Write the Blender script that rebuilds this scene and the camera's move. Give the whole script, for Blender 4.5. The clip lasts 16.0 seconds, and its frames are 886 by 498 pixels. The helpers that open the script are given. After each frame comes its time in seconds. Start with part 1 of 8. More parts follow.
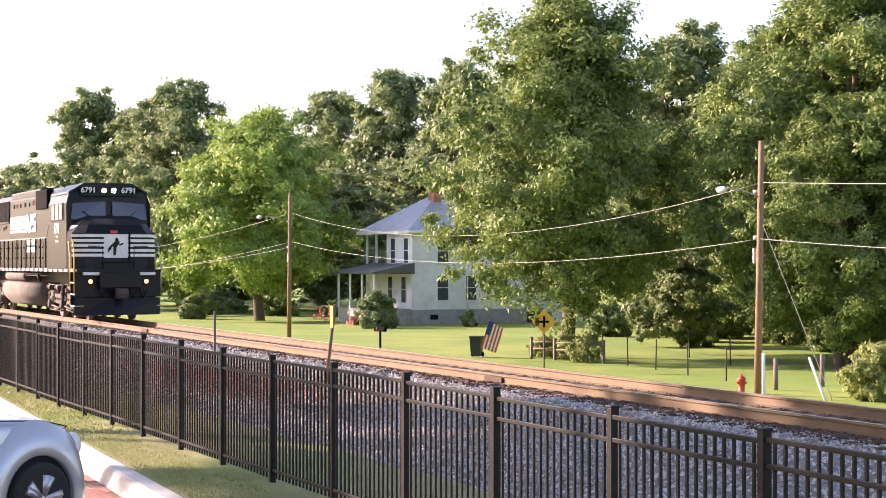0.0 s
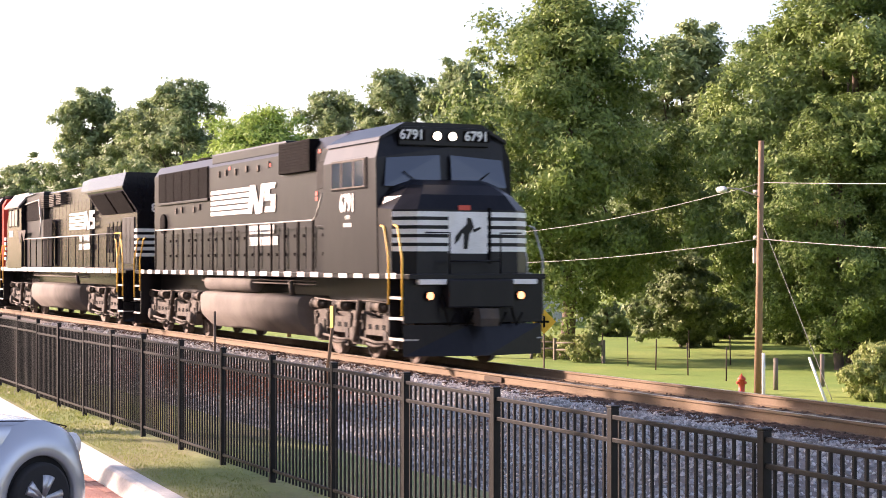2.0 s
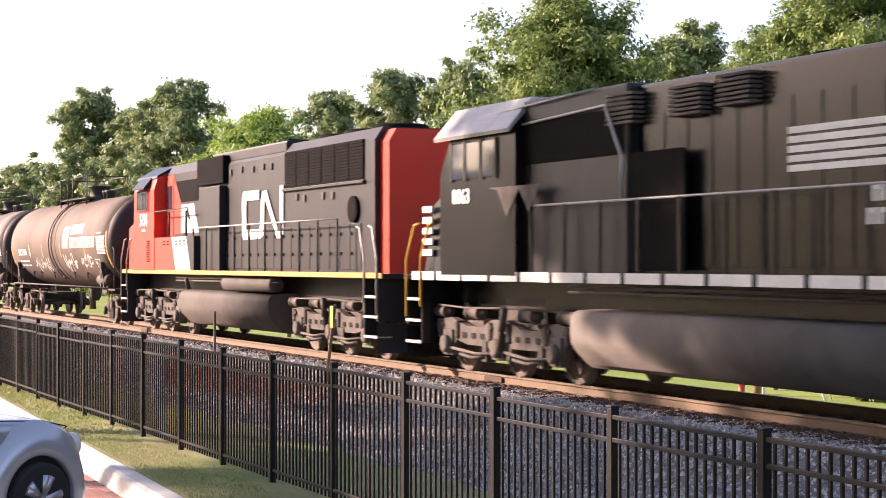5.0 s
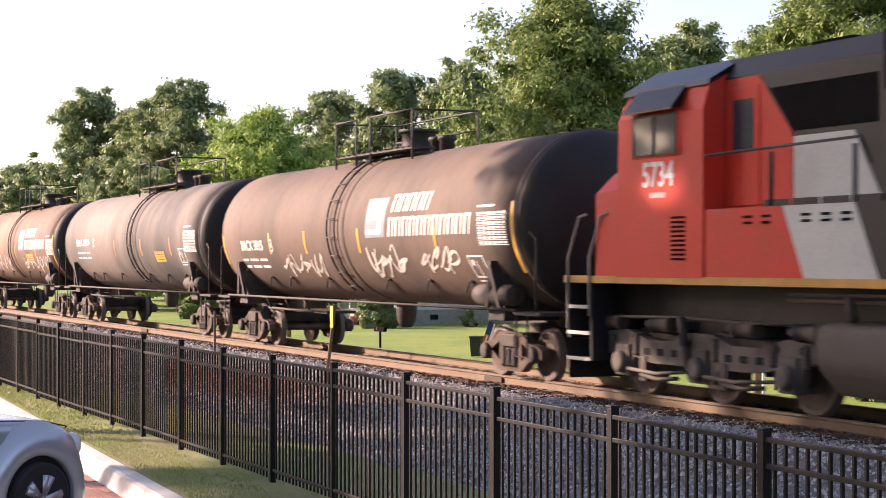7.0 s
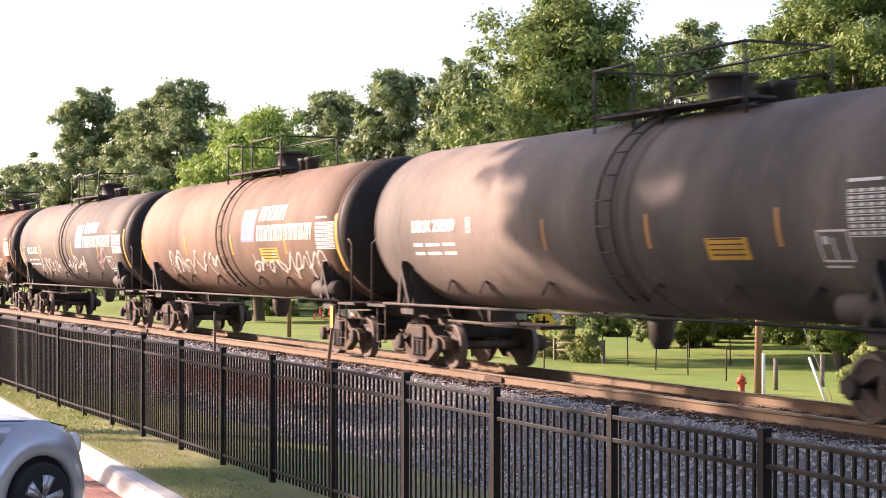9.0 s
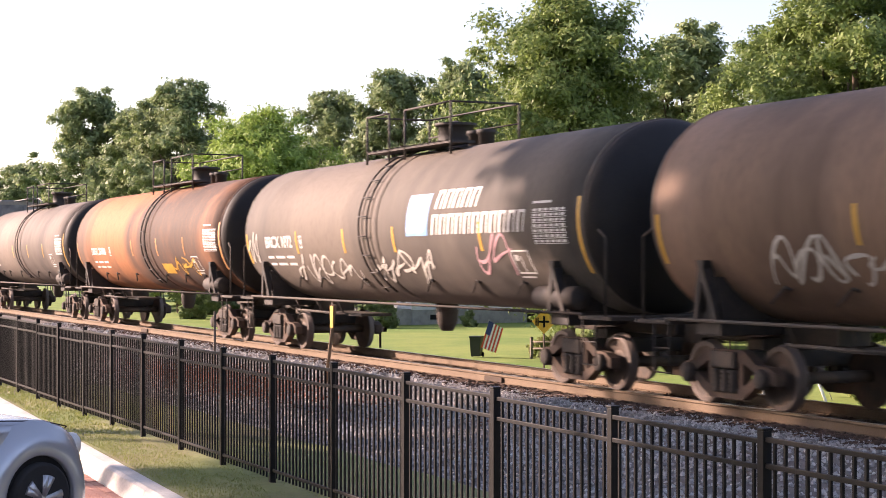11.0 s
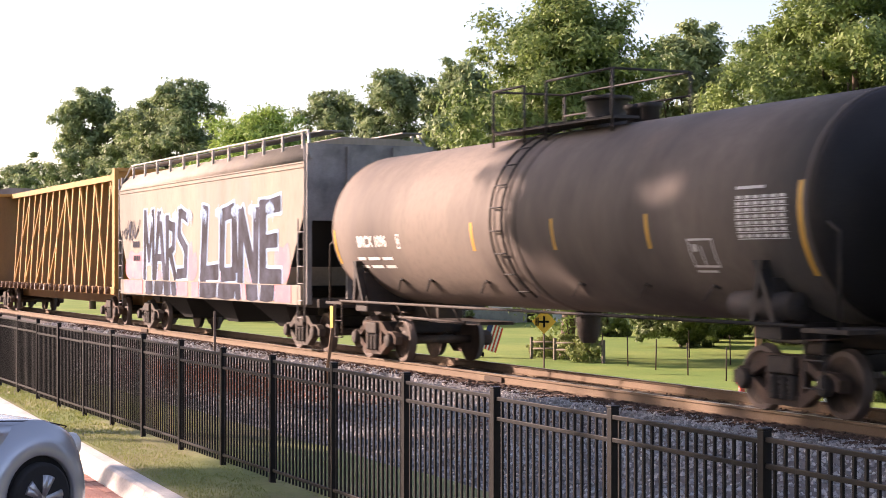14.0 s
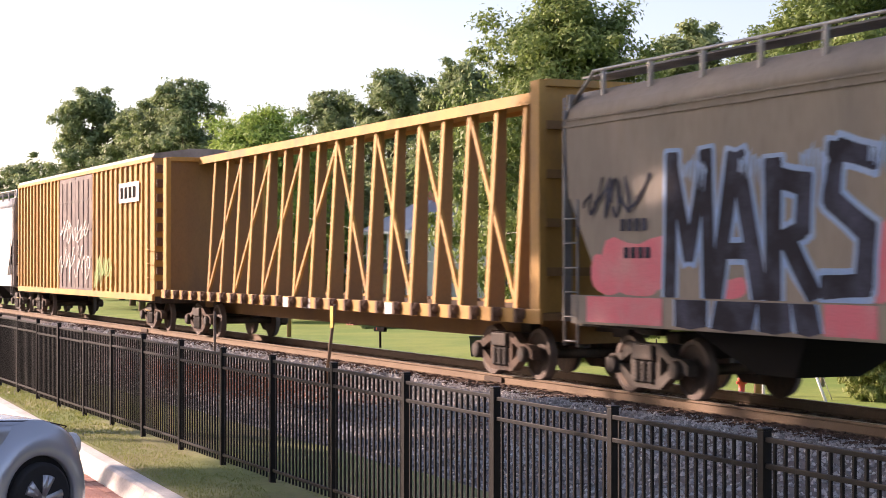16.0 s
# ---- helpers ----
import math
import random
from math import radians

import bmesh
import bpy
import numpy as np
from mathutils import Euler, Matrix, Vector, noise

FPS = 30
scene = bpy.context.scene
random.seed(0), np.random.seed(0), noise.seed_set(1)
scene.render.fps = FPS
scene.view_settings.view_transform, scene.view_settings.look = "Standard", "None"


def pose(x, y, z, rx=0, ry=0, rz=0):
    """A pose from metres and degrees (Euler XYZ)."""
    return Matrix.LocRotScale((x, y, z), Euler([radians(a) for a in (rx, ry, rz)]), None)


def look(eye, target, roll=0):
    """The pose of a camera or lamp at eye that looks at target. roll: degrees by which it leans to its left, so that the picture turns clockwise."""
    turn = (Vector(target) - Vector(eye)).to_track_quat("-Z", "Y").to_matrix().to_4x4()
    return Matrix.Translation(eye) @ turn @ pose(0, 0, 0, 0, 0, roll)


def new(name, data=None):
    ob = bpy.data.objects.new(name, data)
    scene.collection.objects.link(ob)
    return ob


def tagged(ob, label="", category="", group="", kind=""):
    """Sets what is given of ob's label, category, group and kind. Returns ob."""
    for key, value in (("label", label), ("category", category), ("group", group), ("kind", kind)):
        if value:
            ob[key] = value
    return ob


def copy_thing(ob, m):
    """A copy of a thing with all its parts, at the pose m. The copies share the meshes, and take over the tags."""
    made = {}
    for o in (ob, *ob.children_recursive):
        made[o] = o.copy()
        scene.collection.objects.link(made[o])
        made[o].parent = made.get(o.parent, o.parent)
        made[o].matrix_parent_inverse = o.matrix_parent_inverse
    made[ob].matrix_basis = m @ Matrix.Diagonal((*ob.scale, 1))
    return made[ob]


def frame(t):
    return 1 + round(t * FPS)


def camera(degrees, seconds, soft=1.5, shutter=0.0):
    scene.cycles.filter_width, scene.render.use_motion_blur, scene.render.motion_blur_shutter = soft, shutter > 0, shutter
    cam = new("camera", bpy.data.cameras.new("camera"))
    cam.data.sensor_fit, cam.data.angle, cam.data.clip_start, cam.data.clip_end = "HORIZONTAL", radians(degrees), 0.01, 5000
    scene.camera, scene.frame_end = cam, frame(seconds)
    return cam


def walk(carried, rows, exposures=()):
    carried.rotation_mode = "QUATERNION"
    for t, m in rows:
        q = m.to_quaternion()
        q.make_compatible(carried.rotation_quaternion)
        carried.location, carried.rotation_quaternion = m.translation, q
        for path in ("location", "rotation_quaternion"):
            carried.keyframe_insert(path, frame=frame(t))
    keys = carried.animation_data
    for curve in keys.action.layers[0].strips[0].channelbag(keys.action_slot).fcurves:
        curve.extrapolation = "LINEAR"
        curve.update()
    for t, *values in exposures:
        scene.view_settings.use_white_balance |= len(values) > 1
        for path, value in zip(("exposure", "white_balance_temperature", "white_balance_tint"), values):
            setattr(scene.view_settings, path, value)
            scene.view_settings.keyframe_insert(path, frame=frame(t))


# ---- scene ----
# camera: stands still beside the parking place, looking along the line
EYE = (0.0, 0.0, 1.908)
YAW, PITCH = radians(65.388), radians(0.479)
AIM = (EYE[0] - math.sin(YAW) * math.cos(PITCH) * 50, EYE[1] + math.cos(YAW) * math.cos(PITCH) * 50, EYE[2] + math.sin(PITCH) * 50)
cam = camera(29.07, 16.0, soft=0.9, shutter=0.25)
walk(cam, [(0.0, look(EYE, AIM)), (16.0, look(EYE, AIM))], exposures=[(t, 1.44 + s, 6550, 30) for t, s in ((0, 0.26), (2, 0.17), (3, 0.06), (4, 0.13), (6.5, -0.14), (7.5, -0.08), (8.5, 0.02), (11.5, -0.1), (12.5, -0.05), (13.5, -0.07), (14.5, -0.2), (15, -0.27), (16, -0.27))])

# daylight: low sun behind the camera's left shoulder
SUN_ELEV, SUN_AZ = radians(21.0), math.atan2(-0.69, -0.72)
TO_SUN = Vector((math.cos(SUN_ELEV) * math.cos(SUN_AZ), math.cos(SUN_ELEV) * math.sin(SUN_AZ), math.sin(SUN_ELEV)))
world = bpy.data.worlds.new("sky")
scene.world = world
world.use_nodes = True
wn, wl = world.node_tree.nodes, world.node_tree.links
sky = wn.new("ShaderNodeTexSky")
sky.sky_type, sky.sun_disc = "NISHITA", False
sky.sun_elevation, sky.sun_rotation = SUN_ELEV, math.pi / 2 - SUN_AZ
sky.air_density, sky.dust_density, sky.ozone_density = 1.0, 1.5, 1.0
# thin high cloud pales the blue of the sky
veil = wn.new("ShaderNodeHueSaturation")
veil.inputs["Saturation"].default_value, veil.inputs["Value"].default_value = 0.9, 1.0
wl.new(sky.outputs[0], veil.inputs["Color"])
wl.new(veil.outputs[0], wn["Background"].inputs[0])
wn["Background"].inputs[1].default_value = 0.114
sun_data = bpy.data.lights.new("sun", "SUN")
sun_data.energy, sun_data.angle, sun_data.color = 5.0, radians(0.6), (1.0, 0.81, 0.615)
sun = new("sun", sun_data)
sun.matrix_world = look(Vector((0, 0, 60)) + TO_SUN * 50, (0, 0, 60))

# ---- small tools ----
TRACK_Y = 14.441
RAIL_TOP = -0.08   # top of the rails; car bodies are built up from z = 0
FLIP = [False]   # set while a vehicle is built that runs the other way round
SPEED = 14.267


def rgb(c):
    return (*c, 1.0) if len(c) == 3 else c


def mat(name, base, rough=0.6, metal=0.0, second=None, scale=2.0, amount=0.35, fine=40.0, bump=0.15, bump_scale=60.0, per_object=0.0, spec=0.5, streak=(1, 1, 1), grime=None, grime_at=0.6, per_island=0.0):
    """Procedural surface: a base colour, broad patches, fine grain, relief, and optional dirt patches."""
    m = bpy.data.materials.new(name)
    m.use_nodes = True
    n, l = m.node_tree.nodes, m.node_tree.links
    p = n["Principled BSDF"]
    p.inputs["Roughness"].default_value, p.inputs["Metallic"].default_value = rough, metal
    p.inputs["Specular IOR Level"].default_value = spec
    tc = n.new("ShaderNodeTexCoord")
    mp = n.new("ShaderNodeMapping")
    mp.inputs["Scale"].default_value = streak
    l.new(tc.outputs["Object"], mp.inputs[0])
    vec = mp.outputs[0]
    second = second or tuple(c * 0.6 for c in base)

    def tex(s, d, rng=0.5):
        t = n.new("ShaderNodeTexNoise")
        t.inputs["Scale"].default_value, t.inputs["Detail"].default_value, t.inputs["Roughness"].default_value = s, d, rng
        l.new(vec, t.inputs["Vector"])
        return t.outputs["Fac"]

    def blend(f, a, b, lo, hi, top):
        r = n.new("ShaderNodeMapRange")
        r.inputs["From Min"].default_value, r.inputs["From Max"].default_value, r.inputs["To Max"].default_value = lo, hi, top
        l.new(f, r.inputs["Value"])
        x = n.new("ShaderNodeMix")
        x.data_type = "RGBA"
        l.new(r.outputs[0], x.inputs["Factor"])
        for s, c in ((x.inputs[6], a), (x.inputs[7], b)):
            if isinstance(c, tuple):
                s.default_value = rgb(c)
            else:
                l.new(c, s)
        return x.outputs[2]

    col = blend(tex(scale, 5, 0.6), base, second, 0.42, 0.68, amount * 2)
    col = blend(tex(fine, 3), col, tuple(c * 0.55 for c in base), 0.45, 0.8, 0.5)
    if grime:
        col = blend(tex(scale * 0.6, 8, 0.7), col, grime, grime_at - 0.08, grime_at + 0.1, 0.9)
    for on, node, sock in ((per_object, "ShaderNodeObjectInfo", "Random"), (per_island, "ShaderNodeNewGeometry", "Random Per Island")):
        if on:
            o = n.new(node)
            h = n.new("ShaderNodeHueSaturation")
            r = n.new("ShaderNodeMapRange")
            r.inputs["To Min"].default_value, r.inputs["To Max"].default_value = 1 - on, 1 + on
            l.new(o.outputs[sock], r.inputs["Value"])
            l.new(r.outputs[0], h.inputs["Value"])
            l.new(col, h.inputs["Color"])
            col = h.outputs["Color"]
    l.new(col, p.inputs["Base Color"])
    if bump:
        b = n.new("ShaderNodeBump")
        b.inputs["Strength"].default_value, b.inputs["Distance"].default_value = bump, 0.02
        l.new(tex(bump_scale, 4), b.inputs["Height"])
        l.new(b.outputs[0], p.inputs["Normal"])
    return m


def leaf_mat(name, a, b, through_amount=0.32):
    """Foliage: each leaf spray has its own shade between two greens, and lets some light through."""
    m = bpy.data.materials.new(name)
    m.use_nodes = True
    n, l = m.node_tree.nodes, m.node_tree.links
    p = n["Principled BSDF"]
    p.inputs["Roughness"].default_value = 0.55
    p.inputs["Specular IOR Level"].default_value = 0.3
    g = n.new("ShaderNodeNewGeometry")
    tc = n.new("ShaderNodeTexCoord")
    t = n.new("ShaderNodeTexNoise")
    t.inputs["Scale"].default_value = 0.35
    l.new(tc.outputs["Object"], t.inputs["Vector"])
    add = n.new("ShaderNodeMath")
    add.operation = "MULTIPLY_ADD"
    add.inputs[1].default_value = 0.7
    l.new(g.outputs["Random Per Island"], add.inputs[0])
    s = n.new("ShaderNodeMapRange")
    s.inputs["From Min"].default_value, s.inputs["From Max"].default_value, s.inputs["To Max"].default_value = 0.35, 0.65, 0.4
    l.new(t.outputs["Fac"], s.inputs["Value"])
    l.new(s.outputs[0], add.inputs[2])
    x = n.new("ShaderNodeMix")
    x.data_type = "RGBA"
    x.inputs[6].default_value, x.inputs[7].default_value = rgb(a), rgb(b)
    l.new(add.outputs[0], x.inputs["Factor"])
    l.new(x.outputs[2], p.inputs["Base Color"])
    tr = n.new("ShaderNodeBsdfTranslucent")
    l.new(x.outputs[2], tr.inputs["Color"])
    mx = n.new("ShaderNodeMixShader")
    mx.inputs[0].default_value = through_amount
    l.new(p.outputs[0], mx.inputs[1])
    l.new(tr.outputs[0], mx.inputs[2])
    l.new(mx.outputs[0], n["Material Output"].inputs[0])
    return m


def glow(name, colour, strength):
    m = bpy.data.materials.new(name)
    m.use_nodes = True
    p = m.node_tree.nodes["Principled BSDF"]
    p.inputs["Base Color"].default_value = rgb(colour)
    p.inputs["Emission Color"].default_value, p.inputs["Emission Strength"].default_value = rgb(colour), strength
    return m


def glass(name, tint=(0.05, 0.07, 0.09), spec=0.5):
    m = bpy.data.materials.new(name)
    m.use_nodes = True
    p = m.node_tree.nodes["Principled BSDF"]
    p.inputs["Base Color"].default_value = rgb(tint)
    p.inputs["Roughness"].default_value, p.inputs["IOR"].default_value = 0.06, 1.5
    p.inputs["Specular IOR Level"].default_value = spec
    return m


def box(bm, x0, x1, y0, y1, z0, z1, bevel=0.0):
    vs = [bm.verts.new((x, y, z)) for x in (x0, x1) for y in (y0, y1) for z in (z0, z1)]
    for f in ((0, 1, 3, 2), (4, 6, 7, 5), (0, 4, 5, 1), (2, 3, 7, 6), (0, 2, 6, 4), (1, 5, 7, 3)):
        bm.faces.new([vs[i] for i in f])
    if bevel:
        es = list({e for v in vs for e in v.link_edges})
        bmesh.ops.bevel(bm, geom=es, offset=bevel, segments=2, affect="EDGES", profile=0.6)
    return bm


def rod(bm, p0, p1, r, r1=None, n=8, caps=True):
    """A round bar between two points."""
    p0, p1 = Vector(p0), Vector(p1)
    r1 = r if r1 is None else r1
    q = (p1 - p0).to_track_quat("Z", "Y")
    rings = []
    for p, rr in ((p0, r), (p1, r1)):
        rings.append([bm.verts.new(p + q @ Vector((rr * math.cos(2 * math.pi * k / n), rr * math.sin(2 * math.pi * k / n), 0))) for k in range(n)])
    for k in range(n):
        f = bm.faces.new((rings[0][k], rings[0][(k + 1) % n], rings[1][(k + 1) % n], rings[1][k]))
        f.smooth = True
    if caps:
        bm.faces.new(rings[0][::-1])
        bm.faces.new(rings[1])
    return bm


def pipe(bm, pts, r, n=6):
    """A bent round bar through the points, in one piece."""
    pts = [Vector(q) for q in pts]
    rings = []
    for i, q in enumerate(pts):
        d = ((pts[min(i + 1, len(pts) - 1)] - q).normalized() + (q - pts[max(i - 1, 0)]).normalized()).normalized()
        t = d.to_track_quat("Z", "Y")
        rings.append([bm.verts.new(q + t @ Vector((r * math.cos(2 * math.pi * k / n), r * math.sin(2 * math.pi * k / n), 0))) for k in range(n)])
    for A, C in zip(rings, rings[1:]):
        best = min(range(n), key=lambda o: sum((A[k].co - C[(k + o) % n].co).length for k in range(n)))
        for k in range(n):
            f = bm.faces.new((A[k], A[(k + 1) % n], C[(k + 1 + best) % n], C[(k + best) % n]))
            f.smooth = True
    bm.faces.new(rings[0][::-1])
    bm.faces.new(rings[-1])
    return bm


def prof(bm, pts, axis, a0, a1, smooth=False):
    """Extrudes an outline along x (pts are y, z) or along y (pts are x, z)."""
    def v(p, a):
        return bm.verts.new((a, p[0], p[1]) if axis == "x" else (p[0], a, p[1]))
    A, B = [v(p, a0) for p in pts], [v(p, a1) for p in pts]
    k = len(pts)
    for i in range(k):
        f = bm.faces.new((A[i], A[(i + 1) % k], B[(i + 1) % k], B[i]))
        f.smooth = smooth
    bm.faces.new(A[::-1])
    bm.faces.new(B)
    bmesh.ops.recalc_face_normals(bm, faces=bm.faces)
    return bm


def lathe(bm, pts, zc=0.0, yc=0.0, n=48, axis="x"):
    """Turns (along, radius) pairs round an axis."""
    rings = []
    for a, r in pts:
        ring = []
        for k in range(n):
            c, s = r * math.cos(2 * math.pi * k / n), r * math.sin(2 * math.pi * k / n)
            ring.append(bm.verts.new((a, yc + c, zc + s) if axis == "x" else (c, yc + a, zc + s) if axis == "y" else (c, yc + s, zc + a)))
        rings.append(ring)
    for i, (A, B) in enumerate(zip(rings, rings[1:])):
        along, out = abs(pts[i + 1][0] - pts[i][0]), abs(pts[i + 1][1] - pts[i][1])
        for k in range(n):
            f = bm.faces.new((A[k], A[(k + 1) % n], B[(k + 1) % n], B[k]))
            f.smooth = out < 3 * along or n >= 64
    bm.faces.new(rings[0][::-1])
    bm.faces.new(rings[-1])
    bmesh.ops.recalc_face_normals(bm, faces=bm.faces)
    return bm


def B():
    return bmesh.new()


def part(name, bm, material, parent=None, label="", at=None):
    """Links a bmesh as one mesh object, under a thing or a part if given."""
    if FLIP[0]:
        for v in bm.verts:
            v.co.x = -v.co.x
        bmesh.ops.reverse_faces(bm, faces=bm.faces)
    me = bpy.data.meshes.new(name)
    bm.to_mesh(me)
    bm.free()
    me.materials.append(material)
    ob = new(name, me)
    ob.parent = parent
    if at is not None:
        ob.matrix_basis = at
    if label:
        ob["label"] = label
    return ob


def again(ob, m, parent=None):
    """Another object on the same mesh."""
    o = new(ob.name.split(".")[0], ob.data)
    o.parent = parent or ob.parent
    o.matrix_basis = m
    return o


def thing(name, label, category, group="", kind="", at=None):
    ob = new(name)
    ob.empty_display_size = 0.3
    if at is not None:
        ob.matrix_basis = at
    return tagged(ob, label, category, group, kind)


def mesh_from(name, verts, faces, material, parent=None, smooth=False):
    me = bpy.data.meshes.new(name)
    me.from_pydata(verts, [], faces)
    me.materials.append(material)
    if smooth:
        me.polygons.foreach_set("use_smooth", [True] * len(me.polygons))
    ob = new(name, me)
    ob.parent = parent
    return ob


def text(body, size, material, parent, m, name="lettering", depth=0.004, shear=0.0, wide=1.0, bold=0.0):
    cu = bpy.data.curves.new(name, "FONT")
    cu.body, cu.size, cu.extrude, cu.shear = body, size, depth, shear
    cu.align_x, cu.align_y = "CENTER", "CENTER"
    tmp = bpy.data.objects.new("tmp", cu)
    scene.collection.objects.link(tmp)
    bpy.context.view_layer.update()
    me = bpy.data.meshes.new_from_object(tmp.evaluated_get(bpy.context.evaluated_depsgraph_get()))
    bpy.data.objects.remove(tmp)
    me.materials.clear()
    me.materials.append(material)
    me.transform(Matrix.Diagonal((wide, 1, 1, 1)))
    if bold:
        bm = bmesh.new()
        for dx, dz in ((-bold, 0), (bold, 0), (0, bold), (0, -bold)):
            n = len(bm.verts)
            bm.from_mesh(me)
            bm.verts.ensure_lookup_table()
            bmesh.ops.translate(bm, verts=bm.verts[n:], vec=(dx, dz, (dx + 2 * dz) * 0.02))
        bm.to_mesh(me)
        bm.free()
    ob = new(name, me)
    ob.parent = parent
    ob.matrix_basis = m
    return ob


NEAR = Matrix(((1, 0, 0, 0), (0, 0, -1, 0), (0, 1, 0, 0), (0, 0, 0, 1)))   # writing that faces -y
FRONT = Matrix(((0, 0, 1, 0), (1, 0, 0, 0), (0, 1, 0, 0), (0, 0, 0, 1)))   # writing that faces +x


def on_side(x, y, z):
    return Matrix.Translation((x, y, z)) @ NEAR
# ---- materials ----
M_GRASS = mat("grass_ground", (0.19, 0.235, 0.07), 0.9, second=(0.30, 0.28, 0.13), scale=0.35, amount=0.4, fine=9, bump=0.6, bump_scale=14, grime=(0.2, 0.14, 0.09), grime_at=0.58)
M_LAWN = mat("lawn", (0.145, 0.235, 0.03), 0.9, second=(0.23, 0.29, 0.05), scale=0.16, amount=0.65, fine=5, bump=0.5, bump_scale=10)
M_BALLAST = mat("ballast_bed", (0.20, 0.18, 0.165), 0.9, second=(0.11, 0.09, 0.08), scale=1.2, amount=0.4, fine=18, bump=0.9, bump_scale=22, grime=(0.16, 0.09, 0.05), grime_at=0.63)
M_STONE = mat("ballast_stone", (0.43, 0.425, 0.42), 0.85, second=(0.34, 0.25, 0.2), scale=0.4, amount=0.25, bump=0.4, per_island=0.5)
M_DEADLEAF = mat("dead_leaf", (0.30, 0.12, 0.07), 0.9, second=(0.2, 0.09, 0.055), scale=0.6, bump=0, per_island=0.4)
M_RAIL = mat("rail_rust", (0.185, 0.125, 0.075), 0.8, 0.0, second=(0.14, 0.09, 0.055), scale=1.5, bump=0.25)
M_RAILHEAD = mat("rail_head_worn", (0.55, 0.5, 0.46), 0.3, 0.9, bump=0.05)
M_TIE = mat("tie_wood", (0.045, 0.032, 0.025), 0.9, second=(0.085, 0.058, 0.04), scale=3, bump=0.5, streak=(1, 0.2, 1), per_object=0.3)
M_CHIP = mat("rotted_wood_chip", (0.10, 0.06, 0.042), 0.9, second=(0.05, 0.034, 0.026), scale=2, bump=0, per_island=0.5)
M_IRON = mat("rusty_iron", (0.085, 0.055, 0.038), 0.8, 0.2)
M_FENCE = mat("fence_black_paint", (0.009, 0.0088, 0.0096), 0.5, spec=0.22, second=(0.014, 0.0132, 0.0135), scale=6, bump=0.08)
M_CONC = mat("kerb_concrete", (0.66, 0.64, 0.6), 0.85, second=(0.45, 0.43, 0.4), scale=1.5, fine=25, bump=0.4, grime=(0.3, 0.28, 0.25), grime_at=0.68)
M_OLDWOOD = mat("weathered_grey_wood", (0.2, 0.165, 0.13), 0.9, second=(0.12, 0.1, 0.08), scale=3, bump=0.4, streak=(1, 1, 0.2))
M_PAVE = mat("paver_red", (0.36, 0.18, 0.14), 0.85, second=(0.28, 0.14, 0.11), scale=4, bump=0.4, per_object=0.3)
M_ASPHALT = mat("asphalt", (0.06, 0.058, 0.055), 0.9, second=(0.09, 0.085, 0.08), scale=1.5, fine=60, bump=0.5)
M_ROAD = mat("road_pale", (0.3, 0.29, 0.27), 0.9, scale=1.0, fine=30)
M_BARK = mat("bark", (0.13, 0.095, 0.07), 0.95, second=(0.07, 0.05, 0.04), scale=4, bump=0.9, bump_scale=18, streak=(1, 1, 0.25))
M_POLE = mat("pole_wood", (0.30, 0.18, 0.11), 0.9, second=(0.2, 0.12, 0.08), scale=3, bump=0.5, streak=(1, 1, 0.1))
M_LEAF = leaf_mat("leaves", (0.09, 0.15, 0.04), (0.27, 0.345, 0.10))
M_LEAF_YOUNG = leaf_mat("leaves_bright", (0.15, 0.25, 0.045), (0.38, 0.50, 0.12))
M_LEAF_DARK = leaf_mat("leaves_dark", (0.13, 0.20, 0.08), (0.36, 0.42, 0.20))
M_LEAF_CEDAR = leaf_mat("leaves_cedar", (0.13, 0.18, 0.07), (0.26, 0.31, 0.13))
M_WHITE = mat("white_boards", (0.87, 0.88, 0.91), 0.7, second=(0.66, 0.66, 0.64), scale=1.2, bump=0.2)
M_ROOF = mat("roof_metal", (0.52, 0.54, 0.57), 0.45, 0.5, second=(0.4, 0.42, 0.45), scale=0.8)
M_BRICK = mat("chimney_brick", (0.42, 0.17, 0.11), 0.9, per_object=0.25)
M_BLOCK = mat("foundation_block", (0.42, 0.41, 0.4), 0.9, scale=2, bump=0.4)
# near-black for openings, recesses and hopper undersides; their shade is in the colour
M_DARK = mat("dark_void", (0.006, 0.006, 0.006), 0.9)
M_WINDOW = glass("window_glass")
M_STEEL_D = mat("running_gear_steel", (0.045, 0.038, 0.034), 0.75, 0.2, second=(0.085, 0.062, 0.045), scale=2.5, amount=0.5, bump=0.3, grime=(0.11, 0.08, 0.055), grime_at=0.64)
M_WHEEL = mat("wheel_steel", (0.07, 0.052, 0.042), 0.7, 0.3, second=(0.18, 0.12, 0.08), scale=3)
M_TREAD = mat("wheel_tread", (0.13, 0.1, 0.085), 0.6, 0.3)
M_TRUCK_BROWN = mat("bogie_rust", (0.105, 0.068, 0.048), 0.85, 0.1, second=(0.05, 0.035, 0.028), scale=3, amount=0.5, bump=0.4)
M_BLACKPAINT = mat("loco_black_paint", (0.008, 0.008, 0.011), 0.34, spec=0.2, second=(0.017, 0.0165, 0.019), scale=0.7, amount=0.5, fine=22, bump=0, streak=(1, 1, 0.35), grime=(0.03, 0.028, 0.03), grime_at=0.66)
M_BLACKCLEAN = mat("loco_black_washed", (0.0055, 0.0055, 0.0075), 0.24, spec=0.25, second=(0.010, 0.0098, 0.012), scale=0.9, amount=0.4, fine=22, bump=0, streak=(1, 1, 0.35))
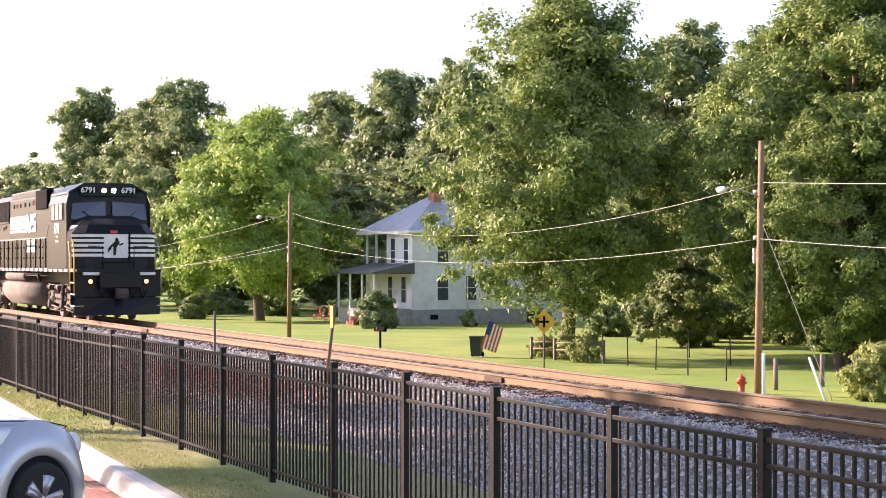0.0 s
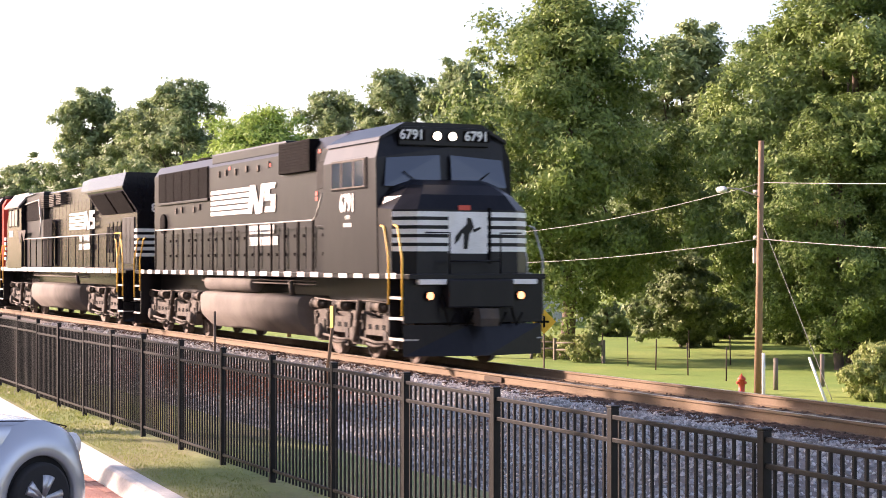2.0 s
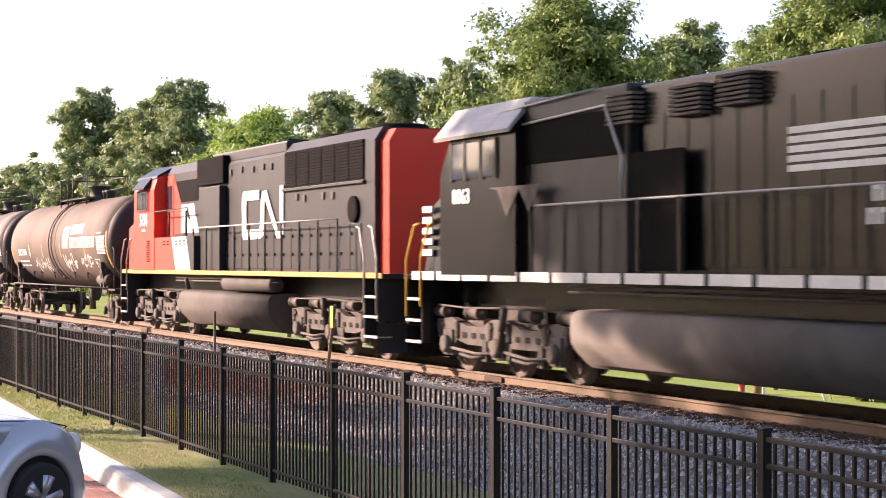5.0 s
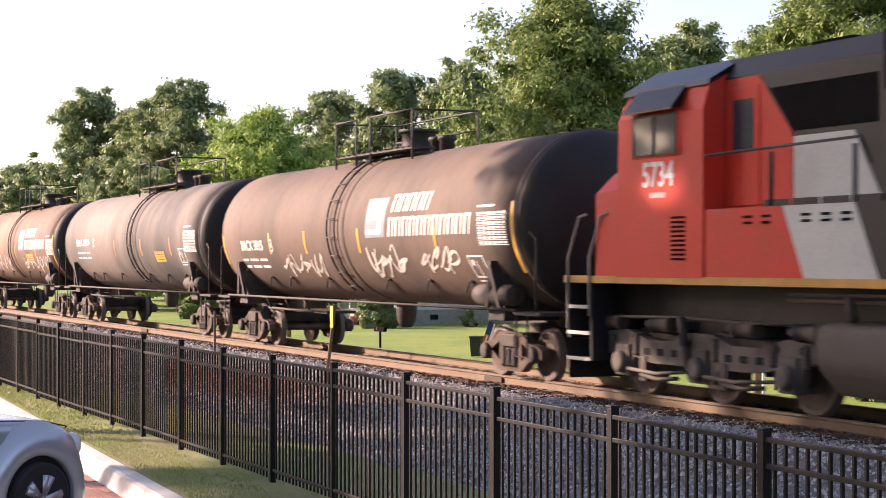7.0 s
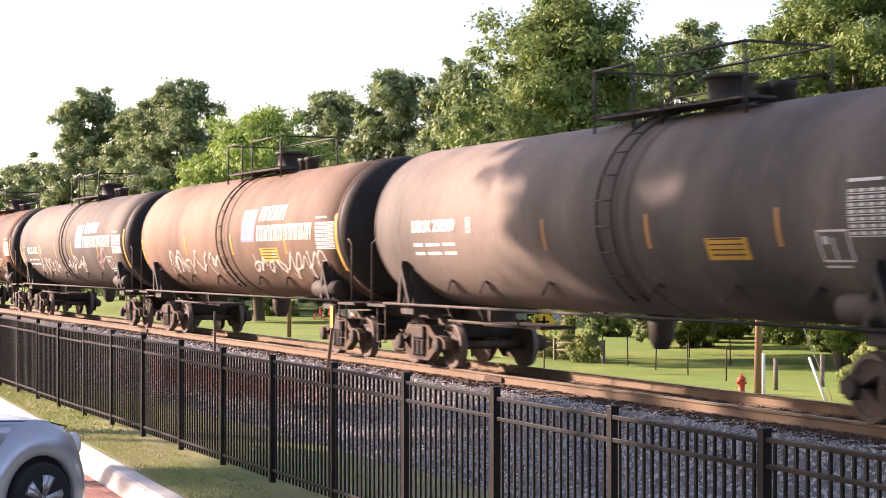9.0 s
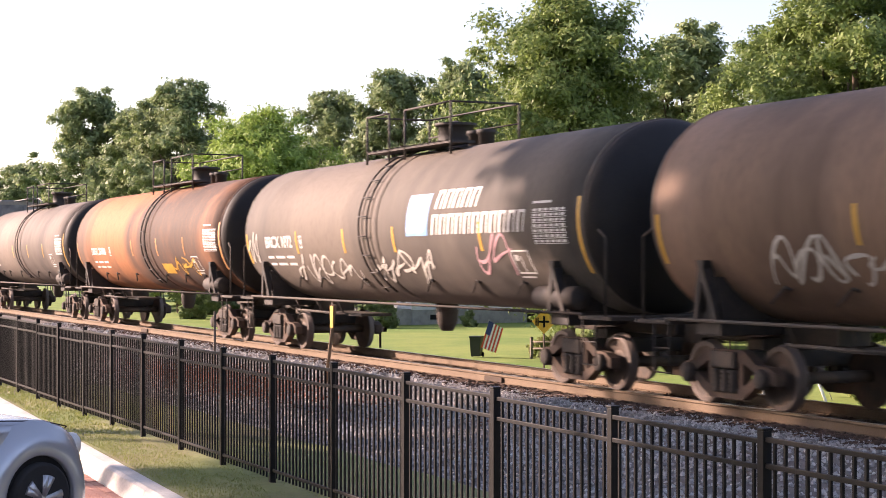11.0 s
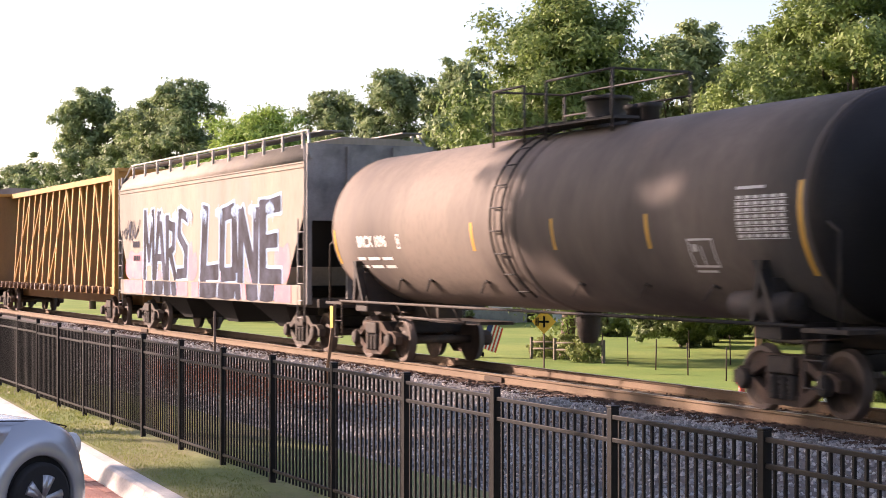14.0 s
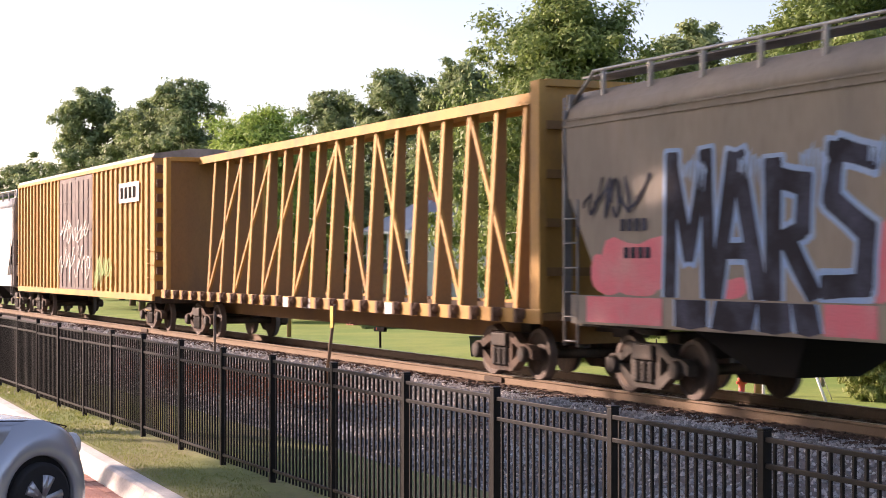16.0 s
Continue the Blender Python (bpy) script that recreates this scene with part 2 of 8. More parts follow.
M_GRILLE = mat("radiator_grille", (0.010, 0.0085, 0.0085), 0.85, spec=0.06, bump=0.7, bump_scale=45)
M_LETTER = mat("white_lettering", (0.8, 0.79, 0.76), 0.6, second=(0.66, 0.64, 0.6), scale=2, bump=0)
M_YELLOW = mat("yellow_paint", (0.72, 0.42, 0.04), 0.5, bump=0.05)
M_RED = mat("loco_red_paint", (0.66, 0.048, 0.024), 0.5, spec=0.2, second=(0.54, 0.055, 0.035), scale=1.2, amount=0.35, bump=0.05, grime=(0.3, 0.1, 0.08), grime_at=0.68)
M_GREYPAINT = mat("loco_pale_grey", (0.55, 0.56, 0.52), 0.6, second=(0.45, 0.45, 0.42), scale=1.5)
M_LAMP = glow("headlamp_lit", (1.0, 0.85, 0.6), 12)
M_LAMP_LOW = glow("ditch_lamp_lit", (1.0, 0.42, 0.16), 1.1)
M_GLASS_CAB = glass("cab_glass", (0.03, 0.042, 0.065), 0.7)
M_SILVER = mat("bare_grey_steel", (0.4, 0.39, 0.37), 0.5, 0.4)
M_FUEL = mat("fuel_tank_paint", (0.165, 0.146, 0.13), 0.8, spec=0.2, second=(0.095, 0.084, 0.077), scale=0.8, amount=0.4, bump=0.05)
M_FUEL_D = mat("fuel_tank_dark", (0.10, 0.088, 0.078), 0.75, spec=0.2, second=(0.05, 0.045, 0.042), scale=0.8, bump=0.05)
M_STEEL_L = mat("dusty_truck_steel", (0.125, 0.105, 0.088), 0.85, 0.1, second=(0.055, 0.046, 0.04), scale=2.0, amount=0.5, bump=0.3)
M_GREYBLACK = mat("loco_grey_black", (0.016, 0.016, 0.019), 0.45, spec=0.22, second=(0.028, 0.0265, 0.027), scale=0.8, amount=0.5, streak=(1, 1, 0.35), bump=0)
M_ORANGE = mat("orange_sill_paint", (0.6, 0.3, 0.05), 0.6)
M_REDMARK = mat("red_label", (0.6, 0.08, 0.05), 0.6)
# tank ends turned from the sun: their shade is put into this colour
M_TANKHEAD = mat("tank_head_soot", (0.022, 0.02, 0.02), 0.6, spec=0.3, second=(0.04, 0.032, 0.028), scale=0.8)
M_TANKBLACK = mat("tank_fittings_black", (0.03, 0.026, 0.024), 0.7, second=(0.07, 0.05, 0.04), scale=3)
M_AMBER = mat("amber_marking", (0.75, 0.42, 0.05), 0.5, bump=0)
M_RUSTMARK = mat("orange_marking", (0.6, 0.28, 0.08), 0.6, bump=0)
M_CHALK = mat("white_spray", (0.66, 0.63, 0.58), 0.7, bump=0)
M_PINKCHALK = mat("pink_spray", (0.6, 0.35, 0.38), 0.7, bump=0)
M_EMBLEM_GREY = mat("emblem_pale", (0.22, 0.24, 0.27), 0.6, bump=0)
M_EMBLEM_BLUE = mat("emblem_blue", (0.2, 0.42, 0.75), 0.6, bump=0)
M_EMBLEM_VIOLET = mat("emblem_violet", (0.26, 0.23, 0.36), 0.6, bump=0)
M_TANK_BROWN = mat("tank_brown", (0.145, 0.102, 0.08), 0.75, spec=0.3, second=(0.08, 0.06, 0.048), scale=0.45, amount=0.45, fine=14, bump=0.06, streak=(1, 1, 0.3), grime=(0.16, 0.11, 0.08), grime_at=0.62)
M_TANK_GREY = mat("tank_grey", (0.22, 0.18, 0.155), 0.75, spec=0.3, second=(0.065, 0.06, 0.057), scale=0.3, amount=0.5, fine=14, bump=0.06, streak=(1, 1, 0.35), grime=(0.055, 0.05, 0.048), grime_at=0.64)
# grey shell with broad uneven darker patches
M_TANK_PATCHY = mat("tank_grey_stained", (0.215, 0.175, 0.145), 0.75, spec=0.3, second=(0.09, 0.075, 0.068), scale=0.35, amount=0.5, fine=14, bump=0.06, streak=(1, 1, 0.35))
M_TANK_RUST = mat("tank_rust_brown", (0.25, 0.165, 0.115), 0.75, spec=0.3, second=(0.12, 0.08, 0.058), scale=0.45, amount=0.5, fine=14, bump=0.06, streak=(1, 1, 0.3))
M_TANK_DARK = mat("tank_dark", (0.175, 0.145, 0.12), 0.75, spec=0.3, second=(0.075, 0.066, 0.06), scale=0.3, amount=0.5, fine=14, bump=0.06, streak=(1, 1, 0.35))
M_TANK_ORANGE = mat("tank_orange_rust", (0.40, 0.165, 0.07), 0.75, spec=0.3, second=(0.105, 0.065, 0.048), scale=0.28, amount=0.75, fine=12, bump=0.1, streak=(1, 1, 0.25), grime=(0.055, 0.04, 0.035), grime_at=0.57)
M_HOPPER = mat("hopper_paint", (0.33, 0.285, 0.23), 0.75, spec=0.25, second=(0.23, 0.205, 0.18), scale=0.6, amount=0.4, fine=14, bump=0.05, streak=(1, 1, 0.2), grime=(0.3, 0.27, 0.25), grime_at=0.64)
M_HOPPERGREY = mat("hopper_end_grey", (0.3, 0.285, 0.275), 0.6, second=(0.11, 0.105, 0.105), scale=1.2, amount=0.5)
M_SPRAY_PINK = mat("spray_pink", (0.74, 0.17, 0.22), 0.7, second=(0.6, 0.3, 0.3), scale=1.5, bump=0)
M_SPRAY_BLUE = mat("spray_blue", (0.28, 0.45, 0.72), 0.7, second=(0.45, 0.55, 0.7), scale=1.5, bump=0)
M_SPRAY_DARK = mat("spray_dark", (0.032, 0.032, 0.042), 0.85, spec=0.15, second=(0.10, 0.11, 0.16), scale=1.3, amount=0.4, bump=0)
M_SPRAY_GREEN = mat("spray_green", (0.25, 0.4, 0.12), 0.7, bump=0)
M_CARYELLOW = mat("car_yellow", (0.46, 0.26, 0.055), 0.65, second=(0.34, 0.18, 0.045), scale=1.2, amount=0.45, streak=(1, 1, 0.3), grime=(0.22, 0.12, 0.06), grime_at=0.63)
# browner yellow for the floor, ribs, post webs and rear bulkhead
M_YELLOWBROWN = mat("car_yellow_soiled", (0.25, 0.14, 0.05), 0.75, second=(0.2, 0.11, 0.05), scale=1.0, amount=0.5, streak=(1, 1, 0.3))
M_BOXYELLOW = mat("box_car_yellow", (0.48, 0.28, 0.07), 0.65, second=(0.36, 0.2, 0.06), scale=0.7, amount=0.4, streak=(1, 1, 0.25), grime=(0.2, 0.12, 0.08), grime_at=0.65)
M_DOORDARK = mat("box_car_door", (0.10, 0.075, 0.07), 0.7, second=(0.2, 0.15, 0.13), scale=1.5, amount=0.5)
M_BOXEND = mat("box_car_end_rust", (0.17, 0.09, 0.05), 0.8, second=(0.1, 0.06, 0.04), scale=1.5, amount=0.5)
M_PORCHROOF = mat("porch_roof", (0.12, 0.125, 0.13), 0.6)
M_LAMPHEAD = mat("lamp_head", (0.6, 0.62, 0.62), 0.4, 0.3)
M_WIRE = mat("wire", (0.3, 0.285, 0.265), 0.5, 0.2)
M_SIGN = mat("sign_yellow", (0.7, 0.38, 0.02), 0.5)
M_BIN = mat("bin_plastic", (0.02, 0.03, 0.025), 0.5)
M_FLAGBLUE = mat("flag_blue", (0.03, 0.05, 0.2), 0.7)
M_HYDRANT = mat("hydrant_red", (0.5, 0.07, 0.03), 0.5)
M_TYRE = mat("tyre_rubber", (0.02, 0.02, 0.02), 0.85)
M_RIM = mat("alloy_rim", (0.6, 0.6, 0.6), 0.35, 0.7)
M_RIMDARK = mat("rim_shadow", (0.05, 0.05, 0.05), 0.6, 0.3)
M_SILVERPAINT = mat("car_silver", (0.55, 0.57, 0.6), 0.22, 0.5, second=(0.53, 0.55, 0.58), fine=0.5, bump=0)
M_WEED = leaf_mat("weed_leaf", (0.2, 0.26, 0.07), (0.42, 0.45, 0.17))
M_BLADE = leaf_mat("grass_blade", (0.18, 0.235, 0.06), (0.33, 0.34, 0.13), 0.3)
# ---- ground: one sheet, a low bank under the line, the lawn three metres lower beyond it ----
def ground_z(x, y):
    if y < 17.5:
        z = -0.95
    elif y < 24:
        z = -0.95 - 2.05 * (1 - math.cos((y - 17.5) / 6.5 * math.pi)) / 2
    else:
        z = -3.0 + 0.06 * math.sin(x * 0.11) * math.sin(y * 0.17)
    return z


def build_ground():
    xs = [-3000, -1200, -600, -350] + list(np.arange(-260, 41, 2.0)) + [80, 200, 600, 2000]
    ys = [-2000, -600, -200, -80, -40, -20, -8, 0, 4.0] + list(np.arange(5.3, 24.1, 0.45)) + list(np.arange(26, 90, 2.5)) + [110, 160, 260, 600, 2500]
    verts, faces = [], []
    for x in xs:
        for y in ys:
            z = ground_z(x, y)
            verts.append((x, y, z))
    n = len(ys)
    for i in range(len(xs) - 1):
        for j in range(n - 1):
            a = i * n + j
            faces.append((a, a + n, a + n + 1, a + 1))
    g = mesh_from("ground", verts, faces, M_LAWN, smooth=True)
    tagged(g, "sunlit mown grass lawn falling away behind the railway bank", "ground", kind="structure")


build_ground()


def slab(name, pts, z0, z1, material):
    bm = B()
    lo, hi = [bm.verts.new((*p, z0)) for p in pts], [bm.verts.new((*p, z1)) for p in pts]
    k = len(pts)
    for i in range(k):
        bm.faces.new((lo[i], lo[(i + 1) % k], hi[(i + 1) % k], hi[i]))
    bm.faces.new(lo[::-1])
    bm.faces.new(hi)
    bmesh.ops.recalc_face_normals(bm, faces=bm.faces)
    return part(name, bm, material)


# verge between kerb and fence: the kerb runs slightly off the line of the fence
def kerb_y(x):
    return 4.12 - 0.047 * x


verge = mesh_from("ground", *(lambda nx, ny: ([(-90 + 100 * i / nx, kerb_y(-90 + 100 * i / nx) + 0.02 + (7.9 - kerb_y(-90 + 100 * i / nx)) * j / ny,
                                                 -0.53 + 0.04 * min(1, j / 5) + 0.015 * math.sin(i * 1.7 + j * 2.1)) for i in range(nx + 1) for j in range(ny + 1)],
                                                [(i * (ny + 1) + j, (i + 1) * (ny + 1) + j, (i + 1) * (ny + 1) + j + 1, i * (ny + 1) + j + 1) for i in range(nx) for j in range(ny)]))(120, 14), M_GRASS, smooth=True)
tagged(verge, "patchy dry green grass verge along the fence", "grass verge", kind="structure")

pav = slab("pavement", [(-90, -12), (12, -12), (12, kerb_y(12) - 0.3), (-90, kerb_y(-90) - 0.3)], -1.0, -0.71, M_ASPHALT)
tagged(pav, "grey asphalt parking ground beside the kerb", "pavement", kind="structure")


def build_kerb():
    k = thing("kerb", "pale weathered concrete kerb with a rounded top edge", "kerb", kind="structure")
    outline = [(0, -0.95), (0, -0.515), (-0.03, -0.5), (-0.19, -0.505), (-0.235, -0.53), (-0.31, -0.70), (-0.31, -0.95)]
    x = -90.0
    while x < 8:
        L = 3.0
        bm = B()
        a, b = x + 0.006, x + L - 0.006
        A = [bm.verts.new((a, kerb_y(a) + p[0], p[1])) for p in outline]
        C = [bm.verts.new((b, kerb_y(b) + p[0], p[1])) for p in outline]
        for i in range(len(outline)):
            bm.faces.new((A[i], A[(i + 1) % len(A)], C[(i + 1) % len(A)], C[i]))
        bm.faces.new(A[::-1]), bm.faces.new(C)
        bmesh.ops.recalc_face_normals(bm, faces=bm.faces)
        part("kerb_stone", bm, M_CONC, k)
        x += L


build_kerb()

# ---- railway ----
RAIL_X0, RAIL_X1 = -420.0, 40.0
BALLAST = [(-7.2, -0.58), (-5.0, -0.50), (-3.2, -0.42), (-1.75, -0.27), (1.75, -0.26), (3.9, -0.78)]


def ballast_z(o):
    return float(np.interp(o, [p[0] for p in BALLAST], [p[1] for p in BALLAST]))


def build_track():
    bm = B()
    prof(bm, [(TRACK_Y + a, z) for a, z in BALLAST] + [(TRACK_Y + 3.9, -1.0), (TRACK_Y - 7.2, -1.0)], "x", RAIL_X0, RAIL_X1)
    bed = part("ballast", bm, M_BALLAST)
    tagged(bed, "grey crushed stone ballast bank under the railway track", "ballast", kind="structure")
    # loose stones on the near shoulder
    rng = np.random.default_rng(5)
    base = np.array([(1, 0, 0), (-1, 0, 0), (0, 1, 0), (0, -1, 0), (0, 0, 1), (0, 0, -1)], float)
    tri = np.array([(0, 2, 4), (2, 1, 4), (1, 3, 4), (3, 0, 4), (2, 0, 5), (1, 2, 5), (3, 1, 5), (0, 3, 5)])
    V, F = [], []
    count = 0
    for x0, x1, dens, size in ((-16, -3, 300, 0.03), (-30, -16, 520, 0.029), (-62, -30, 150, 0.04)):
        k = int((x1 - x0) * dens * 1.9)
        xs = rng.uniform(x0, x1, k)
        os = -1.12 - 5.9 * rng.uniform(0, 1, k) ** 1.4
        for x, o in zip(xs, os):
            s = size * rng.uniform(0.6, 1.35, 3)
            v = base * s * rng.uniform(0.75, 1.25, (6, 1))
            a, b = rng.uniform(0, 6.28, 2)
            ca, sa, cb, sb = math.cos(a), math.sin(a), math.cos(b), math.sin(b)
            v = v @ np.array([[ca, sa, 0], [-sa, ca, 0], [0, 0, 1]]) @ np.array([[1, 0, 0], [0, cb, sb], [0, -sb, cb]])
            v += (x, TRACK_Y + o, ballast_z(o) + size * 0.3)
            V.append(v)
            F.append(tri + count * 6)
            count += 1
    st = mesh_from("ballast_stones", np.concatenate(V).tolist(), np.concatenate(F).tolist(), M_STONE)
    tagged(st, "loose pale grey ballast stones on the bank", "stones", kind="stuff")
    # dark weathered chips and litter along the foot of the near rail
    V, F = [], []
    for k, x in enumerate(rng.uniform(-60, -2, 11000)):
        o = -0.86 - 0.75 * rng.uniform(0, 1) ** 1.3 * (0.75 + 0.25 * math.sin(x * 12.08))
        v = base * np.array((0.075, 0.022, 0.02)) * rng.uniform(0.5, 1.5, (6, 1))
        a = rng.uniform(0, 6.28)
        v = v @ np.array([[math.cos(a), math.sin(a), 0], [-math.sin(a), math.cos(a), 0], [0, 0, 1]]) + (x, TRACK_Y + o, ballast_z(o) + rng.uniform(0.0, 0.035))
        V.append(v)
        F.append(tri + k * 6)
    ch = mesh_from("track_litter", np.concatenate(V).tolist(), np.concatenate(F).tolist(), M_CHIP)
    tagged(ch, "dark rotted wood chips and litter beside the rail", "litter", kind="stuff")
    # rust-red dead leaves and clay on the bank behind the fence
    V, F = [], []
    for k in range(5200):
        x, o = rng.normal(-32.5, 3.6), rng.normal(-4.2, 0.7)
        a, q = rng.uniform(0, 6.28), 0.035 * rng.uniform(0.5, 1.5)
        c, d = math.cos(a) * q, math.sin(a) * q
        z = ballast_z(o) + rng.uniform(0.02, 0.06)
        y = TRACK_Y + o
        V += [(x - c, y - d, z), (x + d * 0.5, y - c * 0.5, z + rng.uniform(-0.01, 0.03)), (x + c, y + d, z + 0.01), (x - d * 0.5, y + c * 0.5, z + rng.uniform(0, 0.03))]
        F.append((4 * k, 4 * k + 1, 4 * k + 2, 4 * k + 3))
    lv = mesh_from("dead_leaves", V, F, M_DEADLEAF)
    tagged(lv, "scattered rust-red dead leaves on the stones", "dead leaves", kind="stuff")
    # rails
    rail = [(-0.075, -0.172), (-0.075, -0.16), (-0.015, -0.145), (-0.009, -0.045), (-0.036, -0.034), (-0.036, -0.006), (-0.028, -0.001), (0.028, -0.001), (0.036, -0.006), (0.036, -0.034), (0.009, -0.045), (0.015, -0.145), (0.075, -0.16), (0.075, -0.172)]
    for side in (-1, 1):
        bm = B()
        y = TRACK_Y + side * 0.755
        prof(bm, [(y + a, z) for a, z in rail], "x", RAIL_X0, RAIL_X1)
        r = part("rail", bm, M_RAIL, at=Matrix.Translation((0, 0, RAIL_TOP)))
        tagged(r, "rust-brown steel rail with a worn bright head", "rail", group="rails of the track", kind="structure")
        bm = B()
        box(bm, RAIL_X0, RAIL_X1, y - 0.026, y + 0.026, -0.003, 0.002)
        part("running_surface", bm, M_RAILHEAD, r, "polished running surface")
        if side < 0:
            bm = B()
            for jx in (-27.6, -52.0, -16.2):
                box(bm, jx - 0.35, jx + 0.35, y - 0.06, y - 0.02, -0.14, -0.05, 0.008)
            part("joint_bar", bm, M_IRON, r)
    # ties with plates and spikes
    bm = B()
    box(bm, -0.115, 0.115, -1.3, 1.3, -0.34, -0.172, 0.012)
    tie = part("tie", bm, M_TIE)
    bm = B()
    for s in (-1, 1):
        box(bm, -0.1, 0.1, s * 0.755 - 0.17, s * 0.755 + 0.17, -0.185, -0.170)
        for o in (-0.1, 0.1):
            for dx in (-0.06, 0.06):
                box(bm, dx - 0.012, dx + 0.012, s * 0.755 + o - 0.018, s * 0.755 + o + 0.018, -0.17, -0.155)
    plate = bm
    track = thing("track", "wooden sleepers with iron plates and spikes in stone ballast", "railway track", kind="structure", at=Matrix.Translation((0, 0, RAIL_TOP)))
    pl = part("tie_plate", plate, M_IRON, track)
    tie.parent = track
    xs = np.arange(-140, 6, 0.52)
    for i, x in enumerate(xs):
        jit = 0.02 * math.sin(i * 12.9)
        m = Matrix.Translation((x + jit, TRACK_Y + 0.03 * math.sin(i * 7.3), 0))
        if i == 0:
            tie.matrix_basis, pl.matrix_basis = m, m
        else:
            again(tie, m, track)
            again(pl, m, track)


build_track()


# ---- fence of black steel panels ----
FENCE_Y, FENCE_X0, PITCH_F = 6.1, -8.63 + 1.83 * 3, 1.83


def build_fence():
    fence = thing("fence", "black painted steel picket fence with square posts and three rails", "fence", kind="structure")
    zb, zt = -0.5, 0.90
    bm = B()
    box(bm, -0.032, 0.032, -0.032, 0.032, zb - 0.1, zt, 0.004)
    box(bm, -0.038, 0.038, -0.038, 0.038, zt, zt + 0.018, 0.006)
    post = part("post", bm, M_FENCE, fence)
    bm = B()
    box(bm, -PITCH_F + 0.034, -0.034, -0.018, 0.018, -0.016, 0.016, 0.004)
    rail = part("rail", bm, M_FENCE, fence)
    bm = B()
    box(bm, -0.0095, 0.0095, -0.0095, 0.0095, zb + 0.06, zt - 0.05)
    picket = part("picket", bm, M_FENCE, fence)
    first = [True, True, True]

    def put(ob, k, m):
        if first[k]:
            ob.matrix_basis, first[k] = m, False
        else:
            again(ob, m, fence)

    rest = B()
    for i in range(34):
        x = FENCE_X0 - i * PITCH_F
        dz = 0.012 * math.sin(i * 1.3)
        put(post, 0, Matrix.Translation((x, FENCE_Y + 0.01 * math.sin(i * 2.1), dz)))
        for z in (zt - 0.065, zt - 0.225, zb + 0.14):
            put(rail, 1, Matrix.Translation((x, FENCE_Y, z + dz)))
        for k in range(1, 17):
            px_ = x - k * PITCH_F / 17
            if i < 18:
                put(picket, 2, Matrix.Translation((px_, FENCE_Y, dz)))
            else:
                box(rest, px_ - 0.0095, px_ + 0.0095, FENCE_Y - 0.0095, FENCE_Y + 0.0095, zb + 0.06, zt - 0.05)
    tagged(part("far_pickets", rest, M_FENCE, fence), kind="stuff")


build_fence()


# ---- trees ----
def leaf_cloud(rng, centres, radii, per, size, droop=0.0, heart=(0, 0, 0)):
    """Small pointed leaf sprays spread through many clumps; they face outwards from the crown's heart, unevenly."""
    C = np.repeat(centres, per, 0)
    R = np.repeat(radii, per)
    n = len(C)
    dirs = rng.normal(size=(n, 3))
    dirs /= np.linalg.norm(dirs, axis=1)[:, None]
    rad = R * (rng.uniform(0.03, 1.0, n) ** 0.55) * rng.uniform(0.75, 1.45, n)
    P = C + dirs * rad[:, None] * np.array([1.0, 1.0, 0.7])
    out = P - np.array(heart)
    out /= np.linalg.norm(out, axis=1)[:, None] + 1e-6
    nor = dirs * 0.45 + out * 0.55 + rng.normal(size=(n, 3)) * 0.5 + np.array([0, 0, 0.3])
    nor /= np.linalg.norm(nor, axis=1)[:, None]
    t = np.cross(nor, rng.normal(size=(n, 3)))
    t /= np.linalg.norm(t, axis=1)[:, None]
    b = np.cross(nor, t)
    s = (size * rng.uniform(0.55, 1.4, n))[:, None]
    v = np.empty((n, 3, 3))
    v[:, 0] = P - t * s - b * s * 0.42
    v[:, 1] = P + t * s * 0.9 - np.array([0, 0, droop]) * s
    v[:, 2] = P - t * s * 0.35 + b * s * 0.62
    return v.reshape(-1, 3)


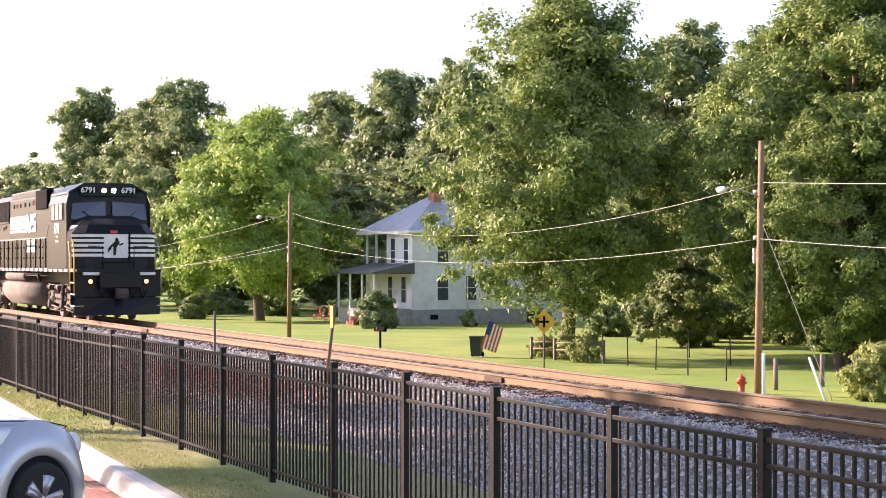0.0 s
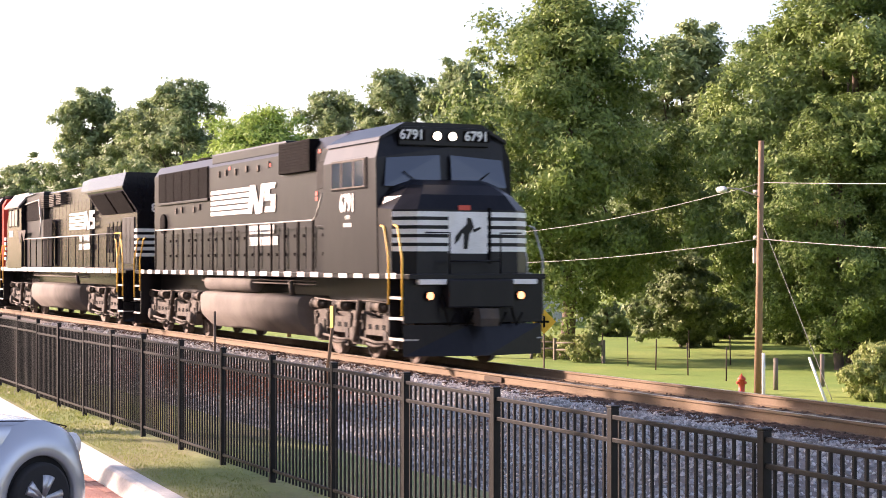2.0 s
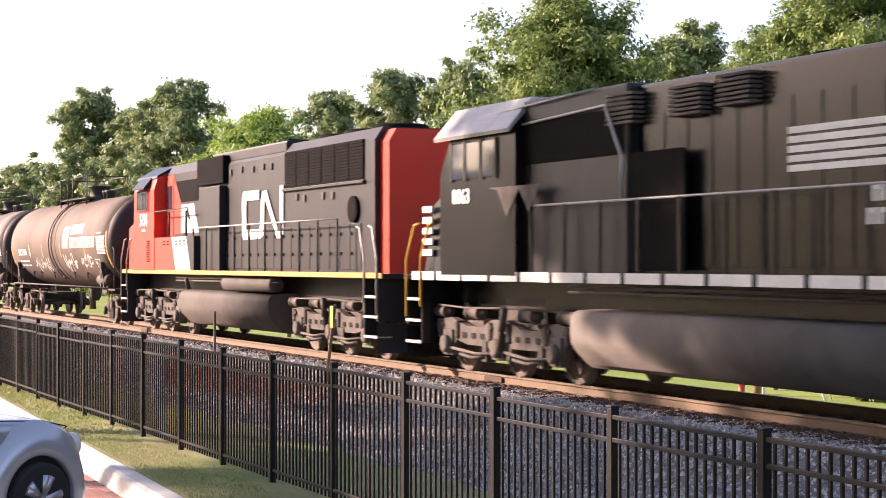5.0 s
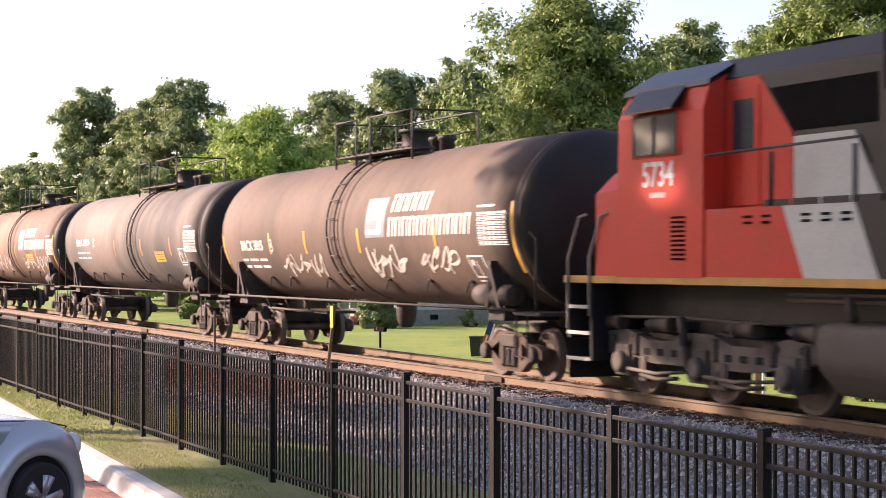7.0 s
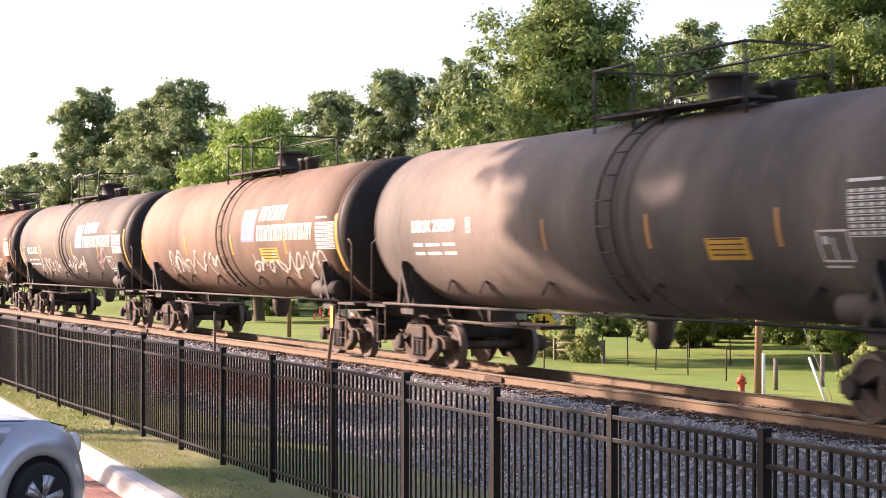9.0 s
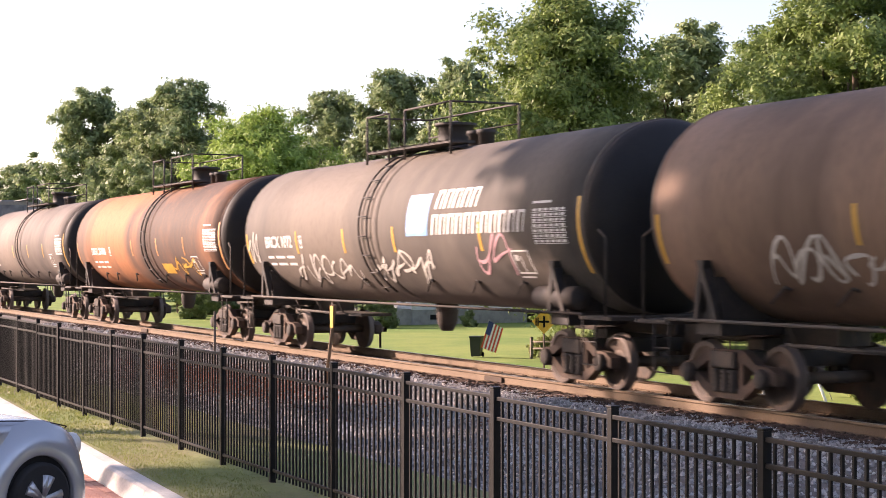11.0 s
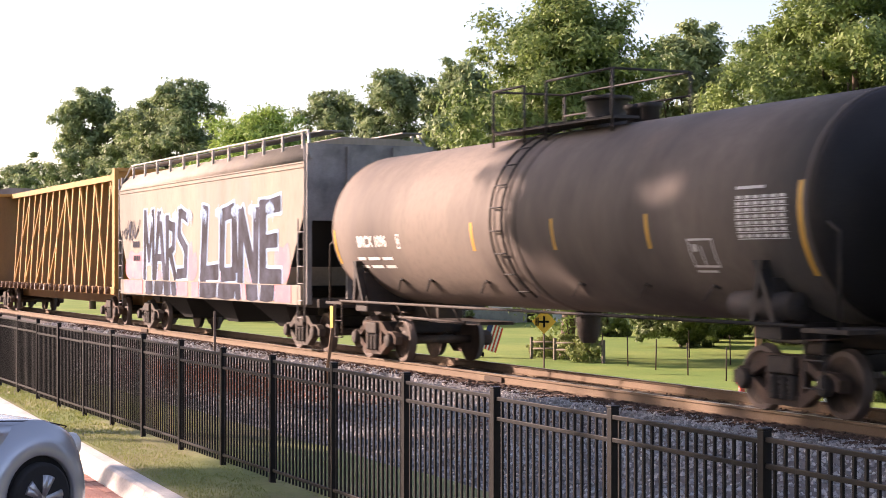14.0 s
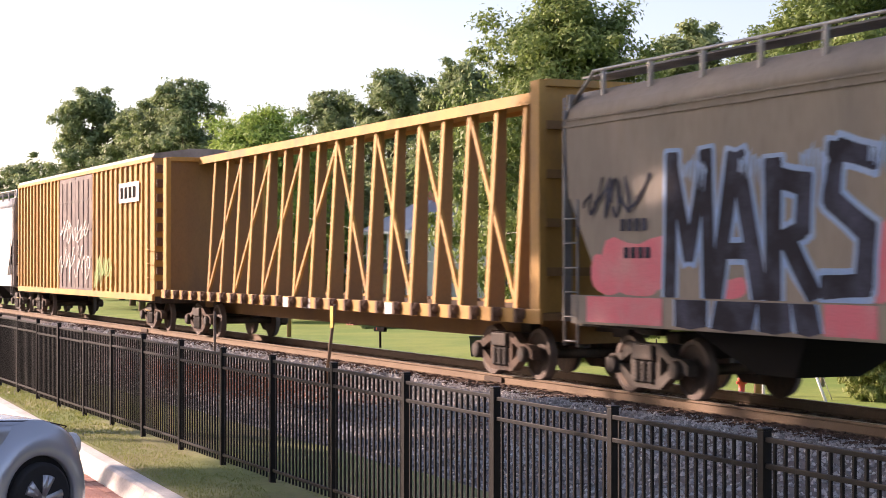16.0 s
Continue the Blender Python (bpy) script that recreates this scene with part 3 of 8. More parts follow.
def tree_mesh(name, seed, h, w, trunk, material, clumps, per, size, base=0.22, shape=0.5, droop=0.3, lobes=13):
    """Trunk with limbs, and a crown of leaf clumps. Returns an Empty holding both."""
    rng = np.random.default_rng(seed)
    ob = thing(name, "", "tree")
    z0 = h * base
    # boughs first, then leaf clumps about each bough, so that the crown has lobes and gaps
    cs, rs, tips = [], [], []
    nb = max(8, clumps // 9)
    for k in range(nb):
        u = (k + rng.uniform(0, 1)) / nb
        env = (math.sin(math.pi * (u * 0.76 + 0.2)) ** 0.75) * (1 - 0.45 * max(0, u - shape))
        a = k * 2.4 + rng.uniform(-0.5, 0.5)
        rr = w / 2 * env * (0.52 + 0.32 * rng.uniform(0, 1))
        if k % 4 == 0:
            rr *= 0.35
        c = np.array((rr * math.cos(a), rr * math.sin(a), z0 + (h - z0) * (0.06 + 0.86 * u)))
        br = w * rng.uniform(0.12, 0.22) * (0.7 + 0.3 * env)
        tips.append(c)
        for j in range(lobes):
            d = rng.normal(size=3)
            d /= np.linalg.norm(d)
            far = rng.uniform(0.3, 1.0) * (1.3 if j % 5 == 0 else 1.0)
            cs.append(c + d * br * np.array((1, 1, 0.75)) * far)
            rs.append(w * rng.uniform(0.028, 0.078))
    cs, rs = np.array(cs), np.array(rs)
    verts = leaf_cloud(rng, cs, rs, per, size, droop, (0, 0, z0 + (h - z0) * 0.4))
    n = len(verts) // 3
    me = bpy.data.meshes.new("crown")
    me.vertices.add(n * 3)
    me.vertices.foreach_set("co", verts.ravel())
    me.loops.add(n * 3)
    me.loops.foreach_set("vertex_index", np.arange(n * 3))
    me.polygons.add(n)
    me.polygons.foreach_set("loop_start", np.arange(0, n * 3, 3))
    me.update(calc_edges=True)
    me.materials.append(material)
    crown = new("crown", me)
    crown.parent = ob
    bm = B()
    r = trunk
    p = Vector((0, 0, -0.3))
    for k in range(5):
        q = Vector((0.12 * r * 4 * math.sin(seed + k * 1.7), 0.12 * r * 4 * math.cos(seed * 2 + k), h * (0.16 * (k + 1))))
        rod(bm, p, q, r, r * 0.8, 10, False)
        p, r = q, r * 0.8
        if k >= 1:
            for j in range(3):
                c = tips[rng.integers(len(tips))]
                mid = (q + Vector(c)) / 2 + Vector((0, 0, -0.4))
                rod(bm, q, mid, r * 0.55, r * 0.35, 7, False)
                rod(bm, mid, c, r * 0.35, r * 0.1, 6, False)
    part("trunk", bm, M_BARK, ob)
    return ob


def plant(src, x, y, z=-3.0, turn=0.0, scale=1.0, label="", used=set(), tall=None):
    m = Matrix.Translation((x, y, z)) @ Matrix.Rotation(turn, 4, "Z")
    if src.name in used:
        ob = copy_thing(src, m)
    else:
        used.add(src.name)
        ob = src
        ob.matrix_basis = m
    ob.scale = (scale, scale, tall or scale)
    return tagged(ob, label)


oak = tree_mesh("oak_tree", 3, 19.6, 16.4, 0.42, M_LEAF, 360, 180, 0.145, 0.15, lobes=20)
plant(oak, -79.3, 43.5, label="tall spreading broadleaf tree with dense green crown on the lawn")
side_oak = tree_mesh("oak_tree", 8, 21.0, 15.0, 0.4, M_LEAF, 330, 180, 0.145, 0.08, lobes=20)
plant(side_oak, -68.3, 53.6, label="tall green tree at the edge of the lawn behind the pole", scale=1.0)
plant(side_oak, -67.5, 61.8, turn=2.0, label="tall green tree at the wood's edge")
plant(side_oak, -64.5, 49.8, turn=5.2, scale=0.62, label="young leafy green tree at the edge of the lawn")
plant(side_oak, -90.1, 64.7, turn=4.0, scale=0.98, label="tall green tree behind the paddock")
bright = tree_mesh("maple_tree", 5, 17.9, 18.5, 0.5, M_LEAF_YOUNG, 330, 165, 0.19, 0.16, lobes=19)
plant(bright, -140.2, 46.9, label="broad light green tree with a pale trunk on the lawn")
back = tree_mesh("pecan_tree", 11, 25.0, 15.0, 0.4, M_LEAF_DARK, 460, 105, 0.24, 0.03, 0.8, lobes=14)
back_two = tree_mesh("pecan_tree", 17, 24.0, 14.0, 0.4, M_LEAF_DARK, 440, 105, 0.24, 0.06, 0.95, lobes=14)
for x, y, s, t, tall in ((-163.5, 46.5, 0.92, 0.0, 1.0), (-172.5, 45.0, 0.95, 2.5, 0.98), (-184.0, 42.6, 1.0, 1.2, 1.08), (-273.5, 51.2, 1.1, 2.2, 0.9), (-255, 62, 1.1, 0.4, 0.9), (-191.9, 73.4, 1.0, 3.1, 1.12), (-179.3, 76.9, 1.1, 4.0, 1.18),
                         (-162.8, 76.9, 1.05, 5.0, 1.2), (-168, 88, 1.2, 0.8, 1.1), (-102.2, 66.0, 1.0, 1.9, 0.99), (-170.8, 54.7, 0.9, 2.7, 0.6), (-169.2, 63.8, 1.0, 3.6, 0.65), (-156.0, 70.0, 1.0, 4.4, 0.72), (-140.0, 84.0, 1.1, 5.5, 0.8), (-122, 88, 1.1, 0.2, 0.75),
                         (-112, 76, 1.0, 1.1, 0.7), (-104, 80, 1.1, 2.1, 0.8), (-92, 76, 1.1, 3.3, 0.8), (-80, 74, 1.1, 4.6, 0.85), (-206, 60, 1.1, 1.0, 0.7), (-225, 56, 1.1, 2.0, 0.8), (-196, 50, 1.0, 3.0, 0.7)):
    plant(back if int(x) % 2 else back_two, x, y, turn=t, scale=s, tall=tall * 0.95, label="tall dark green tree in the wood behind the lawn")
cedar = tree_mesh("cedar", 21, 5.4, 5.6, 0.12, M_LEAF_CEDAR, 260, 160, 0.12, 0.02, 0.2, 0.1)
plant(cedar, -85.6, 54.6, scale=1.1, label="bushy pale green cedar with foliage to the ground")
shrub = tree_mesh("shrub", 31, 2.6, 3.2, 0.06, M_LEAF_DARK, 130, 80, 0.14, 0.02, 0.4, 0.1)
for x, y, s, t in ((-120.5, 49.8, 1.2, 0), (-119.2, 56.8, 0.55, 1), (-145.1, 55.5, 0.7, 2), (-145.8, 42.5, 0.9, 3), (-152, 45, 1.0, 4), (-156, 47, 1.1, 5), (-150, 52, 1.3, 1.9), (-160, 50, 1.5, 0.7), (-91, 59, 1.3, 1.2), (-100, 58, 1.0, 2.2)):
    plant(shrub, x, y, z=-3.0 - 0.35 * s, turn=t, scale=s, label="rounded dark green shrub")
undergrowth = tree_mesh("undergrowth_bush", 37, 5.4, 7.0, 0.08, M_LEAF, 200, 130, 0.15, 0.0, 0.6, 0.2)
for x, y, s, t in ((-83, 62, 0.9, 1.5), (-77, 60, 0.85, 2.5), (-72, 58, 0.9, 3.5), (-66, 56.5, 0.95, 4.5), (-61.5, 55, 1.0, 5.5), (-57, 53.5, 1.05, 0.9), (-95, 64, 0.95, 2.9), (-88, 63, 0.8, 0.4)):
    plant(undergrowth, x, y, turn=t, scale=s, label="thick leafy undergrowth below the wood's edge")
weeds = tree_mesh("weed_clump", 41, 1.6, 2.6, 0.02, M_WEED, 150, 90, 0.055, 0.0, 0.4, -0.9, lobes=14)
for x, y, s, t in ((-50.3, 40.2, 1.1, 0), (-48.6, 39.6, 1.3, 2), (-47.0, 40.5, 1.4, 1), (-77.5, 42.6, 0.8, 3), (-74.8, 42.2, 0.9, 4), (-79.0, 42.0, 0.7, 5)):
    plant(weeds, x, y, turn=t, scale=s, label="tall light green weeds")
# trees behind the camera, whose broken shade falls over the line
shade = tree_mesh("shade_tree", 51, 26.0, 15.0, 0.4, M_LEAF, 240, 95, 0.31, 0.49)
for x, y, s, t in ((-43.5, -12.5, 0.95, 0.3), (-36.5, -11.0, 0.95, 1.6), (-29.0, -13.0, 1.0, 2.9), (-21.5, -11.0, 0.97, 4.1), (-14.0, -12.5, 1.0, 5.1), (-6.5, -11.5, 0.98, 0.9)):
    plant(shade, x, y, z=-0.85, turn=t, scale=s, label="tall tree beside the parking ground")
# added unseen tree row that keeps bright horizon sky off the train sides
sky_screen = tree_mesh("shade_tree", 61, 22.0, 15.0, 0.4, M_LEAF, 150, 40, 0.6, 0.08)
for k in range(31):
    plant(sky_screen, -262.0 + k * 10, -45.0 - 3 * math.sin(k * 2.2), z=-0.85, turn=k * 1.3, scale=0.85, label="unseen tree added behind the camera to block low sky light")
# ---- rolling stock ----
def add_wheelset(truck, x, r):
    """An axle with two wheels; it turns about its own centre."""
    key = "wheelset_%d" % round(r * 1000)
    data = WHEELS.get(key)
    if data is None:
        bm = B()
        rod(bm, (0, -1.05, 0), (0, 1.05, 0), 0.085, n=10)
        for s in (-1, 1):
            lathe(bm, [(s * 0.69, r + 0.028), (s * 0.715, r + 0.026), (s * 0.725, r), (s * 0.82, r - 0.006), (s * 0.822, r - 0.07), (s * 0.79, r - 0.09), (s * 0.775, r * 0.45), (s * 0.80, r * 0.3), (s * 0.86, r * 0.27), (s * 0.865, 0.01)], axis="y", n=28)
        me = bpy.data.meshes.new("wheelset")
        bm.to_mesh(me)
        bm.free()
        me.materials.append(M_WHEEL)
        me.materials.append(M_TREAD)
        for f in me.polygons:
            f.material_index = int(math.hypot(f.center.x, f.center.z) > r - 0.06)
        WHEELS[key] = data = me
    ob = new("wheelset", data)
    ob.parent = truck
    ob.matrix_parent_inverse = Matrix.Translation((x, 0, r))
    SPIN.append((ob, r))
    return ob


WHEELS, SPIN, TRAIN = {}, [], []


def freight_truck(car, x, material=None):
    r, wb = 0.44, 0.89
    t = new("truck")
    t.parent = car
    t.matrix_basis = Matrix.Translation((x, 0, RAIL_TOP))
    for s in (-1, 1):
        bm = B()
        y = s * 1.0
        out = [(-1.16, 0.36), (-1.16, 0.52), (-1.0, 0.60), (-0.72, 0.62), (-0.42, 0.80), (0.42, 0.80), (0.72, 0.62), (1.0, 0.60), (1.16, 0.52), (1.16, 0.36), (0.72, 0.36), (0.40, 0.18), (-0.40, 0.18), (-0.72, 0.36)]
        for o in (out[:10] + [(0.75, 0.48), (0.40, 0.64), (-0.40, 0.64), (-0.75, 0.48)], [(-1.02, 0.36), (-1.02, 0.46), (-0.70, 0.46), (-0.35, 0.27), (0.35, 0.27), (0.70, 0.46), (1.02, 0.46), (1.02, 0.36), (0.72, 0.33), (0.40, 0.13), (-0.40, 0.13), (-0.72, 0.33)]):
            prof(bm, o, "y", y - 0.08, y + 0.08)
        for c in (-0.36, 0.36):
            box(bm, c - 0.05, c + 0.05, y - 0.075, y + 0.075, 0.2, 0.72)
        part("side_frame", bm, material or M_TRUCK_BROWN, t)
        for k in (-1, 1):
            bm = B()
            lathe(bm, [(s * 1.02, 0.14), (s * 1.14, 0.14), (s * 1.17, 0.11), (s * 1.18, 0.03)], axis="y", n=14)
            part("bearing_cap", bm, M_STEEL_D, t, at=Matrix.Translation((k * wb, 0, r)))
        for k in (-0.2, 0, 0.2):
            bm = B()
            lathe(bm, [(0.21 + j * 0.0325, 0.085 if j % 2 else 0.062) for j in range(11)], axis="z", n=10)
            part("spring", bm, M_STEEL_D, t, at=Matrix.Translation((k, y + s * 0.07, 0)))
    bm = B()
    box(bm, -0.28, 0.28, -1.15, 1.15, 0.55, 0.78, 0.03)
    box(bm, -0.2, 0.2, -0.6, 0.6, 0.78, 0.95, 0.03)
    part("bolster", bm, M_STEEL_D, t)
    for k in (-1, 1):
        add_wheelset(t, k * wb, r)
    return t


def coupler(car, x, s):
    bm = B()
    box(bm, min(x, x - s * 1.0), max(x, x - s * 1.0), -0.1, 0.1, 0.76, 0.98, 0.02)
    prof(bm, [(x - s * 0.25, 0.7), (x + s * 0.02, 0.7), (x + s * 0.06, 0.85), (x + s * 0.02, 1.04), (x - s * 0.25, 1.04)], "y", -0.2, 0.2)
    part("coupler", bm, M_STEEL_D, car)


def keep(car, s0):
    TRAIN.append((car, s0))
    return car


def loft(bm, rings, caps=True):
    R = [[bm.verts.new(p) for p in r] for r in rings]
    k = len(R[0])
    for A, C in zip(R, R[1:]):
        for i in range(k):
            bm.faces.new((A[i], A[(i + 1) % k], C[(i + 1) % k], C[i]))
    if caps:
        bm.faces.new(R[0][::-1])
        bm.faces.new(R[-1])
    bmesh.ops.recalc_face_normals(bm, faces=bm.faces)
    return bm


def strip(bm, path, z0, z1, lift=0.006):
    """A thin painted band that follows a wall whose plan is path (x, y); it stands a few millimetres proud."""
    for (ax, ay), (bx, by) in zip(path, path[1:]):
        n = Vector((by - ay, ax - bx, 0)).normalized() * lift
        q = [Vector((ax, ay, z0)), Vector((bx, by, z0)), Vector((bx, by, z1)), Vector((ax, ay, z1))]
        v = [bm.verts.new(c + n) for c in q] + [bm.verts.new(c - n * 0.3) for c in q]
        for f in ((0, 1, 2, 3), (7, 6, 5, 4), (0, 4, 5, 1), (1, 5, 6, 2), (2, 6, 7, 3), (3, 7, 4, 0)):
            bm.faces.new([v[i] for i in f])
    bmesh.ops.recalc_face_normals(bm, faces=bm.faces)
    return bm


def poly(bm, pts, y, t=0.006):
    """A flat painted shape on a side wall facing -y: pts are x, z."""
    return prof(bm, pts, "y", y - t, y + 0.002)


def word_bars(bm, x0, x1, z0, z1, y, count, lean=0.0, gap=0.2):
    """Plain bars the size of letters, in a row on a side wall."""
    w = (x1 - x0) / count
    for k in range(count):
        a, b = x0 + k * w, x0 + (k + 1) * w - w * gap
        h, t = z1 - z0, (b - a) * 0.34
        for p, q in ((a, a + t), (b - t, b)):
            poly(bm, [(p, z0), (q, z0), (q + lean * h, z1), (p + lean * h, z1)], y)


def name_blocks(car, x0, x1, z0, z1, y, count):
    """A row of plain white blocks in place of a painted company name, each a part."""
    w = (x1 - x0) / count
    for k in range(count):
        a, b = x0 + k * w, x0 + (k + 0.82) * w
        t = (b - a) * 0.36
        bm = B()
        poly(bm, [(a, z0), (a + t, z0), (a + t, z1 - 0.06), (b - t, z1 - 0.06), (b - t, z0), (b, z0), (b, z1), (a, z1)], y)
        part("painted_block", bm, M_LETTER, car, "white painted block")


def stripes_emblem(car, x0, x1, z0, z1, y, white, lean=0.16):
    """Horizontal speed stripes that end in two heavy slanted shapes."""
    n, h = 5, (z1 - z0)
    xe = x0 + (x1 - x0) * 0.6
    for k in range(n):
        bm = B()
        a = z0 + h * (k + 0.08) / n
        b = z0 + h * (k + 0.78) / n
        poly(bm, [(x0, a), (xe + 0.1, a), (xe + 0.1 + lean * 0.2, b), (x0, b)], y)
        part("painted_stripe", bm, white, car, "white painted speed stripe")
    bm = B()
    w = x1 - xe
    for (u0, u1, v0, v1, lo, hi) in ((0.0, 0.14, 0, 1, 0, 0), (0.14, 0.40, 1, 0, 0, 0), (0.40, 0.52, 0, 1, 0, 0)):
        if v0 == 1:
            poly(bm, [(xe + w * 0.30, z0 - 0.02), (xe + w * 0.46, z0 - 0.02), (xe + w * 0.26, z1), (xe + w * 0.08, z1)], y)
        else:
            poly(bm, [(xe + w * u0, z0), (xe + w * u1, z0), (xe + w * (u1 + 0.1), z1), (xe + w * (u0 + 0.1), z1)], y)
    part("painted_emblem", bm, white, car, "white painted emblem shape")
    bm = B()
    for a, b in ((0.0, 0.2), (0.4, 0.6), (0.8, 1.0)):
        poly(bm, [(xe + w * 0.62, z0 + h * a), (xe + w * 0.97, z0 + h * a), (xe + w * 1.0, z0 + h * b), (xe + w * 0.66, z0 + h * b)], y)
    poly(bm, [(xe + w * 0.84, z0 + h * 0.15), (xe + w * 0.98, z0 + h * 0.15), (xe + w * 1.0, z0 + h * 0.5), (xe + w * 0.86, z0 + h * 0.5)], y)
    poly(bm, [(xe + w * 0.62, z0 + h * 0.5), (xe + w * 0.78, z0 + h * 0.5), (xe + w * 0.8, z0 + h * 0.85), (xe + w * 0.64, z0 + h * 0.85)], y)
    part("painted_emblem", bm, white, car, "white painted emblem shape")


def loco_truck(car, x, steel):
    r = 0.51
    t = new("truck")
    t.parent = car
    t.matrix_basis = Matrix.Translation((x, 0, RAIL_TOP))
    for s in (-1, 1):
        bm = B()
        y = s * 1.12
        out = [(-2.62, 0.72), (-2.62, 0.95), (-2.0, 1.0), (-1.4, 0.86), (-0.75, 0.86), (-0.3, 1.0), (0.3, 1.0), (0.75, 0.86), (1.4, 0.86), (2.0, 1.0), (2.62, 0.95), (2.62, 0.72), (2.35, 0.62), (2.25, 0.3), (1.9, 0.3), (1.8, 0.6), (1.3, 0.52), (0.45, 0.52), (0.3, 0.3), (-0.3, 0.3), (-0.45, 0.52), (-1.3, 0.52), (-1.8, 0.6), (-1.9, 0.3), (-2.25, 0.3), (-2.35, 0.62)]
        prof(bm, out, "y", y - 0.07, y + 0.07)
        part("side_frame", bm, steel, t)
        for ax in (-2.08, 0, 2.08):
            bm = B()
            box(bm, ax - 0.2, ax + 0.2, y - 0.12, y + 0.12, 0.3, 0.78, 0.03)
            lathe(bm, [(y + s * 0.1, 0.17), (y + s * 0.2, 0.16), (y + s * 0.22, 0.1), (y + s * 0.22, 0.02)], zc=0.51, axis="y", n=14)
            if ax:
                bmesh.ops.translate(bm, verts=[v for v in bm.verts if abs(v.co.x) < 0.18 and abs(v.co.y) > abs(y) + 0.09], vec=(ax, 0, 0))
            part("journal_box", bm, steel, t)
            for q in (-0.36, 0.36):
                bm = B()
                lathe(bm, [(0.62 + j * 0.0275, 0.088 if j % 2 else 0.062) for j in range(13)], axis="z", n=10)
                part("spring", bm, M_STEEL_D, t, at=Matrix.Translation((ax + q, y + s * 0.05, 0)))
        for cx in (-2.45, -1.05, 1.05, 2.45):
            bm = B()
            lathe(bm, [(-0.28, 0.03), (-0.28, 0.10), (-0.26, 0.125), (-0.2, 0.125), (-0.19, 0.11), (0.18, 0.11), (0.19, 0.125), (0.24, 0.125), (0.25, 0.06), (0.42, 0.05), (0.42, 0.01)], zc=1.10, yc=y + s * 0.03, n=16)
            part("brake_cylinder", bm, M_STEEL_D, t, at=Matrix.Translation((cx, 0, 0)))
        # cast slots and bolt heads in the frame, a vertical damper at the middle axle
        for cx in (-1.42, -1.05, -0.68, 0.68, 1.05, 1.42):
            bm = B()
            box(bm, cx - 0.07, cx + 0.07, *sorted((y + s * 0.066, y + s * 0.074)), 0.64, 0.74, 0.02)
            part("casting_slot", bm, M_DARK, t)
        for cx in (-2.35, -1.8, -0.32, 0.32, 1.8, 2.35):
            bm = B()
            lathe(bm, [(y + s * 0.06, 0.05), (y + s * 0.1, 0.05), (y + s * 0.11, 0.03), (y + s * 0.11, 0.005)], axis="y", n=8)
            part("bolt", bm, M_STEEL_D, t, at=Matrix.Translation((cx, 0, 0.86)))
        bm = B()
        rod(bm, (0.16, y + s * 0.17, 0.5), (0.34, y + s * 0.17, 1.15), 0.05, n=10)
        rod(bm, (0.25, y + s * 0.17, 0.82), (0.36, y + s * 0.17, 1.22), 0.065, n=10)
        part("damper", bm, M_STEEL_D, t)
        for cx in (-1.05, 1.05):
            bm = B()
            pipe(bm, [(cx - 0.5, y + s * 0.1, 0.34), (cx, y + s * 0.12, 0.30), (cx + 0.5, y + s * 0.1, 0.34)], 0.035)
            box(bm, cx + 0.38, cx + 0.56, *sorted((y - s * 0.1, y + s * 0.1)), 0.24, 0.62, 0.02)
            part("brake_shoe", bm, M_STEEL_D, t)
        bm = B()
        pipe(bm, [(-2.5, y + s * 0.1, 1.22), (-1.2, y + s * 0.1, 1.18), (0.5, y + s * 0.1, 1.22), (2.5, y + s * 0.1, 1.18)], 0.02)
        pipe(bm, [(-2.0, y + s * 0.12, 0.45), (-0.9, y + s * 0.12, 0.38), (0.1, y + s * 0.12, 0.42)], 0.03)
        pipe(bm, [(0.3, y + s * 0.12, 0.45), (1.1, y + s * 0.12, 0.38), (2.0, y + s * 0.12, 0.42)], 0.03)
        part("brake_rigging", bm, steel, t)
    bm = B()
    box(bm, -2.5, 2.5, -0.95, 0.95, 0.6, 0.95, 0.03)
    box(bm, -0.8, 0.8, -0.7, 0.7, 0.95, 1.4, 0.03)
    part("truck_frame", bm, M_STEEL_D, t)
    for ax in (-2.08, 0, 2.08):
        add_wheelset(t, ax, r)


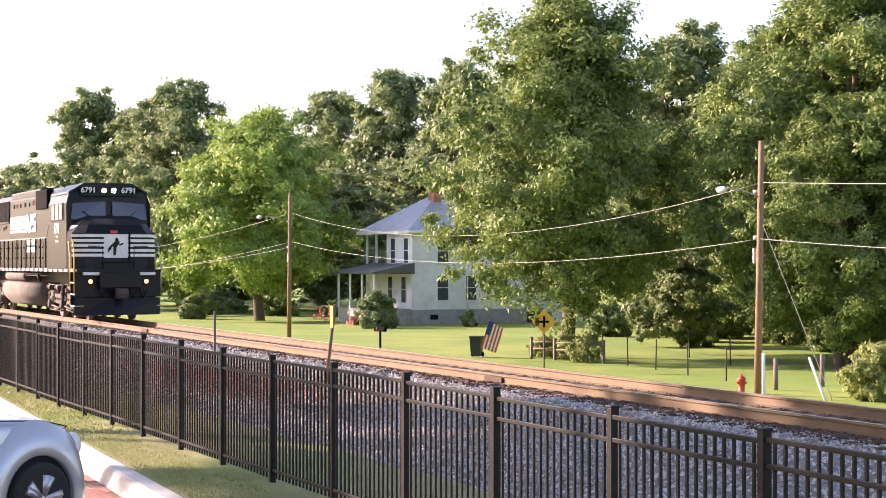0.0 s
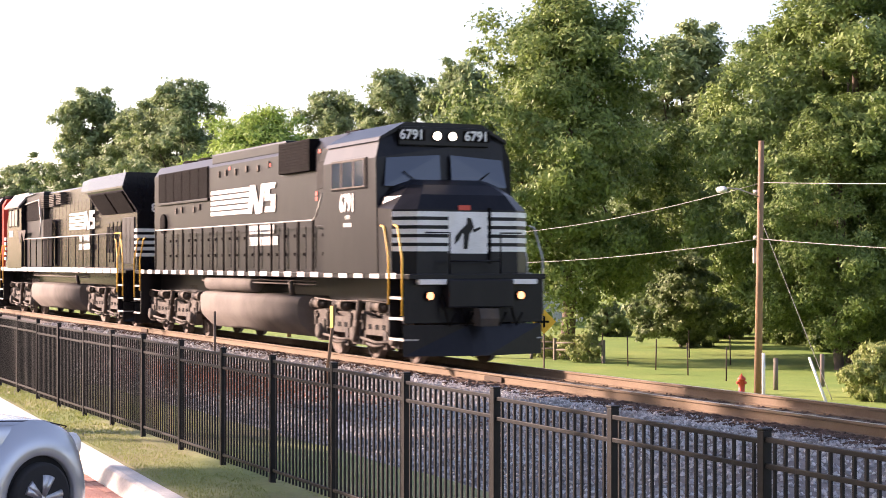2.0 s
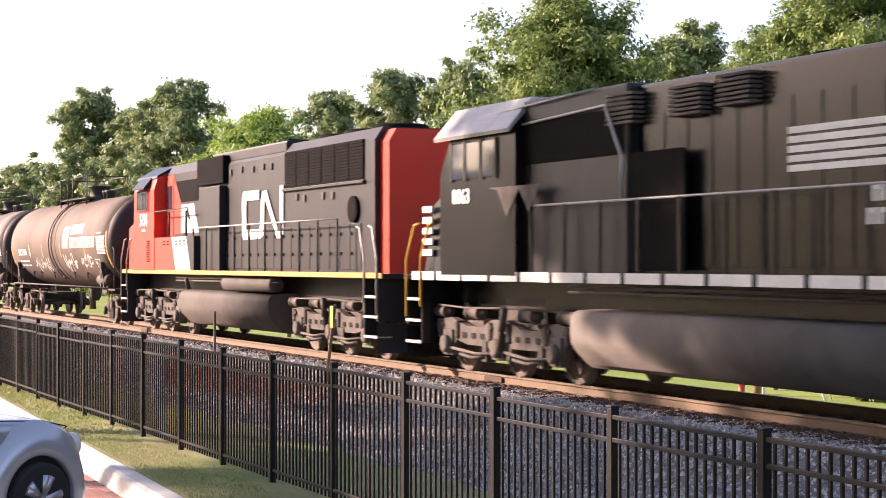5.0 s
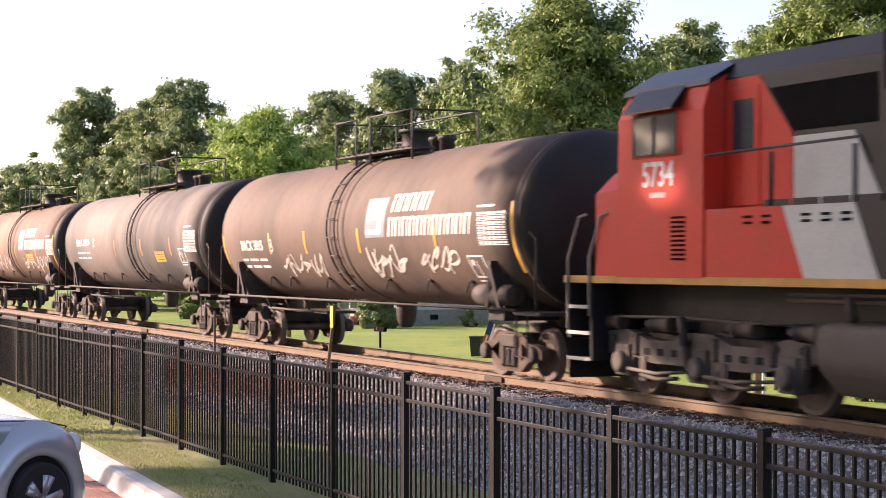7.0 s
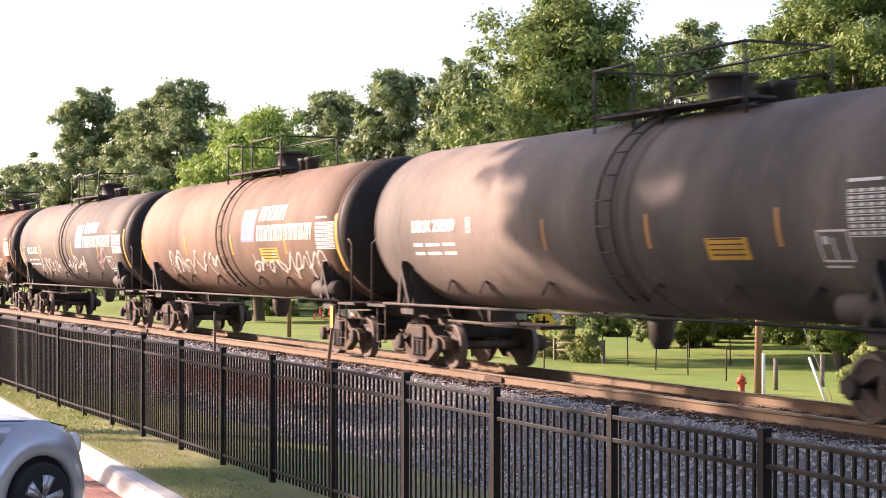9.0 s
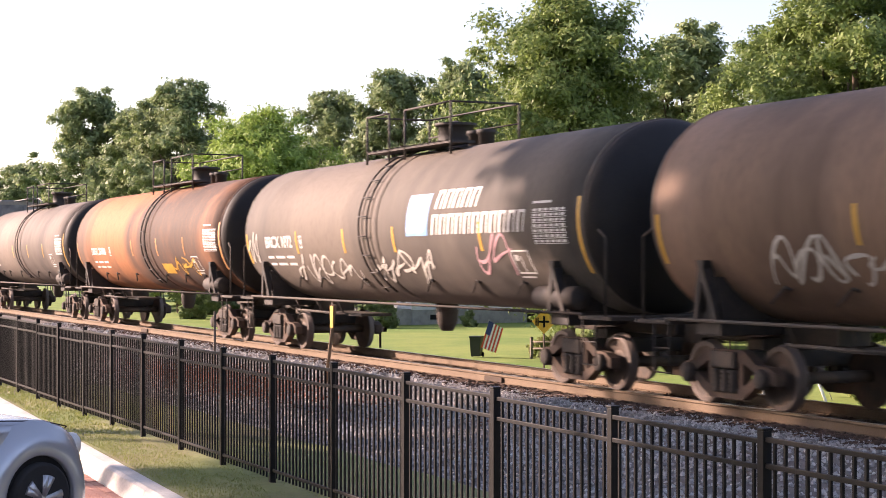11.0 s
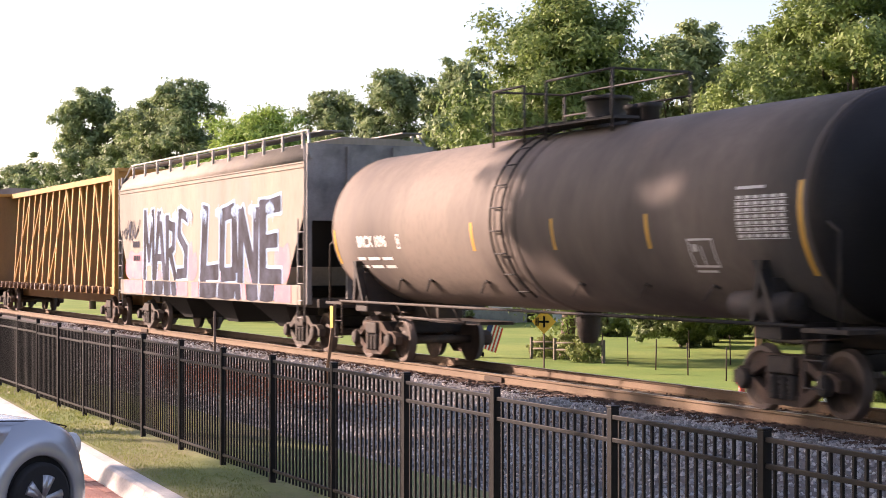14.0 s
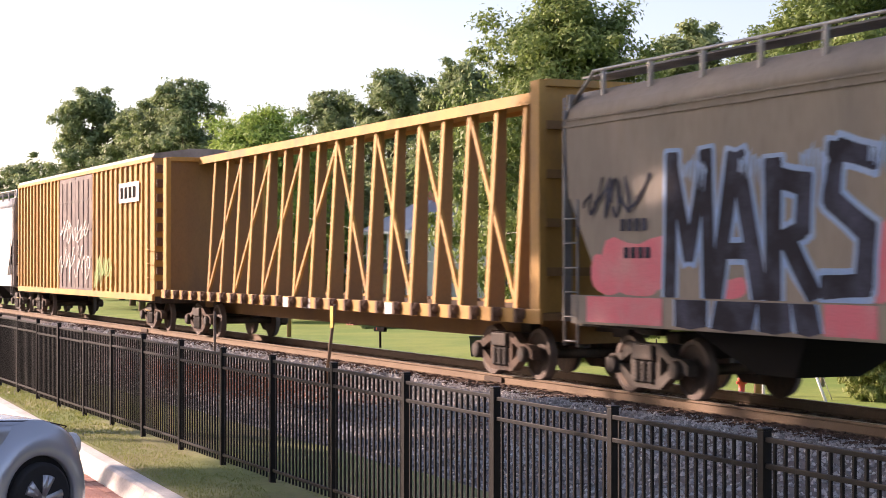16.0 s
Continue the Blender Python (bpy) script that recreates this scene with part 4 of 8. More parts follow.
def loco_base(car, half, paint, sill, steel, fuel, air, fuel_x):
    """Frame, deck, fuel tank, trucks, couplers, pilots and end steps of a six-axle diesel."""
    bm = B()
    box(bm, -half + 0.45, half - 0.45, -1.48, 1.48, 1.60, 1.70, 0.01)
    box(bm, -half + 0.3, half - 0.3, -0.7, 0.7, 1.05, 1.6, 0.03)
    part("frame", bm, paint, car)
    for x in (-7.08, 7.08):
        loco_truck(car, x, steel)
    a, b = fuel_x
    bm = B()
    arc = [(1.0, 1.18), (1.30, 1.17), (1.38, 1.14), (1.43, 1.08), (1.45, 0.98), (1.45, 0.78), (1.43, 0.66), (1.36, 0.54), (1.14, 0.32), (1.04, 0.26), (0.9, 0.24)]
    out = [(-y, z) for y, z in arc] + [(y, z) for y, z in reversed(arc)]
    prof(bm, out, "x", a, b, True)
    for f in bm.faces:
        if len(f.verts) > 4:
            f.smooth = False
    part("fuel_tank", bm, fuel, car, "smooth grimy fuel tank")
    if air:
        for s in (-1, 1):
            bm = B()
            lathe(bm, [(air[0], 0.02), (air[0] + 0.02, 0.17), (air[0] + 0.08, 0.2), (air[1] - 0.08, 0.2), (air[1] - 0.02, 0.17), (air[1], 0.02)], zc=1.40, yc=s * 1.2, n=20)
            part("air_reservoir", bm, fuel, car)
    bm = B()
    for z in (1.25, 1.33):
        pipe(bm, [(a - 0.3, -1.3, z + 0.2), (b + 0.8, -1.3, z + 0.18)], 0.025)
    pipe(bm, [(b - 0.6, -1.35, 1.2), (b - 0.6, -1.42, 1.5)], 0.06)
    part("pipework", bm, M_STEEL_D, car)
    for s in (-1, 1):
        coupler(car, s * half, s)
        # pilot plate and snow plough
        bm = B()
        xx = half - 0.62
        box(bm, min(s * (xx - 0.1), s * xx), max(s * (xx - 0.1), s * xx), -1.5, 1.5, 0.75, 1.62, 0.01)
        loft(bm, [[(s * (xx - 0.05), -1.5, 0.12), (s * (xx + 0.28), -0.15, 0.12), (s * (xx + 0.28), 0.15, 0.12), (s * (xx - 0.05), 1.5, 0.12), (s * (xx - 0.12), 0, 0.12)],
                  [(s * (xx - 0.05), -1.5, 0.72), (s * (xx + 0.08), -0.15, 0.72), (s * (xx + 0.08), 0.15, 0.72), (s * (xx - 0.05), 1.5, 0.72), (s * (xx - 0.12), 0, 0.72)]])
        part("pilot", bm, paint, car)
        for side in (-1, 1):
            # stairwell: a side plate, three treads
            bm = B()
            y0, y1 = sorted((side * 1.5, side * 1.1))
            x0, x1 = sorted((s * (xx - 0.78), s * (xx - 0.72)))
            box(bm, x0, x1, y0, y1, 0.42, 1.62)
            part("step_plate", bm, paint, car)
            for z in (0.42, 0.82, 1.22):
                bm = B()
                x0, x1 = sorted((s * (xx - 0.72), s * (xx - 0.02)))
                box(bm, x0, x1, *sorted((side * 1.5, side * 1.18)), z, z + 0.03)
                box(bm, x0, x1, *sorted((side * 1.515, side * 1.5)), z - 0.01, z + 0.045)
                part("step_tread", bm, M_SILVER, car)
            for dx in (0.05, 0.72):
                bm = B()
                pipe(bm, [(s * (xx - dx), side * 1.52, 0.9 if dx < 0.5 else 1.1), (s * (xx - dx), side * 1.52, 2.0), (s * (xx - dx - 0.3), side * 1.49, 2.62), (s * (xx - dx - 0.5), side * 1.48, 2.66)], 0.022)
                part("grab_rail", bm, M_YELLOW if side < 0 and not FLIP[0] else M_SILVER, car)


def handrail(car, x0, x1, z, y, step, paint, z0=1.70, tail=None):
    for s in (-1, 1):
        bm = B()
        pipe(bm, [(x0, s * y, z), (x1, s * y, z)] + ([(tail[0], s * y, tail[1]), (tail[2], s * y * 0.97, tail[3])] if tail else []), 0.02)
        part("handrail", bm, M_SILVER, car)
        n = int(abs(x1 - x0) / step)
        for k in range(n + 1):
            x = x0 + (x1 - x0) * k / n
            bm = B()
            box(bm, x - 0.035, x + 0.035, s * y - 0.02, s * y + 0.02, z0 - 0.02, z, 0.008)
            part("stanchion", bm, paint, car)


def hood_doors(car, xs, w, z0, z1, y, paint):
    for x in xs:
        for s in (-1, 1):
            bm = B()
            y0, y1 = sorted((s * y, s * (y + 0.018)))
            box(bm, x + 0.02, x + w - 0.02, y0, y1, z0, z1, 0.006)
            part("hood_door", bm, paint, car)
        for zz in (z0 + 0.3, z1 - 0.25):
            bm = B()
            box(bm, x + w - 0.14, x + w - 0.07, -y - 0.045, -y - 0.018, zz, zz + 0.07)
            part("latch", bm, M_GRILLE, car)


def emd_loco(name, label, s_mid, half, paint, cab_paint, sill_paint, fuel, steel, hood_end, nose_stripes, cab_back=5.85, intake=(2.2, 4.3), windows=((6.45, 6.95), (7.05, 7.65), (7.72, 8.25))):
    car = thing(name, label, "locomotive")
    loco_base(car, half, paint, sill_paint, steel, fuel, (-3.4, 0.5), (-3.5, 4.1))
    # painted edge of the walkway
    for x in np.arange(-9.6, 9.6, 0.86) if nose_stripes else (-half + 0.5,):
        for s in (-1, 1):
            bm = B()
            box(bm, x, x + 0.46 if nose_stripes else half - 0.5, *sorted((s * 1.478, s * 1.495)), 1.61, 1.72)
            part("sill_stripe", bm, sill_paint, car)
    # hood
    bm = B()
    prof(bm, [(-1.13, 1.70), (-1.13, 4.45), (-0.95, 4.72), (0.95, 4.72), (1.13, 4.45), (1.13, 1.70)], "x", -9.3, cab_back + 0.1)
    box(bm, -3.7, 2.2, -1.08, 1.08, 4.5, 4.80, 0.05)
    part("hood", bm, paint, car)
    bm = B()
    prof(bm, [(-1.0, 1.70), (-1.0, 4.4), (-0.85, 4.66), (0.85, 4.66), (1.0, 4.4), (1.0, 1.70)], "x", -9.75, -9.29)
    part("hood_end", bm, hood_end, car)
    hood_doors(car, [-8.6 + k * 0.62 for k in range(23)], 0.62, 1.78, 2.75, 1.13, paint)
    for s in (-1, 1):
        for k in range(6):
            bm = B()
            x = -8.75 + k * 0.825
            box(bm, x, x + 0.80, *sorted((s * 1.12, s * 1.16)), 3.66, 4.50, 0.01)
            for j in range(12):
                z = 3.70 + j * 0.066
                box(bm, x + 0.02, x + 0.78, *sorted((s * 1.155, s * 1.175)), z, z + 0.03)
            part("radiator_grille", bm, M_GRILLE, car)
        bm = B()
        box(bm, -8.8, -3.72, *sorted((s * 1.125, s * 1.2)), 3.58, 3.65, 0.01)
        part("grille_ledge", bm, paint, car)
        bm = B()
        box(bm, *intake, *sorted((s * 1.0, s * 1.26)), 3.98, 4.70, 0.03)
        ib = part("intake_box", bm, M_GRILLE, car)
        for j in range(9):
            bm = B()
            z = 4.08 + j * 0.068
            box(bm, intake[0] + 0.06, intake[1] - 0.06, *sorted((s * 1.25, s * 1.27)), z, z + 0.03)
            part("slat", bm, M_GRILLE, ib)
        for x, z in ((-7.0, 3.3), (-6.4, 3.32), (-2.9, 4.15), (-2.3, 4.17), (-1.5, 4.15), (-0.6, 4.18), (0.3, 4.15), (1.1, 4.2), (-5.2, 3.3), (-4.7, 3.35)):
            bm = B()
            box(bm, x, x + 0.12, *sorted((s * 1.13, s * 1.17)), z, z + 0.16, 0.01)
            part("vent_cover", bm, M_STEEL_L, car)
    bm = B()
    lathe(bm, [(-1.13, 0.28), (-1.2, 0.28), (-1.22, 0.2), (-1.22, 0.02)], zc=0, axis="y", n=20)
    part("blower_cover", bm, M_GRILLE, car, at=Matrix.Translation(((-8.2 if not FLIP[0] else 8.2), 0, 3.05)))
    for k, x in enumerate((-8.0, -6.4, -4.8)):
        bm = B()
        lathe(bm, [(4.66, 0.62), (4.86, 0.62), (4.88, 0.55), (4.84, 0.5), (4.84, 0.03)], axis="z", n=24)
        part("roof_fan", bm, M_GRILLE, car, at=Matrix.Translation(((x if not FLIP[0] else -x), 0, 0)))
    bm = B()
    box(bm, -1.8, -0.9, -0.35, 0.35, 4.78, 4.98, 0.03)
    box(bm, 4.6, 5.5, -0.5, 0.5, 4.7, 4.86, 0.03)
    part("exhaust_stack", bm, M_GRILLE, car)
    # cab
    bm = B()
    shell = [(-1.5, 1.70), (-1.5, 4.02), (-1.36, 4.45), (-0.85, 4.72), (0.85, 4.72), (1.36, 4.45), (1.5, 4.02), (1.5, 1.70)]
    ra = [(cab_back, y, z) for y, z in shell]
    rb = [(8.62 + (0.28 if z < 3.6 else 0.28 * max(0, (4.72 - z) / 1.12)), y, z) for y, z in shell]
    loft(bm, [ra, rb])
    cab = part("cab", bm, cab_paint, car)
    bm = B()
    prof(bm, [(-0.85, 4.66), (-1.43, 4.36), (-1.40, 4.44), (-0.85, 4.75), (0.85, 4.75), (1.40, 4.44), (1.43, 4.36), (0.85, 4.66)], "x", cab_back - 0.03, 8.78)
    part("roof", bm, M_BLACKPAINT, cab)
    for s in (-1, 1):
        bm = B()
        box(bm, windows[0][0] - 0.1, windows[-1][1] + 0.1, *sorted((s * 1.49, s * 1.525)), 3.42, 4.06, 0.02)
        part("window_surround", bm, cab_paint, cab)
        for a, b in windows:
            bm = B()
            box(bm, a, b, *sorted((s * 1.525, s * 1.535)), 3.48, 4.0)
            part("side_window", bm, M_GLASS_CAB, cab)
            bm = B()
            for q in (a - 0.03, b):
                box(bm, q, q + 0.03, *sorted((s * 1.52, s * 1.545)), 3.45, 4.03)
            for q in (3.45, 4.0):
                box(bm, a, b, *sorted((s * 1.52, s * 1.545)), q, q + 0.03)
            part("window_frame", bm, M_STEEL_L, cab)
    # windscreen: two panes, slightly sloped
    for s in (-1, 1):
        bm = B()
        loft(bm, [[(8.895, s * 0.12, 3.45), (8.895, s * 1.36, 3.45), (8.90, s * 1.36, 3.45), (8.90, s * 0.12, 3.45)],
                  [(8.80, s * 0.12, 4.10), (8.76, s * 1.28, 4.02), (8.80, s * 1.28, 4.02), (8.82, s * 0.12, 4.10)]])
        bmesh.ops.translate(bm, verts=bm.verts, vec=(0.015, 0, 0))
        part("windscreen", bm, M_GLASS_CAB, cab)
        bm = B()
        pipe(bm, [(8.95, s * 0.5, 3.42), (8.93, s * 0.95, 3.75)], 0.012)
        part("wiper", bm, M_GRILLE, cab)
    # nose
    bm = B()
    loft(bm, [[(8.7, -1.49, 1.70), (9.55, -1.47, 1.70), (9.92, -1.10, 1.70), (9.92, 1.10, 1.70), (9.55, 1.47, 1.70), (8.7, 1.49, 1.70)],
              [(8.7, -1.49, 3.02), (9.55, -1.46, 2.96), (9.90, -1.08, 2.96), (9.90, 1.08, 2.96), (9.55, 1.46, 2.96), (8.7, 1.49, 3.02)],
              [(8.7, -1.44, 3.22), (9.45, -1.22, 3.24), (9.72, -0.92, 3.26), (9.72, 0.92, 3.26), (9.45, 1.22, 3.24), (8.7, 1.44, 3.22)],
              [(8.7, -1.22, 3.48), (9.22, -0.98, 3.46), (9.45, -0.75, 3.46), (9.45, 0.75, 3.46), (9.22, 0.98, 3.46), (8.7, 1.22, 3.48)],
              [(8.7, -0.9, 3.62), (8.95, -0.75, 3.58), (9.08, -0.6, 3.57), (9.08, 0.6, 3.57), (8.95, 0.75, 3.58), (8.7, 0.9, 3.62)]])
    part("nose", bm, cab_paint, car)
    return car, cab


def lamp(car, x, y, z, material, r=0.09, name="headlight", s=1):
    bm = B()
    lathe(bm, [(x, r * 1.25), (x + s * 0.05, r * 1.25), (x + s * 0.055, r), (x + s * 0.03, r)], zc=z, yc=y, n=18)
    h = part(name, bm, M_GRILLE, car)
    bm = B()
    lathe(bm, [(x + s * 0.03, r), (x + s * 0.05, r * 0.9), (x + s * 0.06, 0.01)], zc=z, yc=y, n=18)
    part("bulb", bm, material, h)


PATH_NOSE = [(9.0, -1.48), (9.55, -1.465), (9.915, -1.09), (9.915, 1.09), (9.55, 1.465), (9.0, 1.48)]


def lead_loco():
    car, cab = emd_loco("lead_locomotive", "black diesel locomotive with white nose stripes and lit headlights", (-58.0 - 79.6) / 2, 10.85, M_BLACKPAINT, M_BLACKPAINT, M_LETTER, M_FUEL, M_STEEL_L, M_BLACKPAINT, True)
    for k in range(5):
        bm = B()
        strip(bm, PATH_NOSE[1:-1] if k else PATH_NOSE[1:-1], 2.14 + k * 0.17, 2.14 + k * 0.17 + 0.1, 0.01)
        part("nose_stripe", bm, M_LETTER, car)
    bm = B()
    strip(bm, [(9.915, -0.42), (9.915, 0.42)], 2.10, 2.90, 0.016)
    part("nose_panel", bm, M_LETTER, car)
    bm = B()
    for q in ([(-0.1, 2.12), (-0.02, 2.12), (0.02, 2.4), (0.12, 2.55), (0.06, 2.72), (-0.02, 2.74), (-0.04, 2.6), (-0.14, 2.45), (-0.2, 2.3), (-0.3, 2.2), (-0.28, 2.36), (-0.16, 2.5), (-0.1, 2.4)], [(0.1, 2.5), (0.26, 2.56), (0.28, 2.52), (0.12, 2.44)]):
        prof(bm, [(a, b + 0.07) for a, b in q], "x", 9.915, 9.945)
    part("nose_figure", bm, M_BLACKPAINT, car, "dark leaping animal silhouette")
    bm = B()
    box(bm, 9.90, 9.945, 0.44, 0.50, 1.9, 3.0)
    part("nose_door_edge", bm, M_GRILLE, car)
    bm = B()
    box(bm, 9.90, 9.93, -0.2, 0.05, 2.95, 3.05)
    part("nose_plate", bm, M_REDMARK, car)
    # number boards and lamps over the windscreen
    bm = B()
    box(bm, 8.6, 8.80, -1.0, 1.0, 4.28, 4.66, 0.02)
    part("headlight_housing", bm, M_BLACKPAINT, car)
    for y in (-0.17, 0.17):
        lamp(car, 8.80, y, 4.48, M_LAMP, 0.085)
    for y in (-0.72, 0.72):
        bm = B()
        box(bm, 8.80, 8.815, y - 0.3, y + 0.3, 4.38, 4.60)
        nb = part("number_board", bm, M_GRILLE, car)
        text("6791", 0.27, M_LETTER, nb, Matrix.Translation((8.82, y, 4.49)) @ FRONT, bold=0.008)
    for y in (-0.98, 0.98):
        lamp(car, 10.26, y, 1.28, M_LAMP_LOW, 0.08, "ditch_light")
        bm = B()
        box(bm, 10.2, 10.45, y - 0.28, y + 0.28, 1.50, 1.60, 0.01)
        part("step_edge", bm, M_LETTER, car)
    bm = B()
    box(bm, 10.24, 10.3, -0.45, 0.45, 1.55, 1.66, 0.01)
    part("anticlimber", bm, M_LETTER, car)
    bm = B()
    for y in (-0.55, 0.55):
        pipe(bm, [(10.26, y, 1.6), (10.26, y, 2.5), (10.2, y * 1.9, 2.5)], 0.02)
    pipe(bm, [(10.26, -0.55, 1.95), (10.26, 0.55, 1.95)], 0.02)
    part("front_railing", bm, M_BLACKPAINT, car)
    bm = B()
    for k in range(5):
        y = -0.75 + k * 0.36
        pipe(bm, [(10.3, y, 1.3), (10.42, y + 0.04, 0.95), (10.36, y + 0.15, 0.7), (10.42, y + 0.26, 0.95)], 0.028)
    part("air_hose", bm, M_GRILLE, car)
    text("6791", 0.52, M_LETTER, car, on_side(7.25, -1.506, 3.14), wide=0.82, bold=0.012)
    bm = B()
    word_bars(bm, 7.15, 7.4, 2.82, 2.9, -1.502, 2)
    word_bars(bm, 7.05, 7.5, 2.66, 2.74, -1.502, 4)
    part("small_marks", bm, M_LETTER, car)
    stripes_emblem(car, -3.55, 1.7, 3.14, 3.84, -1.15, M_LETTER)
    name_blocks(car, -0.2, 1.7, 2.62, 2.83, -1.17, 7)
    name_blocks(car, -0.2, 1.95, 2.34, 2.55, -1.17, 8)
    bm = B()
    poly(bm, [(4.5, 3.55), (5.4, 3.6), (5.4, 4.2), (4.5, 4.15)], -1.14)
    part("dark_opening", bm, M_DARK, car)
    handrail(car, -7.95, 5.1, 2.85, 1.46, 0.93, M_GRILLE, tail=(5.3, 2.95, 5.55, 3.42))
    for x, z in ((-2.0, 4.3), (1.2, 4.22), (4.6, 4.35), (5.2, 4.4), (4.4, 3.3), (4.4, 3.42)):
        bm = B()
        poly(bm, [(x, z), (x + 0.12, z), (x + 0.12, z + 0.09), (x, z + 0.09)], -1.14)
        part("warning_label", bm, M_REDMARK, car)
    keep(car, (-58.0 - 79.6) / 2)


def red_loco():
    FLIP[0] = True
    car, cab = emd_loco("red_locomotive", "dark grey and red diesel locomotive with a bright red cab", -113.05, 11.0, M_GREYBLACK, M_RED, M_ORANGE, M_FUEL_D, M_STEEL_L, M_RED, False, 6.55, (0.7, 3.05), ((7.2, 7.72), (7.8, 8.3)))
    # red and pale grey slanted blocks behind the cab
    for pts, m in (([(4.3, 1.72), (6.5, 1.72), (6.5, 2.64), (4.75, 2.64)], M_RED), ([(2.85, 1.72), (4.3, 1.72), (4.75, 2.64), (3.3, 2.64)], M_GREYPAINT), ([(2.55, 1.72), (2.85, 1.72), (3.3, 2.64), (2.55, 2.64)], M_GREYBLACK)):
        bm = B()
        prof(bm, pts, "y", -1.49, -1.16)
        part("battery_box_panel", bm, m, car)
    # set-back red wall behind the cab, with the side door and its window
    bm = B()
    poly(bm, [(5.0, 2.66), (6.54, 2.66), (6.54, 4.42), (5.75, 4.42), (5.0, 3.6)], -1.136)
    part("recess_wall", bm, M_RED, car)
    bm = B()
    box(bm, 5.72, 6.44, -1.16, -1.14, 2.68, 4.3, 0.01)
    door = part("side_door", bm, M_RED, car)
    bm = B()
    box(bm, 5.84, 6.32, -1.168, -1.158, 3.45, 4.12)
    part("door_window", bm, M_GLASS_CAB, door)
    bm = B()
    box(bm, 0.75, 2.5, -1.34, -1.13, 1.72, 3.92, 0.02)
    part("equipment_cabinet", bm, M_GREYBLACK, car)
    for q in [(x, x + 0.2, -1.5, -1.485, z, z + 0.035) for x in (3.35, 3.75, 4.15, 5.0, 5.4) for z in (2.42, 2.5)] + [(7.0, 7.35, -1.515, -1.5, 1.95 + j * 0.065, 1.98 + j * 0.065) for j in range(10)]:
        bm = B()
        box(bm, *q)
        part("louvre", bm, M_GRILLE, car)
    bm = B()
    poly(bm, [(3.2, 2.66), (4.98, 2.66), (4.98, 3.55), (3.75, 3.55)], -1.136)
    part("painted_panel", bm, M_GREYPAINT, car)
    bm = B()
    poly(bm, [(3.3, 3.62), (4.98, 3.62), (5.5, 4.22), (3.3, 4.22)], -1.136)
    part("dark_opening", bm, M_GRILLE, car)
    bm = B()
    prof(bm, [(-1.48, 4.10), (-1.66, 4.06), (-1.66, 4.10), (-1.40, 4.42)], "x", 7.1, 8.4)
    part("sun_canopy", bm, M_BLACKPAINT, cab)
    handrail(car, -8.0, 2.7, 2.85, 1.46, 1.15, M_GREYBLACK)
    bm = B()
    pipe(bm, [(6.5, -1.48, 3.38), (3.2, -1.48, 3.42), (3.0, -1.48, 3.1)], 0.022)
    for x in (5.0, 3.3):
        pipe(bm, [(x, -1.48, 2.65), (x, -1.48, 3.34)], 0.03)
    part("landing_rail", bm, M_GREYBLACK, car)
    # emblem: one continuous pale band bent into loops
    bm = B()
    w = 0.24
    y = -1.16
    for q in ([(-0.70, 2.76), (-0.70 - w, 2.62), (-0.70 - w, 3.56), (-0.70, 3.42)], ):
        poly(bm, q, y)
    poly(bm, [(-0.70, 2.5), (-2.0, 2.5), (-2.0, 2.5 + w), (-0.70, 2.5 + w)], y)
    poly(bm, [(-0.70, 3.46), (-1.95, 3.46), (-1.95, 3.46 + w), (-0.70, 3.46 + w)], y)
    poly(bm, [(-0.62, 2.6), (-0.86, 2.5), (-0.86, 3.7), (-0.62, 3.6)], y)
    poly(bm, [(-2.0, 2.5), (-2.3, 2.6), (-2.36, 3.5), (-2.12, 3.5)], y)
    poly(bm, [(-2.12, 3.45), (-2.2, 3.65), (-2.5, 3.68), (-2.65, 3.5), (-3.5, 2.5), (-3.3, 2.5), (-2.45, 3.42), (-2.36, 3.4)], y)
    poly(bm, [(-3.3, 2.5), (-3.62, 2.5), (-3.72, 2.62), (-3.72, 3.75), (-3.5, 3.75), (-3.5, 2.72)], y)
    part("painted_emblem", bm, M_LETTER, car, "pale grey continuous band emblem")
    FLIP[0] = False
    text("5734", 0.5, M_LETTER, car, on_side(-7.7, -1.506, 3.16), wide=0.85, bold=0.01)
    bm = B()
    word_bars(bm, -7.9, -7.5, 2.84, 2.92, -1.502, 4)
    part("small_marks", bm, M_LETTER, car)
    keep(car, -113.05)


